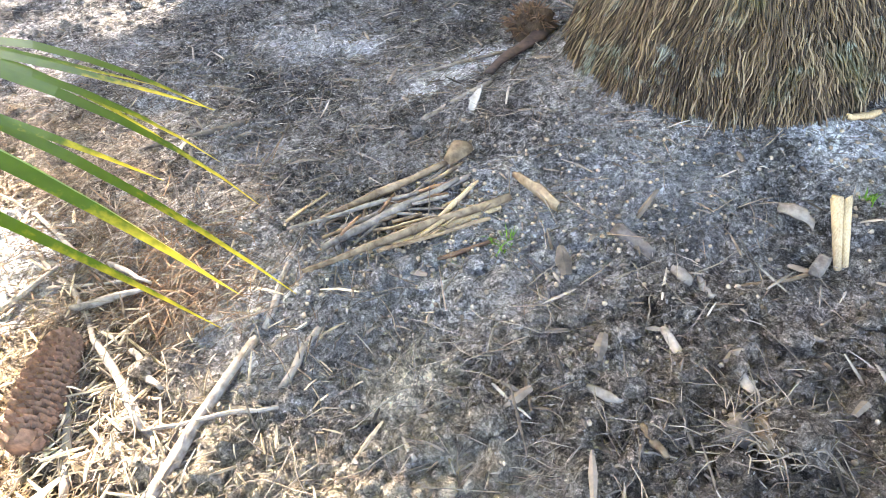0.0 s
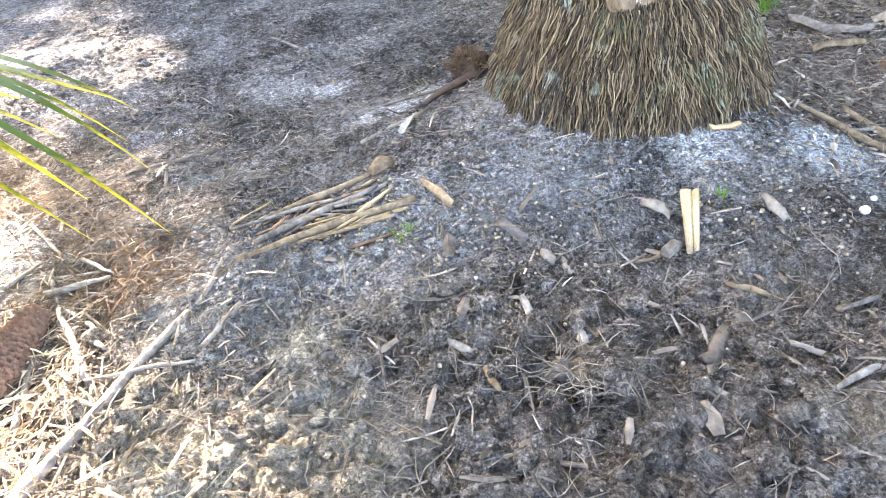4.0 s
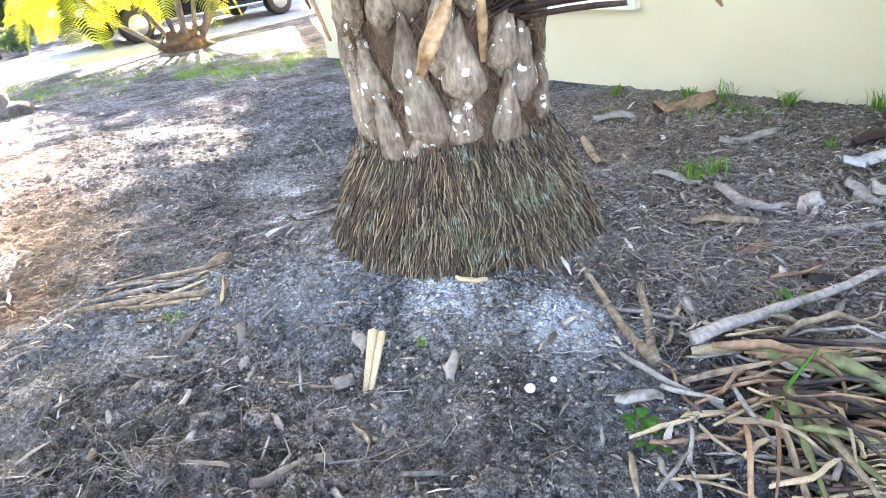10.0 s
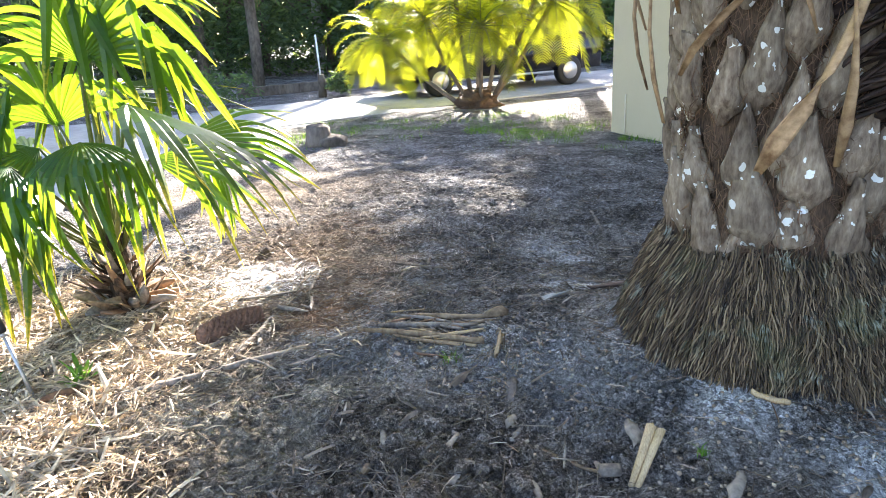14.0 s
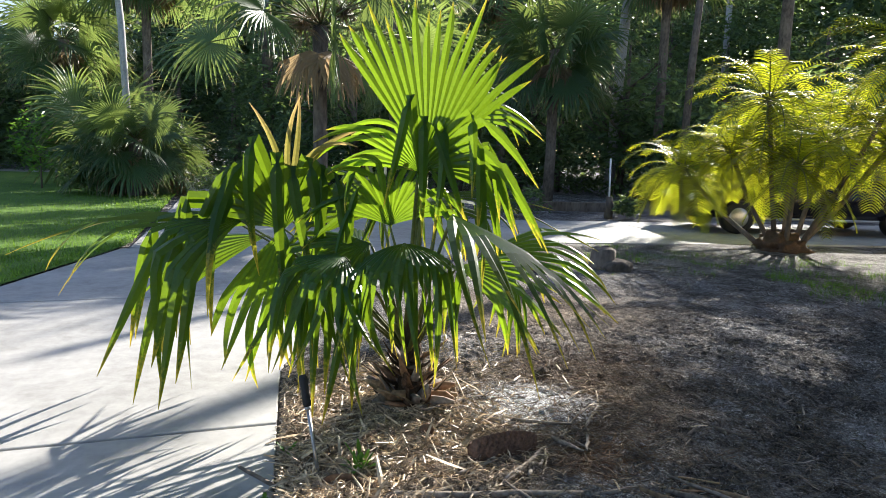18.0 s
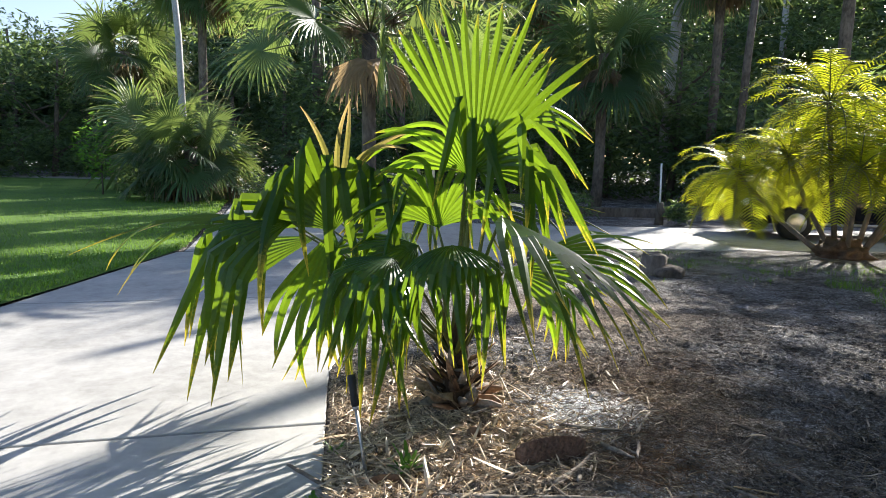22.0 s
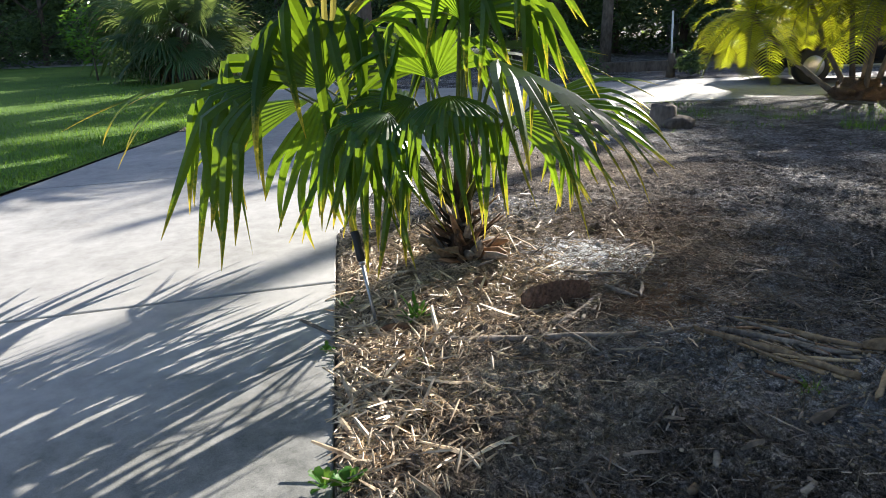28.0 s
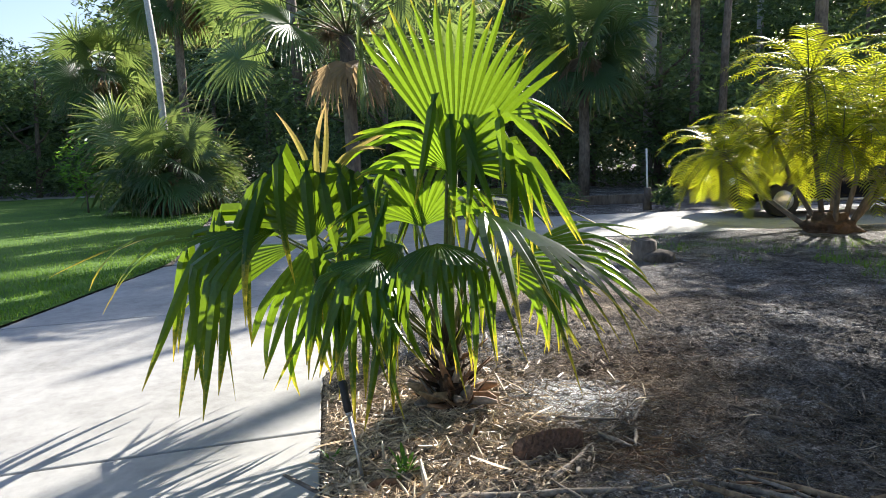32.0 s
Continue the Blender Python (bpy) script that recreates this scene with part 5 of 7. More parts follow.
part("base", tube([p - Vector((0, 0, 0.05)), p + Vector((0, 0, 0.5))], [0.11, 0.08], 8, jag=0.02, rng=rng), M_BARK, post, "dark wooden base")
for yaw, dist, r in ((68.5, 15.5, 0.55), (66.3, 16, 0.45), (58.5, 17, 0.3), (92.5, 20, 0.6), (94, 21, 0.5), (99.6, 19.9, 1.0), (96.6, 20.2, 0.8), (101.2, 21, 0.6)):
    p = seen(yaw, dist)
    s = thing("shrub", p, "low dark green shrub", "shrub", "shrubs")
    part("foliage", leaf_cloud((p.x, p.y, r * 0.6), (r * 1.3, r * 1.3, r * 0.8), int(420 * max(1.0, (r / 0.55) ** 2)), rng, 0.07), M_FOREST, s, smooth=False)
# a small sunlit sapling at the wood's edge
p = seen(104.3, 22)
s = thing("sapling", p, "small sapling with pale green sunlit leaves", "sapling")
part("stem", tube([p, p + Vector((0.05, 0, 1.2))], [0.03, 0.012], 6), M_BARK, s)
part("foliage", leaf_cloud((p.x, p.y, 1.3), (0.7, 0.7, 0.9), 380, rng, 0.08), M_WEED, s, smooth=False)


# ---- the parked car ----
def car(front, back, width=1.82):
    """A dark estate car: front and back are the ground points of its near side's wheels."""
    F_, B_ = Vector(front), Vector(back)
    ax = (F_ - B_).normalized()
    side = Vector((-ax.y, ax.x, 0))
    if side.dot(Vector((-1, 0, 0))) < 0:
        side = -side
    base = (F_ + B_) / 2 + side * width / 2
    wb = (F_ - B_).length
    ob = thing("parked_car", base, "black estate car parked on the concrete drive", "car")

    def at(x, y, z):
        return base + ax * x + side * y + Vector((0, 0, z))

    f, r = wb / 2 + 0.92, -wb / 2 - 0.95
    low = [(f - 0.05, 0.32), (f, 0.52), (f - 0.06, 0.74), (f - 0.35, 0.86), (wb / 2 - 0.3, 0.99), (r + 0.05, 1.02), (r, 0.80), (r + 0.02, 0.36)]
    cab = [(wb / 2 - 0.35, 0.97), (0.25, 1.44), (-0.3, 1.48), (-wb / 2 - 0.3, 1.42), (r + 0.1, 1.0)]

    def loft(prof, ys, inset):
        V, Fc = [], []
        n = len(prof)
        for y, s in zip(ys, inset):
            cx = sum(q[0] for q in prof) / n
            for x, z in prof:
                V.append(at(cx + (x - cx) * s, y, z if z < 1.1 else 1.1 + (z - 1.1) * (0.96 if s < 1 else 1)))
        for i in range(len(ys) - 1):
            for k in range(n):
                a, b = i * n + k, i * n + (k + 1) % n
                Fc.append((a, b, b + n, a + n))
        Fc += [tuple(range(n - 1, -1, -1)), tuple(range((len(ys) - 1) * n, len(ys) * n))]
        return V, Fc

    w = width / 2
    part("body", loft(low, (-w, -w + 0.06, 0, w - 0.06, w), (0.975, 1.0, 1.01, 1.0, 0.975)), M_CARPAINT, ob)
    part("cabin", loft(cab, (-w + 0.16, -w + 0.22, 0, w - 0.22, w - 0.16), (0.96, 1.0, 1.0, 1.0, 0.96)), mg, ob, "dark glazed cabin")
    part("roof_panel", loft([(0.2, 1.45), (-0.3, 1.50), (-wb / 2 - 0.28, 1.44), (-0.3, 1.47)], (-w + 0.22, 0, w - 0.22), (1, 1, 1)), M_CARPAINT, ob)
    for x in (wb / 2, -wb / 2):
        for y, o in ((-w + 0.09, -1), (w - 0.09, 1)):
            c = at(x, y, 0.33)
            wheel = part("wheel", tube([c - side * 0.11, c - side * 0.09, c + side * 0.09, c + side * 0.11], [0.29, 0.33, 0.33, 0.29], 24), M_BLACK, ob, "black tyre")
            part("rim", tube([c + side * o * 0.10, c + side * o * 0.122], [0.215, 0.18], 20), M_RIM, wheel, "alloy rim")
    for y in (-w + 0.28, w - 0.28):
        c = at(f - 0.10, y, 0.70)
        part("headlight", lump((c.x, c.y, c.z), 0.15, rng, 2, 0.0, 0.55), M_WHITE, ob, "pale headlight")
    part("side_trim", loft([(wb / 2 - 0.45, 0.30), (wb / 2 - 0.45, 0.35), (-wb / 2 + 0.45, 0.35), (-wb / 2 + 0.45, 0.30)], (-w - 0.012, -w + 0.02), (1, 1)), M_RIM, ob, "bright sill trim")
    part("door_mirror", box(tuple(at(wb / 2 - 0.65, -w - 0.08, 1.0)), (0.12, 0.16, 0.12), 0, 0.03), M_CARPAINT, ob)
    return ob


car((-8.75, 9.7, PAVE), (-7.95, 12.95, PAVE), 1.95)

# two cut stumps and a post stub on the far soil
for x, y, r, h in ((-5.25, 4.72, 0.17, 0.24), (-5.3, 3.62, 0.20, 0.28)):
    s = thing("stump", on(x, y), "short cut palm stump, brown and weathered", "stump", "stumps")
    b = on(x, y)
    part("body", tube([b - Vector((0, 0, 0.05)), b + Vector((0, 0, 0.05)), b + Vector((0.02, 0, h))], [r * 1.35, r, r * 0.9], 14, jag=0.03, rng=rng), M_BARK, s)
    part("root", lump((b.x + 0.18, b.y + 0.1, b.z + 0.03), 0.22, rng, 2, 0.5, 0.5), M_BARK, s)
# ---- loose things on the soil ----
rng = random.Random(51)


def stick(name, a, b, r0, r1, material, label, group="", n=7, sag=0.0, wob=0.05, flat=0.8, lift=0.0, sides=8):
    """A stick or stalk that lies on the soil between two places of the plan."""
    a, b = on(*a), on(*b)
    P = bend(a, b, n, sag, wob, rng)
    for i, p in enumerate(P):
        t = i / (n - 1)
        r = r0 + (r1 - r0) * t
        p.z = max(p.z, gz(p.x, p.y) + r * flat * 0.6) + lift
    R = [(r0 + (r1 - r0) * i / (n - 1)) * rng.uniform(0.86, 1.14) for i in range(n)]
    return single(name, tube(P, R, sides, flat, jag=r0 * 0.5, rng=rng), material, tuple(a), label, "stick" if "log" not in name else "log", group)


def strip(name, a, b, w, material, label, group="", n=8, lift=0.02, wob=0.06, curl=0.6, twist=1.2, cat="palm stalk"):
    a, b = on(*a), on(*b)
    P = bend(a, b, n, 0.0, wob, rng)
    high = lift * rng.uniform(0.3, 1.1)
    for p in P:
        p.z = gz(p.x, p.y) + high + w * 0.35
    W = [w * (0.45 + 0.75 * math.sin(math.pi * (0.15 + 0.75 * i / (n - 1)))) * rng.uniform(0.85, 1.1) for i in range(n)]
    return single(name, ribbon(P, W, rng, twist, 0.006, curl), material, tuple(a), label, cat, group)


# stalks and bark pieces on the mulch by the fan palm
for a, b, w, mt in (((0.28, 0.61), (0.64, 0.74), 0.030, M_STRAW), ((-0.20, 0.31), (0.17, 0.65), 0.016, M_GREYWOOD), ((-0.19, 0.55), (-0.21, 0.70), 0.040, M_BROWNLEAF), ((0.50, 0.37), (0.40, 0.53), 0.020, M_GREYWOOD), ((-0.47, 1.93), (-0.78, 2.18), 0.018, M_GREYWOOD), ((-0.72, 1.62), (-0.55, 1.90), 0.022, M_GREYWOOD)):
    strip("stalk_piece", a, b, w, mt, "dry piece of palm stalk on straw mulch", "stalk pieces on the mulch", lift=0.012, wob=0.03)
e = on(-0.66, 1.13)
single("dry_husk", tube([e + Vector((0, 0, -0.01)), e + Vector((0.004, 0, 0.012)), e + Vector((0.008, 0.004, 0.04)), e + Vector((0.006, 0.004, 0.062)), e + Vector((0.006, 0.004, 0.068))], [0.02, 0.036, 0.04, 0.022, 0.004], 12, jag=0.004, rng=rng), M_BROWNLEAF, tuple(e), "round brown dry husk on straw mulch", "husk")

# the split stake that stands in the small pit
st = thing("split_stake", on(1.745, 1.80), "pale split palm stalk standing upright in the soil", "stake")
for dx, top, r in ((-0.016, (1.724, 1.93, 0.150), 0.0135), (0.014, (1.752, 1.935, 0.143), 0.012)):
    b = Vector((1.745 + dx * 0.6, 1.80, gz(1.745, 1.80) - 0.05))
    e = Vector(top)
    part("prong", tube([b, b.lerp(e, 0.3), b.lerp(e, 0.65), e], [r * 0.7, r * 0.85, r * 1.05, r * 1.3], 7, 0.9, jag=0.012, rng=rng), M_WOOD, st)
b = on(1.67, 1.80)
single("wood_block", box((b.x, b.y, b.z + 0.02), (0.07, 0.035, 0.03), 50, 0.008), M_GREYWOOD, tuple(b), "small grey block of wood beside the stake", "wood")

# heap of split palm stalks
HEAP = "heap of dry palm stalks"
for a, b, w, mt in (((0.27, 1.79), (0.86, 2.03), 0.034, M_STRAW), ((0.28, 2.02), (0.68, 2.25), 0.022, M_STRAW), ((0.35, 1.97), (0.77, 2.18), 0.024, M_GREYWOOD), ((0.31, 1.88), (0.70, 2.14), 0.022, M_GREYWOOD), ((0.36, 1.83), (0.83, 2.01), 0.022, M_WOOD), ((0.18, 1.98), (0.58, 2.09), 0.016, M_GREYWOOD), ((0.48, 1.84), (0.80, 1.94), 0.015, M_STRAW), ((0.42, 2.0), (0.71, 2.24), 0.02, M_STRAW), ((0.60, 1.90), (0.76, 2.12), 0.014, M_WOOD), ((0.64, 1.82), (0.84, 1.90), 0.012, M_BROWNLEAF), ((0.40, 1.90), (0.66, 2.22), 0.014, M_GREYWOOD), ((0.30, 1.93), (0.52, 2.0), 0.012, M_STRAW)):
    strip("palm_stalk", a, b, w, mt, "dry split palm stalk lying in a heap", HEAP, lift=rng.uniform(0.0, 0.035), wob=0.025)
for i in range(26):
    cx, cy, an = rng.gauss(0.58, 0.16), rng.gauss(2.03, 0.07), rng.gauss(0.45, 0.5)
    L = rng.uniform(0.03, 0.10)
    strip("stalk_splinter", (cx - L * math.cos(an), cy - L * math.sin(an)), (cx + L * math.cos(an), cy + L * math.sin(an)), rng.uniform(0.004, 0.012), rng.choice((M_STRAW, M_GREYWOOD, M_WOOD, M_BROWNLEAF)), "thin dry splinter of palm stalk in a heap", HEAP, 5, lift=rng.uniform(0.0, 0.05), wob=0.02)
strip("curled_leaf_base", (0.87, 2.12), (0.99, 1.97), 0.038, M_STRAW, "curled dry leaf base on grey soil", lift=0.02, cat="leaf base")
e = on(0.69, 2.25)
single("stalk_butt", ribbon([e + Vector((-0.03, -0.03, 0.03)), e + Vector((0, 0, 0.05)), e + Vector((0.02, 0.03, 0.06)), e + Vector((0.04, 0.05, 0.045))], [0.03, 0.06, 0.075, 0.05], rng), M_STRAW, tuple(e), "frayed butt of a dry palm stalk", "palm stalk", HEAP)

# single sticks
STK = "sticks on the soil"
for a, b, r0, r1, m in (((0.195, 1.61), (0.205, 1.89), 0.010, 0.012, M_GREYWOOD), ((-0.04, 0.80), (0.18, 1.58), 0.021, 0.016, M_GREYWOOD), ((0.29, 1.42), (0.35, 1.61), 0.013, 0.010, M_GREYWOOD),
                        ((-0.55, 2.56), (-0.17, 2.71), 0.014, 0.018, M_BARK), ((0.16, 0.60), (0.61, 0.70), 0.012, 0.010, M_STRAW), ((-0.06, 0.37), (0.10, 0.64), 0.007, 0.005, M_GREYWOOD),
                        ((-0.47, 0.21), (-0.23, 0.37), 0.009, 0.012, M_BARK), ((1.42, 1.72), (1.68, 1.80), 0.008, 0.006, M_STRAW),
                        ((1.82, 1.47), (2.0, 1.36), 0.011, 0.008, M_GREYWOOD), ((2.07, 1.18), (2.34, 1.21), 0.008, 0.006, M_STRAW), ((2.55, 2.67), (2.68, 2.36), 0.018, 0.013, M_GREYWOOD),
                        ((2.42, 2.62), (2.56, 2.22), 0.011, 0.02, M_STRAW), ((2.57, 2.58), (2.58, 2.32), 0.012, 0.008, M_STRAW), ((-0.45, 4.36), (-0.10, 4.03), 0.012, 0.012, M_GREYWOOD), ((0.35, 2.95), (0.85, 3.05), 0.01, 0.008, M_GREYWOOD),
                        ((2.99, 3.28), (3.22, 3.39), 0.02, 0.014, M_GREYWOOD), ((1.15, 1.05), (1.5, 1.02), 0.008, 0.005, M_TWIG), ((0.55, 2.55), (0.8, 2.75), 0.012, 0.01, M_GREYWOOD)):
    stick("stick", a, b, r0, r1, m, "bare weathered stick lying on the soil", STK)
# forked stalk that lies against the root skirt, and the long branch beyond it
stick("log", (2.20, 2.61), (2.57, 2.20), 0.009, 0.021, M_STRAW, "pale bent palm stalk with a thick cut end", n=9, wob=0.04, flat=0.75)
stick("long_branch", (2.66, 2.28), (3.20, 2.94), 0.024, 0.013, M_GREYWOOD, "long pale branch with a forked thin end", n=9, wob=0.05, lift=0.06)
stick("branch_end", (3.20, 2.94), (3.33, 3.29), 0.016, 0.008, M_GREYWOOD, "thin curved end of a fallen branch", lift=0.05)
stick("log", (1.68, 1.35), (1.82, 1.52), 0.019, 0.025, M_BARK, "short log covered with grey soil", flat=0.8, wob=0.12)
stick("log", (1.15, 1.90), (1.24, 1.81), 0.022, 0.02, M_CLOD, "short dirty piece of wood")
# forked twig by the cone
stick("forked_twig", (0.0, 1.30), (-0.30, 1.61), 0.012, 0.010, M_GREYWOOD, "forked bleached twig beside the pine cone", STK, wob=0.09)
stick("twig", (-0.30, 1.61), (-0.86, 2.20), 0.010, 0.006, M_GREYWOOD, "bleached thin twig on brown mulch", STK, wob=0.05)
stick("twig", (-0.63, 1.82), (-0.24, 1.85), 0.009, 0.006, M_GREYWOOD, "bleached thin twig on brown mulch", STK, wob=0.05)
for a, b, w in (((-0.33, 1.65), (-0.03, 1.31), 0.02), ((-0.03, 1.31), (0.30, 1.36), 0.012), ((-0.29, 1.44), (-0.15, 1.13), 0.024), ((-0.16, 1.55), (-0.02, 1.42), 0.018), ((-0.42, 1.72), (-0.20, 1.78), 0.02), ((-0.38, 1.9), (-0.2, 1.8), 0.016)):
    strip("leaf_strip", a, b, w, M_GREYWOOD, "bleached dry palm leaf strip on mulch", "bleached leaf strips", lift=0.02, wob=0.06, twist=2.0, cat="leaf strip")
# dark boot and charred plank against the skirt
e = on(0.96, 3.22)
cut = thing("fallen_boot", e, "rusty brown fibrous leaf base against the root skirt", "leaf base")
part("butt", lump((e.x, e.y, e.z + 0.05), 0.09, rng, 3, 0.6, 0.8, 3.5), M_FIBRE, cut)
fz = []
for i in range(420):
    v = Vector((rng.gauss(0, 1), rng.gauss(0, 1), abs(rng.gauss(0, 1)))).normalized()
    q = e + Vector((0, 0, 0.03)) + v * rng.uniform(0.04, 0.085)
    w = (v + Vector((rng.gauss(0, 0.8), rng.gauss(0, 0.8), rng.gauss(0.3, 0.6)))).normalized() * rng.uniform(0.03, 0.08)
    fz.append(tube([q, q + w * 0.5, q + w + Vector((0, 0, -0.01))], [0.003, 0.0025, 0.001], 4, cap=False))
tagged(part("shaggy_fibre", merge(fz), M_BROWNLEAF, cut, "rusty shaggy fibres"), kind="stuff")
stick("charred_plank", (0.79, 2.80), (1.03, 3.2), 0.018, 0.045, M_DARK, "dark charred strip of palm wood", flat=0.3, lift=0.015, wob=0.09)
strip("leaf_chip", (0.73, 2.53), (0.76, 2.68), 0.03, M_BLEACH, "bleached chip of leaf base", lift=0.01, cat="chip")


# a torn root clump, clods and bits on the worked soil
e = on_soil(1.39, 1.27)
knot = thing("root_clump", e, "pale torn clump of fibrous palm roots on turned soil", "root clump")
for dx, dy, r in ((0.0, 0.0, 0.045), (0.06, -0.02, 0.038), (-0.06, 0.01, 0.034), (0.02, 0.045, 0.03)):
    part("root_piece", lump((e.x + dx, e.y + dy, e.z + r * 0.4), r, rng, 3, 0.75, 0.6, 3.5), rng.choice((M_GREYWOOD, M_STRAW, M_ROOTLET)), knot)
wisps = []
for i in range(150):
    a, L = rng.uniform(0, 6.283), rng.uniform(0.03, 0.13)
    q = e + Vector((rng.gauss(0, 0.045), rng.gauss(0, 0.035), 0.015))
    d = Vector((math.cos(a), math.sin(a), rng.uniform(-0.05, 0.9))).normalized() * L
    wisps.append(tube([q, q + d * 0.5 + Vector((0, 0, 0.012)), q + d - Vector((0, 0, 0.3 * L * abs(d.z) / L))], [0.0022, 0.0016, 0.0008], 4, cap=False))
tagged(part("root_fibre", merge(wisps), M_ROOTLET, knot, "thin pale root wisps"), kind="stuff")
for i in range(46):
    x, y = (rng.gauss(1.5, 0.35), rng.gauss(1.38, 0.2)) if i % 3 else (rng.gauss(0.6, 0.2), rng.gauss(1.15, 0.15))
    r = 0.012 * math.exp(rng.gauss(0.3, 0.45))
    b = on_soil(x, y)
    single("soil_clod", lump((x, y, b.z + r * 0.3), r, rng, 3, 0.7, 0.72, 2.6), M_SOIL, tuple(b), "grey crumbling clod of turned soil", "soil", "clods of soil")
for a, b, w, m in (((1.22, 1.57), (1.26, 1.46), 0.022, M_GREYWOOD), ((1.36, 1.46), (1.39, 1.39), 0.028, M_GREYWOOD), ((0.60, 1.28), (0.64, 1.22), 0.012, M_GREYWOOD), ((1.17, 1.22), (1.13, 1.30), 0.02, M_STRAW), ((1.50, 1.62), (1.62, 1.56), 0.02, M_GREYWOOD), ((1.62, 1.30), (1.72, 1.22), 0.026, M_GREYWOOD), ((1.02, 1.40), (1.10, 1.36), 0.022, M_GREYWOOD), ((1.8, 1.66), (1.9, 1.6), 0.02, M_STRAW), ((2.05, 1.52), (2.16, 1.56), 0.024, M_GREYWOOD), ((1.95, 1.25), (2.08, 1.33), 0.02, M_GREYWOOD)):
    strip("wood_splinter", a, b, w, m, "dry splinter of palm wood on turned soil", "splinters on the soil", 6, lift=0.012, wob=0.05, cat="splinter")
stick("twig", (0.98, 1.27), (1.22, 1.22), 0.005, 0.003, M_GREYWOOD, "long thin grey twig on turned soil", STK, wob=0.06)
stick("twig", (1.45, 1.33), (1.56, 1.50), 0.004, 0.002, M_STRAW, "long thin grey twig on turned soil", STK, wob=0.10)
stick("twig", (1.75, 1.42), (2.02, 1.66), 0.005, 0.003, M_GREYWOOD, "long thin grey twig on turned soil", STK, wob=0.08)


# pine cone
def pine_cone(a, b, r):
    a, b = Vector(a), Vector(b)
    ax = (b - a).normalized()
    L = (b - a).length
    s = ax.cross(Vector((0, 0, 1))).normalized()
    u = s.cross(ax)
    ob = thing("pine_cone", (a + b) / 2 - Vector((0, 0, r)), "large brown pine cone lying on the mulch", "pine cone")

    def rad(t):
        return r * (0.35 + 0.65 * math.sin(math.pi * min(1, 0.18 + t * 0.62)) ** 0.8) * (1 - 0.45 * max(0, t - 0.6))

    P = [a + ax * (L * i / 9) for i in range(10)]
    part("core", tube(P, [rad(i / 9) * 0.82 for i in range(10)], 12), M_CONE, ob)
    sc = []
    n = 190
    for i in range(n):
        t = (i + 0.5) / n
        an = i * 2.39996
        d = s * math.cos(an) + u * math.sin(an)
        tang = ax.cross(d)
        R = rad(t)
        c = a + ax * (L * t) + d * (R * 0.78)
        w = 0.020 * (0.6 + 0.6 * R / r)
        tipp = c + d * (R * 0.30 + 0.004) + ax * 0.016
        sc.append(([c - tang * w - ax * 0.008, c + tang * w - ax * 0.008, tipp + tang * w * 0.8, tipp - tang * w * 0.8, c - tang * w * 0.9 + ax * 0.012, c + tang * w * 0.9 + ax * 0.012, tipp + d * 0.005 - ax * 0.002], [(0, 1, 2, 6, 3), (5, 4, 3, 2), (1, 5, 2), (4, 0, 3), (2, 3, 6)]))
    part("scale", merge(sc), M_CONE, ob, "overlapping brown scales", smooth=False)
    ob.children[1]["kind"] = "stuff"
    return ob


pine_cone(on(-0.31, 1.255, 0.045), on(-0.36, 1.58, 0.04), 0.057)

# the handled spike in the mulch
p = on(-0.295, 0.549)
sp = thing("garden_spike", p, "steel spike with a black rubber grip stuck in mulch", "garden tool")
e = Vector((-0.413, 0.486, 0.385))
part("shaft", tube([p - (e - p) * 0.1, p.lerp(e, 0.66)], 0.008, 8), M_STEEL, sp, "grey steel shaft")
part("collar", tube([p.lerp(e, 0.655), p.lerp(e, 0.69)], 0.014, 10), M_STEEL, sp)
part("grip", tube([p.lerp(e, 0.69), p.lerp(e, 0.72), p.lerp(e, 0.85), p.lerp(e, 0.97), e], [0.016, 0.019, 0.017, 0.02, 0.015], 10), M_BLACK, sp, "black rubber grip")

# white puffballs
for x, y, r in ((2.26, 1.935, 0.016), (2.31, 2.0, 0.010), (2.27, 3.31, 0.015), (2.11, 4.57, 0.014)):
    b = on(x, y)
    single("puffball", lump((x, y, b.z + r * 0.75), r, rng, 3, 0.10, 0.9), M_WHITE, tuple(b), "small round white puffball on the soil", "mushroom", "puffballs")


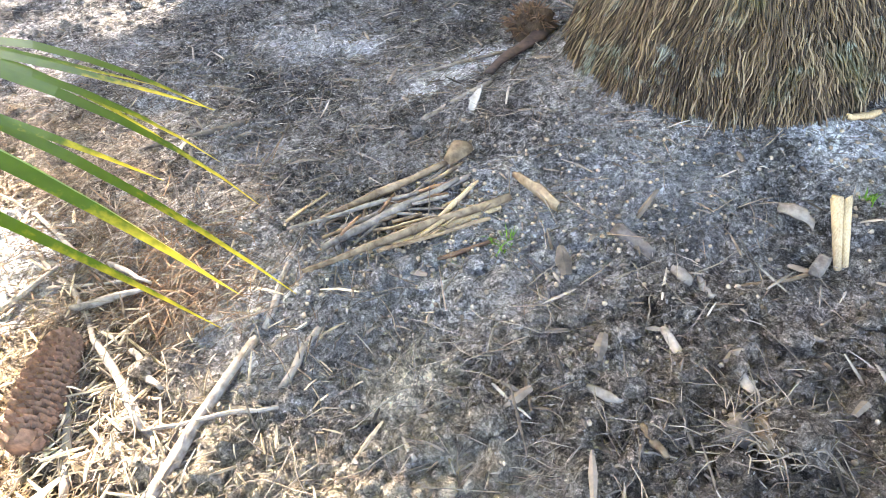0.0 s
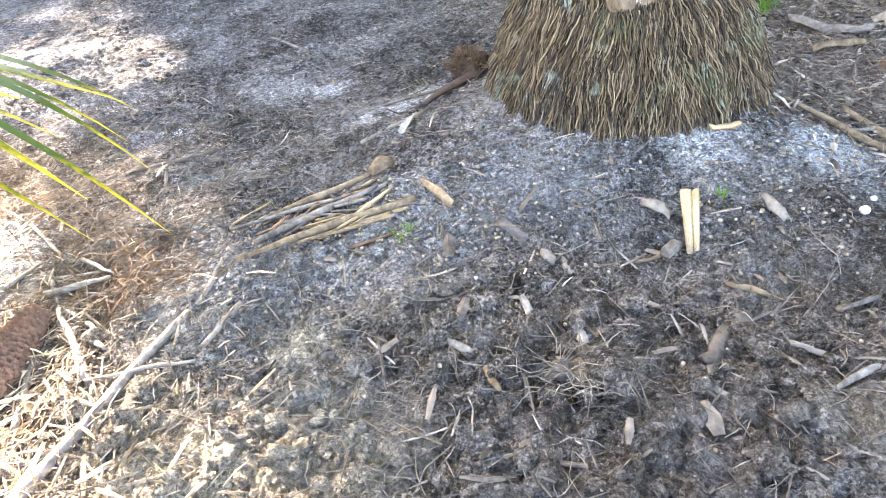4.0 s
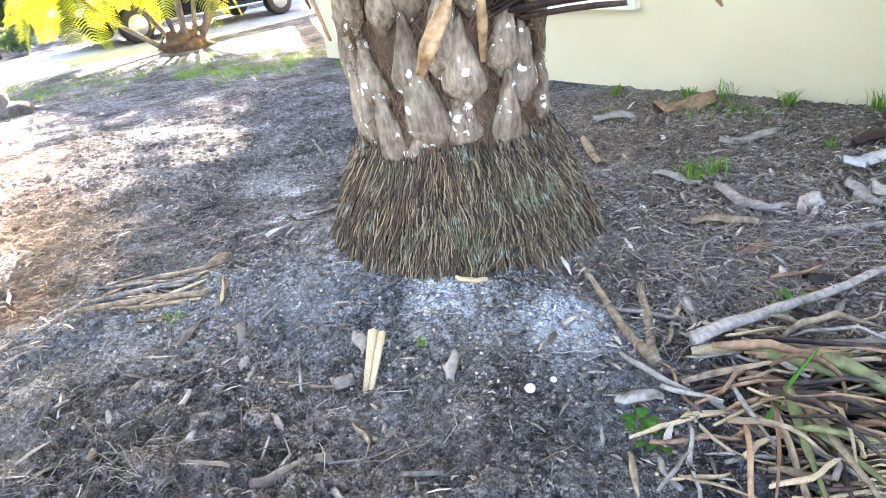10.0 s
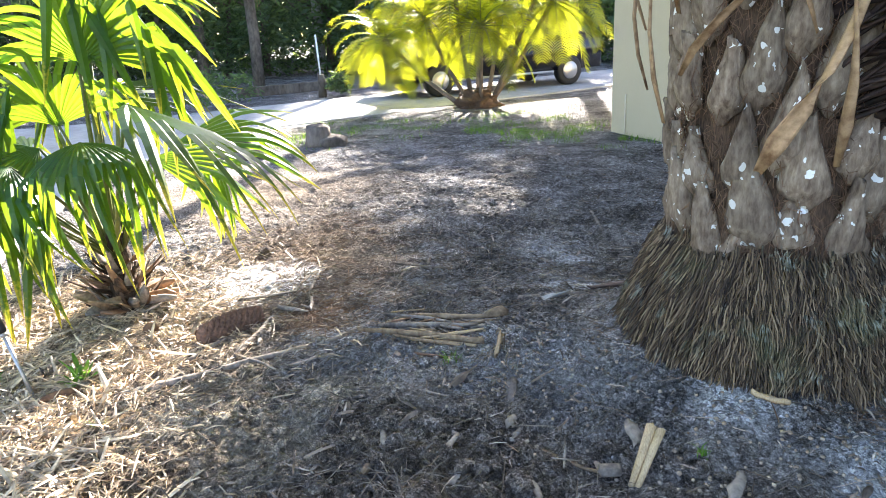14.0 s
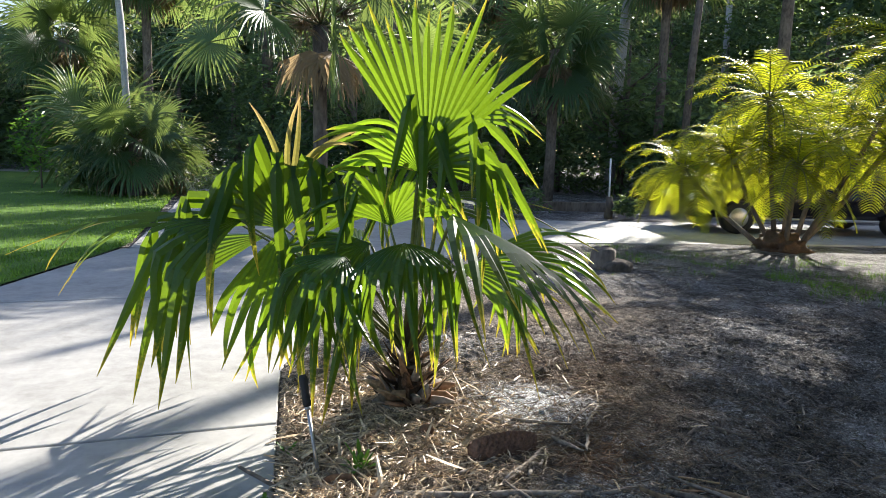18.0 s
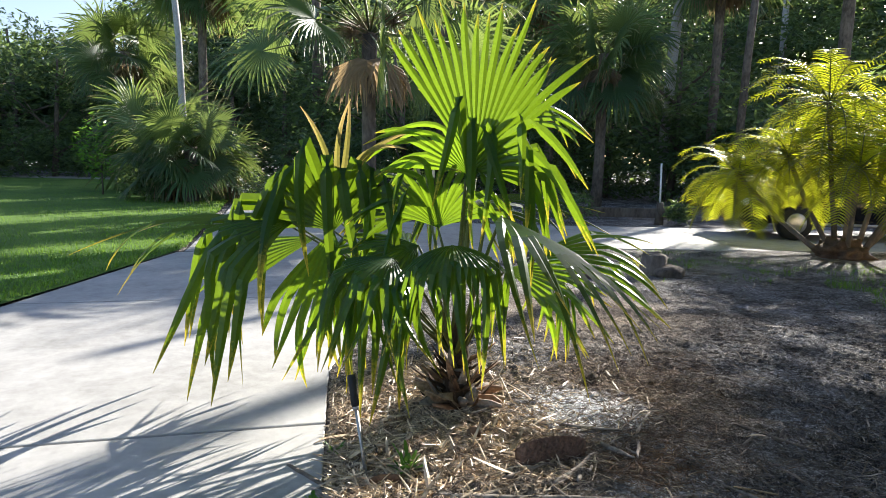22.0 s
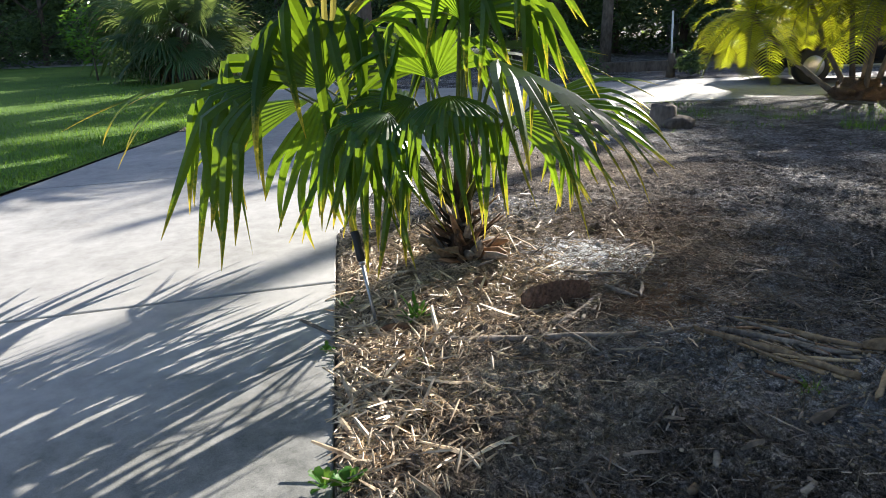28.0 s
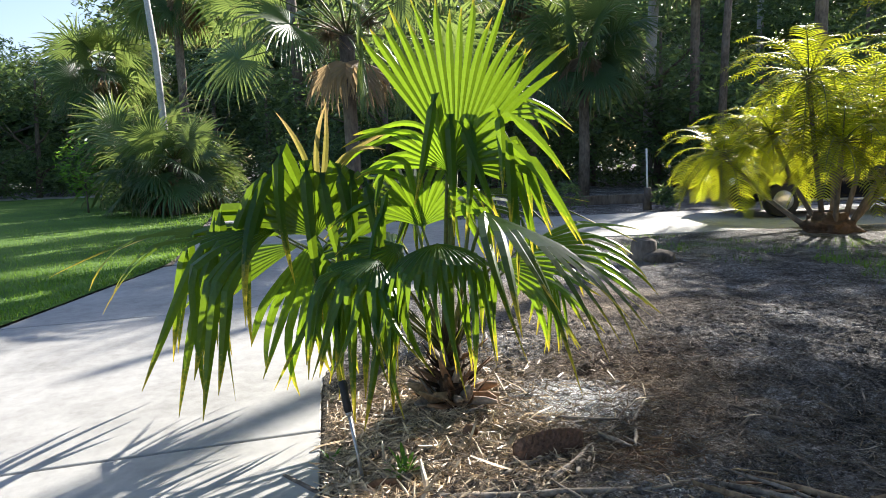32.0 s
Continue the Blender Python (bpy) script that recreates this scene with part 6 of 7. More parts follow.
# boards, plates and boots strewn over the mulch by the house
def plank(name, a, b, w, material, label, lift=0.01, thick=0.008, group=""):
    a, b = on(*a, lift), on(*b, lift)
    d = (b - a).normalized()
    s = d.cross(Vector((0, 0, 1))).normalized() * w / 2
    V, F = [], []
    n = 7
    side, lifts = [rng.gauss(0, 0.22) for _ in range(n)], [0.16 * w * math.sin(i * 0.9 + w * 90) for i in range(n)]
    for layer in (thick, 0.0):
        for i in range(n):
            t = i / (n - 1)
            k = 0.35 + 0.6 * math.sin(math.pi * (0.06 + 0.84 * t))
            for q in (-1, -0.4, 0.4, 1):
                p = a.lerp(b, t) + s * (q * k * rng.uniform(0.75, 1.15) + side[i]) + Vector((0, 0, layer + 0.25 * w * (1 - q * q) + lifts[i] + 0.004 * rng.random()))
                V.append(p + d * rng.uniform(-0.12, 0.12) * w)
    m = n * 4
    for i in range(n - 1):
        for j in range(3):
            c = i * 4 + j
            F += [(c, c + 1, c + 5, c + 4), (m + c, m + c + 4, m + c + 5, m + c + 1)]
        F += [(i * 4, i * 4 + 4, m + i * 4 + 4, m + i * 4), (i * 4 + 7, i * 4 + 3, m + i * 4 + 3, m + i * 4 + 7)]
    for j in range(3):
        F += [(j + 1, j, m + j, m + j + 1), (m - 4 + j, m - 3 + j, 2 * m - 3 + j, 2 * m - 4 + j)]
    return single(name, (V, F), material, tuple(a), label, "leaf base", group)


BITS = "boots by the wall"
plank("pale_plate", (3.05, 3.92), (3.25, 3.99), 0.10, M_BLEACH, "pale flat plate leaning in the mulch", 0.05)
for a, b, w, m in (((3.07, 3.72), (3.20, 3.51), 0.08, M_GREYWOOD), ((3.16, 3.74), (3.38, 3.58), 0.11, M_GREYWOOD), ((2.88, 3.60), (2.98, 3.50), 0.12, M_GREYWOOD), ((2.54, 3.65), (2.83, 3.39), 0.09, M_GREYWOOD), ((1.93, 5.23), (2.27, 5.39), 0.24, M_BROWNLEAF), ((1.60, 4.55), (1.85, 4.08), 0.07, M_STRAW), ((1.55, 5.0), (1.85, 4.98), 0.12, M_GREYWOOD), ((3.35, 4.5), (3.1, 4.3), 0.12, M_DARK), ((2.45, 4.4), (2.75, 4.5), 0.1, M_GREYWOOD), ((2.7, 3.0), (2.85, 3.15), 0.06, M_BROWNLEAF), ((2.95, 2.85), (3.12, 2.95), 0.08, M_DARK), ((2.5, 3.2), (2.75, 3.3), 0.06, M_STRAW), ((2.2, 3.9), (2.45, 3.75), 0.07, M_GREYWOOD), ((1.27, 1.79), (1.32, 1.72), 0.04, M_GREYWOOD), ((1.34, 1.74), (1.37, 1.68), 0.025, M_GREYWOOD), ((1.60, 1.97), (1.69, 1.93), 0.06, M_GREYWOOD), ((1.98, 2.0), (2.02, 1.88), 0.045, M_GREYWOOD), ((1.86, 2.27), (1.97, 2.30), 0.03, M_WOOD), ((2.5, 1.98), (2.62, 2.04), 0.05, M_GREYWOOD)):
    plank("boot_shard", a, b, w, m, "flat weathered piece of leaf base on mulch", rng.uniform(0.0, 0.03), group=BITS)

# ---- heap of cut fronds ----
FR = "heap of cut fronds"
rng = random.Random(61)
# stalks and sheaths that fan out from where the fronds were thrown down: places on the way, width, skin
for way, w, m in (
    (((2.78, 2.31, 0.07), (2.95, 2.25, 0.10), (3.10, 2.22, 0.11), (3.28, 2.28, 0.12), (3.52, 2.42, 0.14)), 0.052, M_CUTGREEN),
    (((2.84, 2.33, 0.09), (3.02, 2.33, 0.12), (3.20, 2.35, 0.13), (3.40, 2.42, 0.15), (3.60, 2.52, 0.16)), 0.046, M_DARK),
    (((3.00, 2.24, 0.12), (3.08, 2.22, 0.13), (3.16, 2.19, 0.11), (3.23, 2.16, 0.08)), 0.085, M_CUTGREEN),
    (((2.89, 2.03, 0.03), (2.92, 2.09, 0.09), (2.96, 2.16, 0.15), (2.99, 2.21, 0.18)), 0.034, M_WEED),
    (((2.93, 2.12, 0.11), (2.96, 2.02, 0.10), (2.99, 1.93, 0.08), (3.03, 1.82, 0.06), (3.07, 1.70, 0.05)), 0.050, M_CUTGREEN),
    (((2.90, 2.08, 0.05), (2.94, 1.97, 0.05), (2.97, 1.88, 0.04), (3.02, 1.72, 0.04)), 0.072, M_STRAW),
    (((2.98, 2.02, 0.09), (3.10, 1.92, 0.09), (3.24, 1.80, 0.08), (3.46, 1.65, 0.06)), 0.046, M_CUTGREEN),
    (((2.82, 2.22, 0.05), (2.98, 2.16, 0.07), (3.14, 2.12, 0.08), (3.34, 2.14, 0.08), (3.56, 2.20, 0.08)), 0.055, M_BROWNLEAF),
    (((2.86, 2.16, 0.04), (3.00, 2.07, 0.06), (3.16, 2.02, 0.06), (3.36, 1.98, 0.06)), 0.060, M_STRAW),
    (((2.84, 2.27, 0.07), (3.02, 2.28, 0.08), (3.22, 2.25, 0.08), (3.48, 2.30, 0.08)), 0.048, M_BROWNLEAF),
    (((2.90, 2.38, 0.05), (3.10, 2.44, 0.08), (3.34, 2.50, 0.09), (3.66, 2.66, 0.10)), 0.040, M_GREYWOOD),
    (((2.66, 2.27, 0.03), (2.78, 2.32, 0.05), (2.88, 2.38, 0.06), (2.98, 2.42, 0.06)), 0.062, M_WOOD),
    (((2.72, 2.10, 0.02), (2.84, 2.02, 0.03), (2.93, 1.94, 0.03)), 0.030, M_GREYWOOD),
    (((2.70, 2.00, 0.02), (2.82, 1.90, 0.03), (2.96, 1.90, 0.03)), 0.018, M_STRAW),
    (((3.05, 1.98, 0.04), (3.16, 1.86, 0.04), (3.20, 1.72, 0.03)), 0.040, M_GREYWOOD),
    (((3.12, 2.00, 0.05), (3.22, 2.06, 0.07), (3.36, 2.06, 0.08), (3.52, 2.0, 0.07)), 0.044, M_GREYWOOD),
    (((3.30, 1.86, 0.05), (3.36, 1.74, 0.06), (3.40, 1.60, 0.05)), 0.070, M_CUTGREEN),
    (((2.88, 2.20, 0.10), (2.96, 2.24, 0.13), (3.05, 2.20, 0.12), (3.07, 2.10, 0.08)), 0.030, M_RUST),
):
    K = [on(x, y, z) for x, y, z in way]
    P = []
    for q in range(len(K) - 1):
        for t in (0.0, 0.34, 0.67):
            p0, p1, p2, p3 = K[max(q - 1, 0)], K[q], K[q + 1], K[min(q + 2, len(K) - 1)]
            P.append(0.5 * ((2 * p1) + (p2 - p0) * t + (2 * p0 - 5 * p1 + 4 * p2 - p3) * t * t + (3 * p1 - p0 - 3 * p2 + p3) * t ** 3))
    P.append(K[-1])
    W = [w * 0.66 * (1.15 - 0.8 * i / (len(P) - 1)) * (0.6 if i == 0 else 1.0) * rng.uniform(0.85, 1.15) for i in range(len(P))]
    single("cut_frond_stalk", ribbon(P, W, rng, 1.1, 0.004, 0.55), m, tuple(K[0]), "green cut palm stalk in a heap" if m in (M_CUTGREEN, M_WEED) else "dry brown cut palm stalk in a heap", "palm stalk", FR)
for i in range(46):
    # thinner stalks thrown the same ways
    c = Vector((rng.gauss(2.98, 0.14), rng.gauss(2.16, 0.13), 0))
    an = rng.choice((0.1, 0.3, -0.15, -0.8, -1.15, 0.45)) + rng.gauss(0, 0.22)
    L, z = rng.uniform(0.22, 0.62), rng.uniform(0.02, 0.10)
    e, bow = Vector((math.cos(an), math.sin(an), 0)) * L, rng.gauss(0, 0.06)
    P = [on(c.x + e.x * t - e.y * bow * 4 * t * (1 - t), c.y + e.y * t + e.x * bow * 4 * t * (1 - t), z + 0.05 * math.sin(3.1 * t) * rng.uniform(0.6, 1.2)) for t in (0, 0.15, 0.3, 0.45, 0.6, 0.75, 0.9, 1.0)]
    if P[-1].y < 1.5:
        continue
    w = rng.uniform(0.010, 0.026)
    single("frond_stalk", ribbon(P, [w * q * rng.uniform(0.85, 1.15) for q in (0.7, 1.2, 1.1, 1.0, 0.85, 0.7, 0.5, 0.25)], rng, 1.6, 0.003, 0.6), rng.choice((M_STRAW, M_GREYWOOD, M_BROWNLEAF, M_BROWNLEAF, M_DARK, M_CUTGREEN, M_DARK)), tuple(P[0]), "thin dry palm stalk in the heap of cut fronds", "palm stalk", FR)
for i in range(230):
    c = Vector((rng.gauss(3.12, 0.24), rng.gauss(2.12, 0.24), 0))
    if c.y < 1.62:
        continue
    an = rng.choice((0.35, 0.5, -0.9, -1.1, 0.2)) + rng.gauss(0, 0.45)
    L = rng.uniform(0.04, 0.16)
    d = Vector((math.cos(an), math.sin(an), 0)) * L
    strip("dry_frond_strip", (c.x - d.x, c.y - d.y), (c.x + d.x, c.y + d.y), rng.uniform(0.005, 0.018), rng.choice((M_STRAW, M_GREYWOOD, M_BROWNLEAF, M_WOOD, M_GREYWOOD, M_DARK)), "dry brown strip of palm frond in a heap", FR, lift=rng.uniform(0.0, 0.08), wob=0.10, twist=2.5, cat="leaf strip")


def dry_feather(a, b, width, n, material):
    a, b = on(*a, 0.08), on(*b, 0.05)
    ob = thing("dry_frond", on(a.x, a.y), "dry straw-coloured feather frond lying on the heap", "palm frond")
    d = (b - a).normalized()
    part("rib", tube([a, a.lerp(b, 0.5) + Vector((0, 0, 0.03)), b], [0.01, 0.008, 0.003], 6), M_BROWNLEAF, ob)
    s = d.cross(Vector((0, 0, 1))).normalized()
    for i in range(n):
        t = 0.05 + 0.92 * i / n
        p = a.lerp(b, t) + Vector((0, 0, 0.03 * math.sin(math.pi * t)))
        for sg in (-1, 1):
            L = width * (0.6 + 0.4 * math.sin(math.pi * t)) * rng.uniform(0.8, 1.1)
            w = (s * sg + d * 0.5).normalized()
            Q = [p, p + w * L * 0.4 + Vector((0, 0, 0.012)), p + w * L * 0.75 + Vector((0, 0, 0.0)), p + w * L - Vector((0, 0, 0.03))]
            part("leaflet", ribbon(Q, [0.005, 0.007, 0.006, 0.002], rng, 0.2, 0.0015, 0.3), material, ob)


dry_feather((3.50, 2.34), (3.22, 1.84), 0.24, 30, M_WOOD)
fh = on(3.62, 2.62, 0.16)
vf, tp = fan_blade(fh, (-0.35, 0.5, 0.35), (-0.4, -0.5, 0.9), 0.42, rng, 150, 16, 0.25, 0.7, 0.9, rows=6)
single("dry_fan_leaf", vf, M_DEADFAN, tuple(on(3.62, 2.62)), "pale dry fan leaf spread over the heap of fronds", "palm leaf", FR, smooth=False, tip=tp)
e = on(3.42, 2.08, 0.1)
single("dark_fibre_clump", lump(tuple(e), 0.075, rng, 3, 0.5, 0.9, 3.0), M_DARK, tuple(on(3.42, 2.08)), "dark brown tangle of palm fibre on the heap", "palm fibre")


# ---- small plants ----
def rosette(at, n, length, width, material, name, label, up=0.5, seed=1):
    r = random.Random(seed)
    b = on(*at)
    ob = thing(name, b, label, "weed", "weeds")
    for i in range(n):
        a = i * 2.4 + r.uniform(-0.3, 0.3)
        d = Vector((math.cos(a), math.sin(a), up * r.uniform(0.5, 1.5))).normalized()
        L = length * r.uniform(0.7, 1.2)
        s = d.cross(Vector((0, 0, 1))).normalized() * width * r.uniform(0.7, 1.2) / 2
        p = b + d * L * 0.35
        V = [b, p + s * 0.3, p - s * 0.3, b + d * L * 0.7 + s - Vector((0, 0, 0.004)), b + d * L * 0.7 - s, b + d * L + s * 0.5 - Vector((0, 0, 0.012)), b + d * L - s * 0.5 - Vector((0, 0, 0.012)), b + d * L * 1.08 - Vector((0, 0, 0.02))]
        part("leaf", (V, [(0, 1, 2), (1, 3, 4, 2), (3, 5, 6, 4), (5, 7, 6)]), material, ob, smooth=True)
    return ob


def tuft(at, n, h, seed, label="small tuft of green grass on the soil"):
    r = random.Random(seed)
    b = on(*at)
    V, F = [], []
    for i in range(n):
        a = r.uniform(0, 6.283)
        o = b + Vector((r.gauss(0, h * 0.25), r.gauss(0, h * 0.25), 0))
        d = Vector((math.cos(a), math.sin(a), 0)) * h * r.uniform(0.2, 0.9)
        s = Vector((-math.sin(a), math.cos(a), 0)) * r.uniform(0.0015, 0.0035)
        hh = h * r.uniform(0.5, 1.1)
        k = len(V)
        V += [o - s, o + s, o + d * 0.4 + Vector((0, 0, hh * 0.7)) - s * 0.8, o + d * 0.4 + Vector((0, 0, hh * 0.7)) + s * 0.8, o + d + Vector((0, 0, hh * 0.95))]
        F += [(k, k + 1, k + 3, k + 2), (k + 2, k + 3, k + 4)]
    return single("grass_tuft", (V, F), M_GRASS, tuple(b), label, "grass", "grass tufts", smooth=False)


for i, (x, y) in enumerate(((2.58, 1.93), (2.63, 1.90), (2.61, 1.97))):
    rosette((x, y), 9, 0.06, 0.035, M_WEED, "clover", "low green clover with round leaves on soil", 0.35, 70 + i)
for i, (x, y, n, L, w) in enumerate(((-0.30, 0.71, 16, 0.09, 0.02), (-0.31, 0.74, 14, 0.13, 0.018), (0.80, 0.26, 14, 0.07, 0.03), (0.81, 0.33, 16, 0.08, 0.03), (-0.1, 0.31, 12, 0.06, 0.02), (2.92, 2.66, 10, 0.09, 0.02), (-0.55, 0.42, 9, 0.08, 0.012))):
    rosette((x, y), n, L, w, M_WEED, "weed", "small bright green weed in the mulch", 1.3, 80 + i)
for i, (x, y, n, h) in enumerate(((0.84, 1.86, 26, 0.06), (2.41, 3.84, 60, 0.12), (2.5, 3.92, 40, 0.10), (1.85, 2.0, 18, 0.04), (0.16, 0.68, 16, 0.05), (2.75, 5.4, 60, 0.12), (3.25, 5.2, 60, 0.14), (2.1, 5.6, 50, 0.1), (1.5, 5.75, 50, 0.1), (2.35, 5.55, 40, 0.16), (-0.4, 6.3, 40, 0.05), (-1.3, 6.7, 40, 0.05), (3.0, 4.3, 20, 0.08))):
    tuft((x, y), n, h, 90 + i)
GV2, GF2 = [], []
r = random.Random(7)
while len(GF2) < 3000:
    cx, cy, s = r.choice(((-3.4, 7.3, 0.6), (-6.2, 5.8, 0.8), (-5.2, 6.6, 0.8), (-2.2, 7.1, 0.4), (-3.9, 6.6, 0.5), (-6.4, 4.6, 0.6), (-4.6, 8.2, 0.7), (2.6, 5.4, 0.35)))
    x, y = r.gauss(cx, s), r.gauss(cy, s * 0.6)
    if x < strip_edge(y) + 0.05 or (Vector((x, y, 0)) - HC).dot(HN) > -0.03 and (Vector((x, y, 0)) - HC).dot(HD) > -0.05 or noise.noise((x * 1.4, y * 1.4, 8)) < 0.0:
        continue
    b = on(x, y)
    a, h = r.uniform(0, 6.283), r.uniform(0.03, 0.08)
    d, sv = Vector((math.cos(a), math.sin(a), 0)) * h * 0.6, Vector((-math.sin(a), math.cos(a), 0)) * 0.004
    k = len(GV2)
    GV2 += [b - sv, b + sv, b + d + Vector((0, 0, h))]
    GF2.append((k, k + 1, k + 2))
single("thin_grass", (GV2, GF2), M_GRASS, (0, 0, 0), "thin patchy grass on the far soil", "grass", kind="stuff", smooth=False)


# ---- litter that nobody could count ----
def shard(p, d, L, w, th, r):
    """A small bent splinter."""
    s = d.cross(Vector((0, 0, 1))).normalized() * w / 2
    n = s.cross(d).normalized()
    if n.z < 0:
        n = -n
    a, b, m = p - d * L / 2, p + d * L / 2, p + n * (th + L * 0.06 * r.uniform(-1, 1))
    return [a - s * 0.6, a + s * 0.6, m - s, m + s, b - s * 0.4, b + s * 0.4, a + n * th, m + n * th * 1.5, b + n * th], [(0, 6, 7, 2), (6, 1, 3, 7), (2, 7, 8, 4), (7, 3, 5, 8), (0, 1, 6), (4, 8, 5)]


def outside(x, y):
    """True where litter may lie: off the drive, off the house, off the trunk."""
    if (Vector((x, y, 0)) - HC).dot(HN) > -0.02 and (Vector((x, y, 0)) - HC).dot(HD) > -0.05:
        return False
    if y < drive_edge(max(x, -7.4)) + 0.015 or x < strip_edge(y) + 0.03:
        return False
    return (x - DP.x) ** 2 + (y - DP.y) ** 2 > 0.34


def strew(name, label, cat, n, places, size, ratio, material, seed, tilt=0.25, th=0.003, clump=None):
    r = random.Random(seed)
    V, F, k = [], [], 0
    tot = sum(q[4] for q in places)
    while k < n:
        t = r.uniform(0, tot)
        for q in places:
            t -= q[4]
            if t <= 0:
                break
        x, y = r.gauss(q[0], q[2]), r.gauss(q[1], q[3])
        if not outside(x, y) or clump and noise.noise((x * clump, y * clump, seed)) < -0.05:
            continue
        a = r.uniform(0, 6.283)
        L = min(size * math.exp(r.gauss(-0.15, 0.68)), 4 * size)
        d = Vector((math.cos(a), math.sin(a), r.gauss(0, tilt))).normalized()
        v, f = shard(on_soil(x, y, 0.004 + 0.25 * L * abs(d.z) + r.uniform(0, 0.008)), d, L, L * ratio * r.uniform(0.5, 1.6), th, r)
        o = len(V)
        V += v
        F += [tuple(i + o for i in g) for g in f]
        k += 1
    return single(name, (V, F), material, (0, 0, 0), label, cat, kind="stuff", smooth=False)


WIDE = (1.2, 2.2, 1.2, 1.0, 1.0)
strew("wood_chips", "grey-brown wood chips and bark bits strewn on soil", "wood chips", 13000, ((3.0, 3.6, 0.6, 0.8, 3.0), (2.2, 4.8, 1.0, 0.5, 2.0), (3.0, 2.3, 0.4, 0.4, 1.2), (1.5, 1.2, 0.8, 0.35, 0.3), (1.2, 2.2, 1.2, 1.0, 0.5), (0.0, 5.6, 1.4, 0.5, 0.6)), 0.017, 0.24, M_CHIP, 1)
strew("straw_mulch", "straw-coloured dry mulch round the fan palm", "mulch", 16000, ((-0.8, 0.9, 0.45, 0.35, 3.0), (0.05, 0.5, 0.5, 0.18, 2.2), (-0.5, 1.15, 0.4, 0.3, 1.5), (0.7, 0.4, 0.3, 0.1, 0.6), (-1.6, 1.8, 0.6, 0.6, 0.7)), 0.027, 0.10, M_STRAWCHIP, 2, 0.42, 0.002)
strew("mulch_strips", "long flat strips of pale shredded palm mulch", "mulch", 3600, ((-0.8, 0.9, 0.4, 0.35, 3.0), (-0.1, 0.55, 0.4, 0.2, 2.6), (0.45, 0.50, 0.3, 0.16, 1.3), (-1.6, 1.5, 0.5, 0.4, 0.9), (-1.5, 1.0, 0.4, 0.3, 0.8)), 0.056, 0.078, M_STRAWCHIP, 42, 0.36, 0.0025)
strew("pine_needles", "brown pine needles and fine fibres on soil", "needles", 14000, ((-1.5, 2.4, 0.35, 0.3, 1.6), (-0.3, 2.0, 0.5, 0.5, 2.0), (1.4, 1.3, 0.8, 0.4, 2.0), (-1.3, 3.0, 0.9, 0.6, 1.4), (2.7, 3.2, 0.6, 0.8, 1.4), (-0.2, 1.7, 0.25, 0.2, 1.2), (2.3, 2.65, 0.3, 0.12, 0.5), (0.9, 2.5, 0.6, 0.4, 0.8)), 0.042, 0.03, M_TWIG, 3, 0.35, 0.0008)
strew("far_litter", "scattered dry leaf bits on the far soil", "leaf litter", 6000, ((-2.5, 4.5, 1.6, 1.2, 2.0), (-4.8, 5.5, 1.3, 1.3, 1.6), (-3.0, 6.6, 1.0, 0.6, 0.8), (-0.3, 3.6, 0.9, 0.8, 1.0)), 0.028, 0.14, M_CHIP, 4, 0.25, 0.002)
strew("dry_leaf_bits", "larger dry leaf bits and splinters on soil", "leaf litter", 260, (WIDE, (1.3, 1.1, 0.7, 0.3, 0.4), (2.8, 3.4, 0.7, 0.9, 1.8), (-0.5, 0.8, 0.6, 0.4, 0.9)), 0.05, 0.14, M_CHIP, 5, 0.3, 0.003)


strew("bark_flakes", "brown bark flakes and split leaf bases in the mulch", "bark mulch", 2600, ((2.9, 3.5, 0.5, 0.6, 3.0), (2.4, 4.5, 0.8, 0.5, 1.6), (3.2, 2.6, 0.4, 0.4, 1.0), (1.5, 1.2, 0.7, 0.3, 0.25)), 0.024, 0.32, M_CHIP, 9, 0.4, 0.004)
strew("rusty_needles", "mats of rusty brown fine fibre on the soil", "needles", 5000, ((-0.15, 1.72, 0.16, 0.09, 2.6), (-0.42, 1.95, 0.2, 0.12, 1.6), (-0.15, 1.95, 0.12, 0.1, 1.0), (-1.3, 2.7, 0.45, 0.25, 2.2), (-0.9, 2.2, 0.3, 0.15, 1.2), (2.1, 2.52, 0.2, 0.07, 1.0), (1.5, 2.3, 0.2, 0.05, 0.4), (-2.6, 3.6, 0.5, 0.3, 0.8)), 0.04, 0.03, M_RUST, 19, 0.12, 0.0008)


strew("pale_chips", "pale dry chips and splinters in the mulch by the house", "wood chips", 4500, ((2.9, 3.6, 0.5, 0.7, 3.0), (2.1, 4.9, 0.9, 0.4, 1.4), (3.2, 2.7, 0.4, 0.5, 1.2), (2.5, 2.7, 0.3, 0.3, 0.6)), 0.020, 0.22, M_PALECHIP, 29, 0.35, 0.003)
strew("dry_splinters", "thin dry splinters and rootlets on the open soil", "splinters", 3600, ((-1.5, 4.2, 1.2, 0.9, 2.0), (0.0, 3.5, 0.8, 0.6, 1.5), (0.6, 2.6, 0.6, 0.4, 1.0), (1.5, 1.4, 0.7, 0.4, 0.8)), 0.030, 0.06, M_PALECHIP, 30, 0.25, 0.0012)


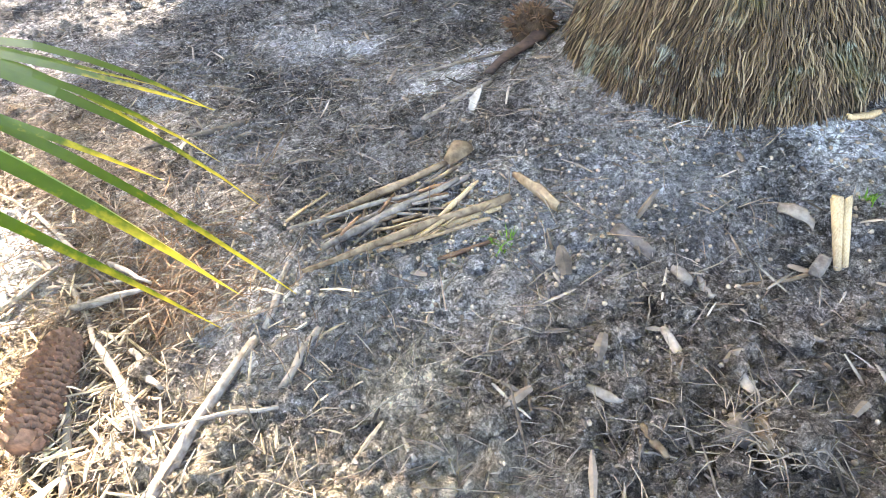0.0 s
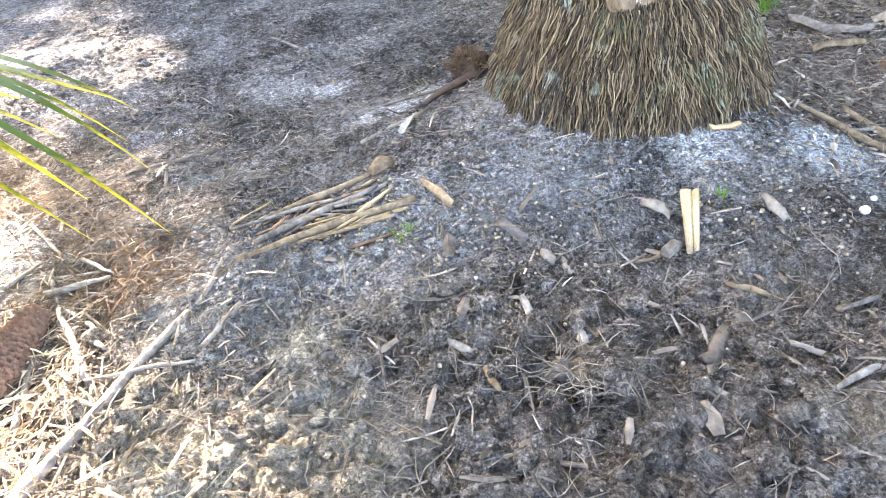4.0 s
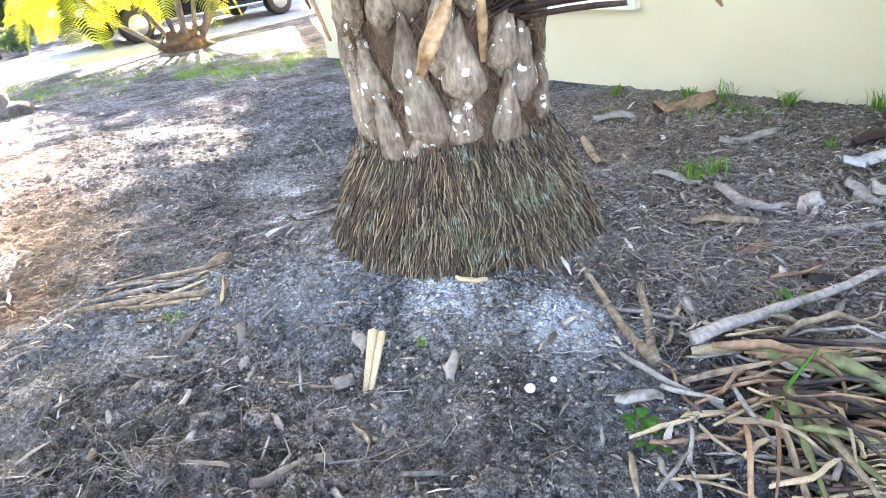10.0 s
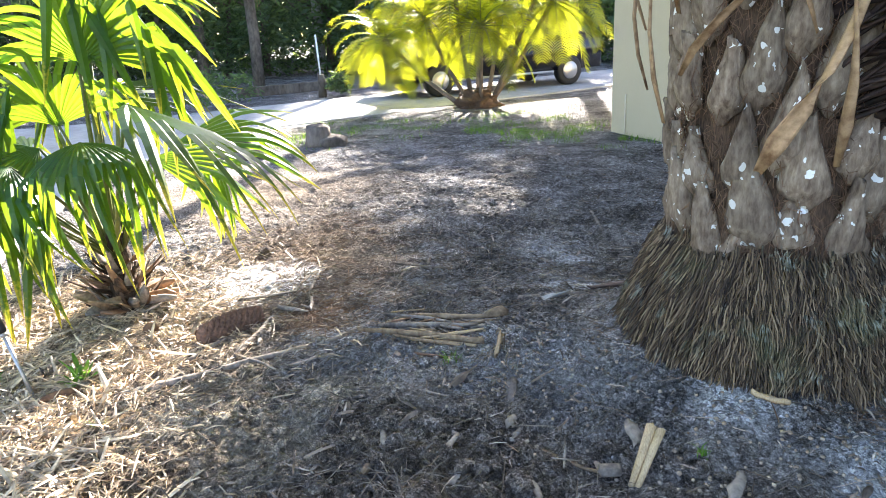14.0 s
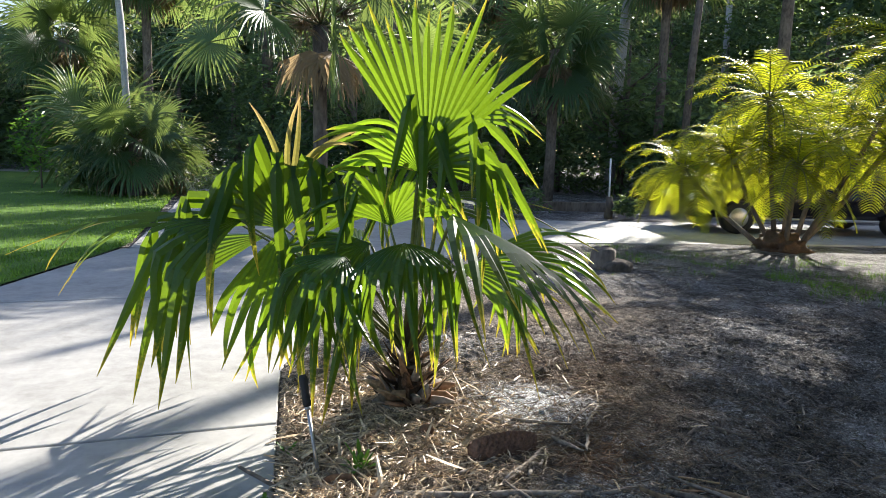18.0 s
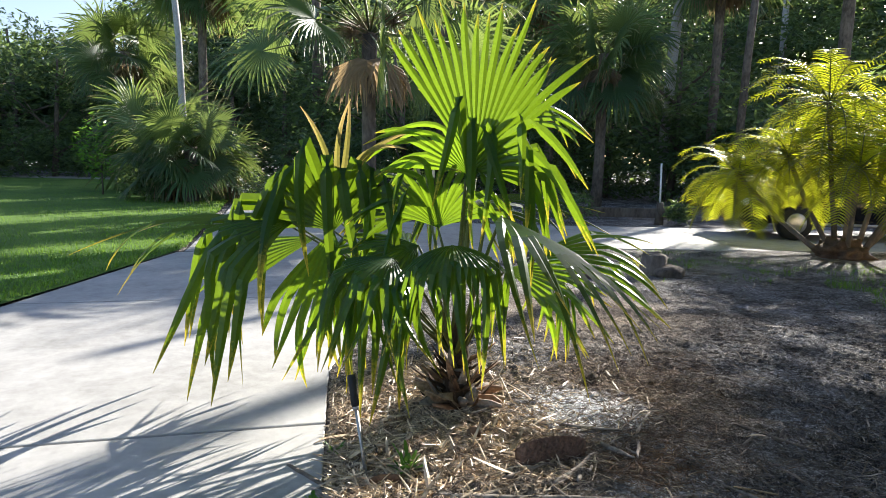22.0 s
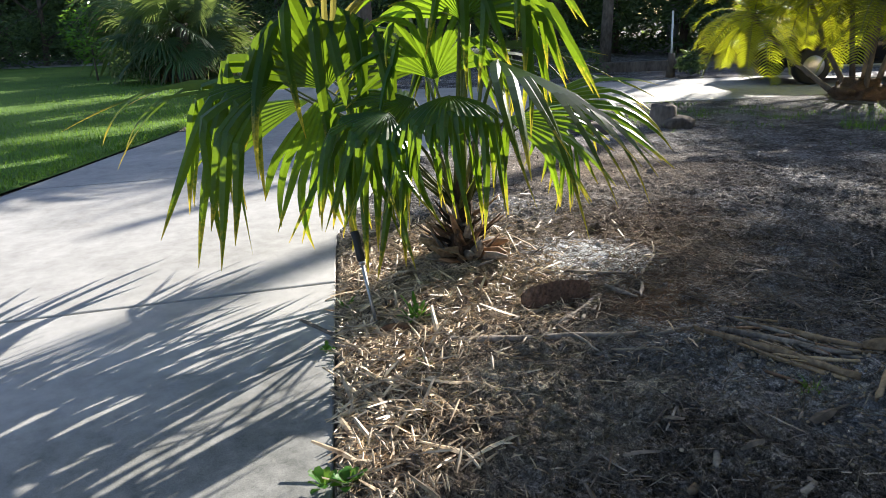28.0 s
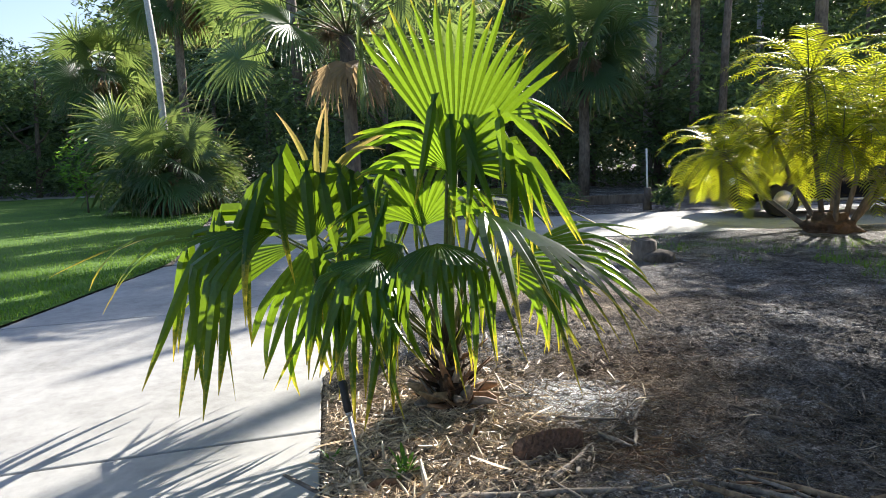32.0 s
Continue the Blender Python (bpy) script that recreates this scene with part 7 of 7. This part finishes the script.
def pebbles(name, label, cat, n, places, size, material, seed, flat=0.75, sub=1, clump=None, sink=0.3):
    r = random.Random(seed)
    bm = bmesh.new()
    bmesh.ops.create_icosphere(bm, subdivisions=sub, radius=1.0)
    bm.verts.index_update()
    base, faces = [v.co.copy() for v in bm.verts], [tuple(v.index for v in f.verts) for f in bm.faces]
    bm.free()
    V, F, k = [], [], 0
    tot = sum(q[4] for q in places)
    while k < n:
        t = r.uniform(0, tot)
        for q in places:
            t -= q[4]
            if t <= 0:
                break
        x, y = r.gauss(q[0], q[2]), r.gauss(q[1], q[3])
        if not outside(x, y) or clump and noise.noise((x * clump, y * clump, seed)) < 0.02:
            continue
        s = size * math.exp(r.gauss(0, 0.45 if cat == "soil" else 0.12))
        c = on_soil(x, y, s * flat * (1 - 2 * sink) * 0.8)
        o = len(V)
        w = Vector((r.uniform(0.75, 1.25), r.uniform(0.75, 1.25), flat))
        j = 0.28 if cat == "soil" else 0.05
        V += [c + Vector((v.x * w.x, v.y * w.y, v.z * w.z)) * (s * (1 + r.uniform(-j, j))) for v in base]
        F += [tuple(i + o for i in g) for g in faces]
        k += 1
    return single(name, (V, F), material, (0, 0, 0), label, cat, kind="stuff", smooth=cat != "soil")


pebbles("soil_clods", "dark crumbly clods of turned soil", "soil", 26000, ((1.3, 1.15, 0.8, 0.35, 2.6), (1.9, 1.9, 0.6, 0.4, 2.0), (0.6, 2.2, 0.6, 0.4, 0.4), (1.5, 1.75, 0.5, 0.3, 1.2), (0.4, 2.9, 0.9, 0.7, 1.4), (-0.9, 4.0, 0.9, 0.9, 1.0), WIDE), 0.0048, M_SOIL, 6, 0.75, 1, 2.2, 0.3)
pebbles("soil_lumps", "coarse crumbling lumps of turned soil", "soil", 900, ((1.5, 1.2, 0.6, 0.3, 2.2), (2.1, 1.5, 0.5, 0.3, 1.2), (0.9, 1.6, 0.4, 0.3, 0.6), (-0.6, 3.4, 0.8, 0.7, 0.8)), 0.014, M_SOIL, 16, 0.7, 2, 2.6, 0.3)
pebbles("palm_seeds", "round tan palm seeds scattered on the soil", "seeds", 2600, ((3.15, 3.5, 0.5, 0.65, 3.2), (0.55, 1.95, 0.22, 0.16, 0.55), (0.95, 2.0, 0.2, 0.2, 0.4), (2.2, 2.1, 0.4, 0.3, 0.5), (2.6, 2.9, 0.4, 0.4, 0.8), (1.3, 1.8, 0.6, 0.5, 0.4)), 0.0068, M_SEED, 7, 0.9, 1, None, 0.15)
TW, r = [], random.Random(8)
while len(TW) < 1900:
    q = r.choice(((2.8, 3.3, 0.55, 0.7), (2.75, 3.0, 0.35, 0.3), (2.75, 3.0, 0.3, 0.3), (2.75, 3.05, 0.3, 0.3), (2.85, 3.2, 0.4, 0.4), (3.0, 2.9, 0.3, 0.3), (2.9, 3.4, 0.4, 0.5), (2.6, 2.9, 0.5, 0.4), (3.0, 2.6, 0.4, 0.4), (1.3, 1.3, 0.8, 0.4), (1.4, 1.1, 0.6, 0.25), (0.9, 1.5, 0.6, 0.4), (-0.3, 1.6, 0.4, 0.4), (-0.4, 1.9, 0.5, 0.4), (-0.3, 0.8, 0.6, 0.35), (0.2, 2.8, 0.8, 0.6)))
    x, y = r.gauss(q[0], q[2]), r.gauss(q[1], q[3])
    a, L = r.uniform(0, 6.283), r.uniform(0.05, 0.22)
    x2, y2 = x + L * math.cos(a), y + L * math.sin(a)
    if not outside(x, y) or not outside(x2, y2):
        continue
    P = bend(on(x, y, 0.01), on(x2, y2, 0.012 + r.random() * 0.02), 5, r.uniform(0, 0.03), 0.18, r)
    w = r.uniform(0.0007, 0.0020)
    TW.append(tube(P, [w, w, w, w * 0.8, w * 0.5], 4, cap=False))
single("fine_twigs", merge(TW), M_ROOTLET, (0, 0, 0), "thin curved grey twigs and rootlets on soil", "twigs", kind="stuff")
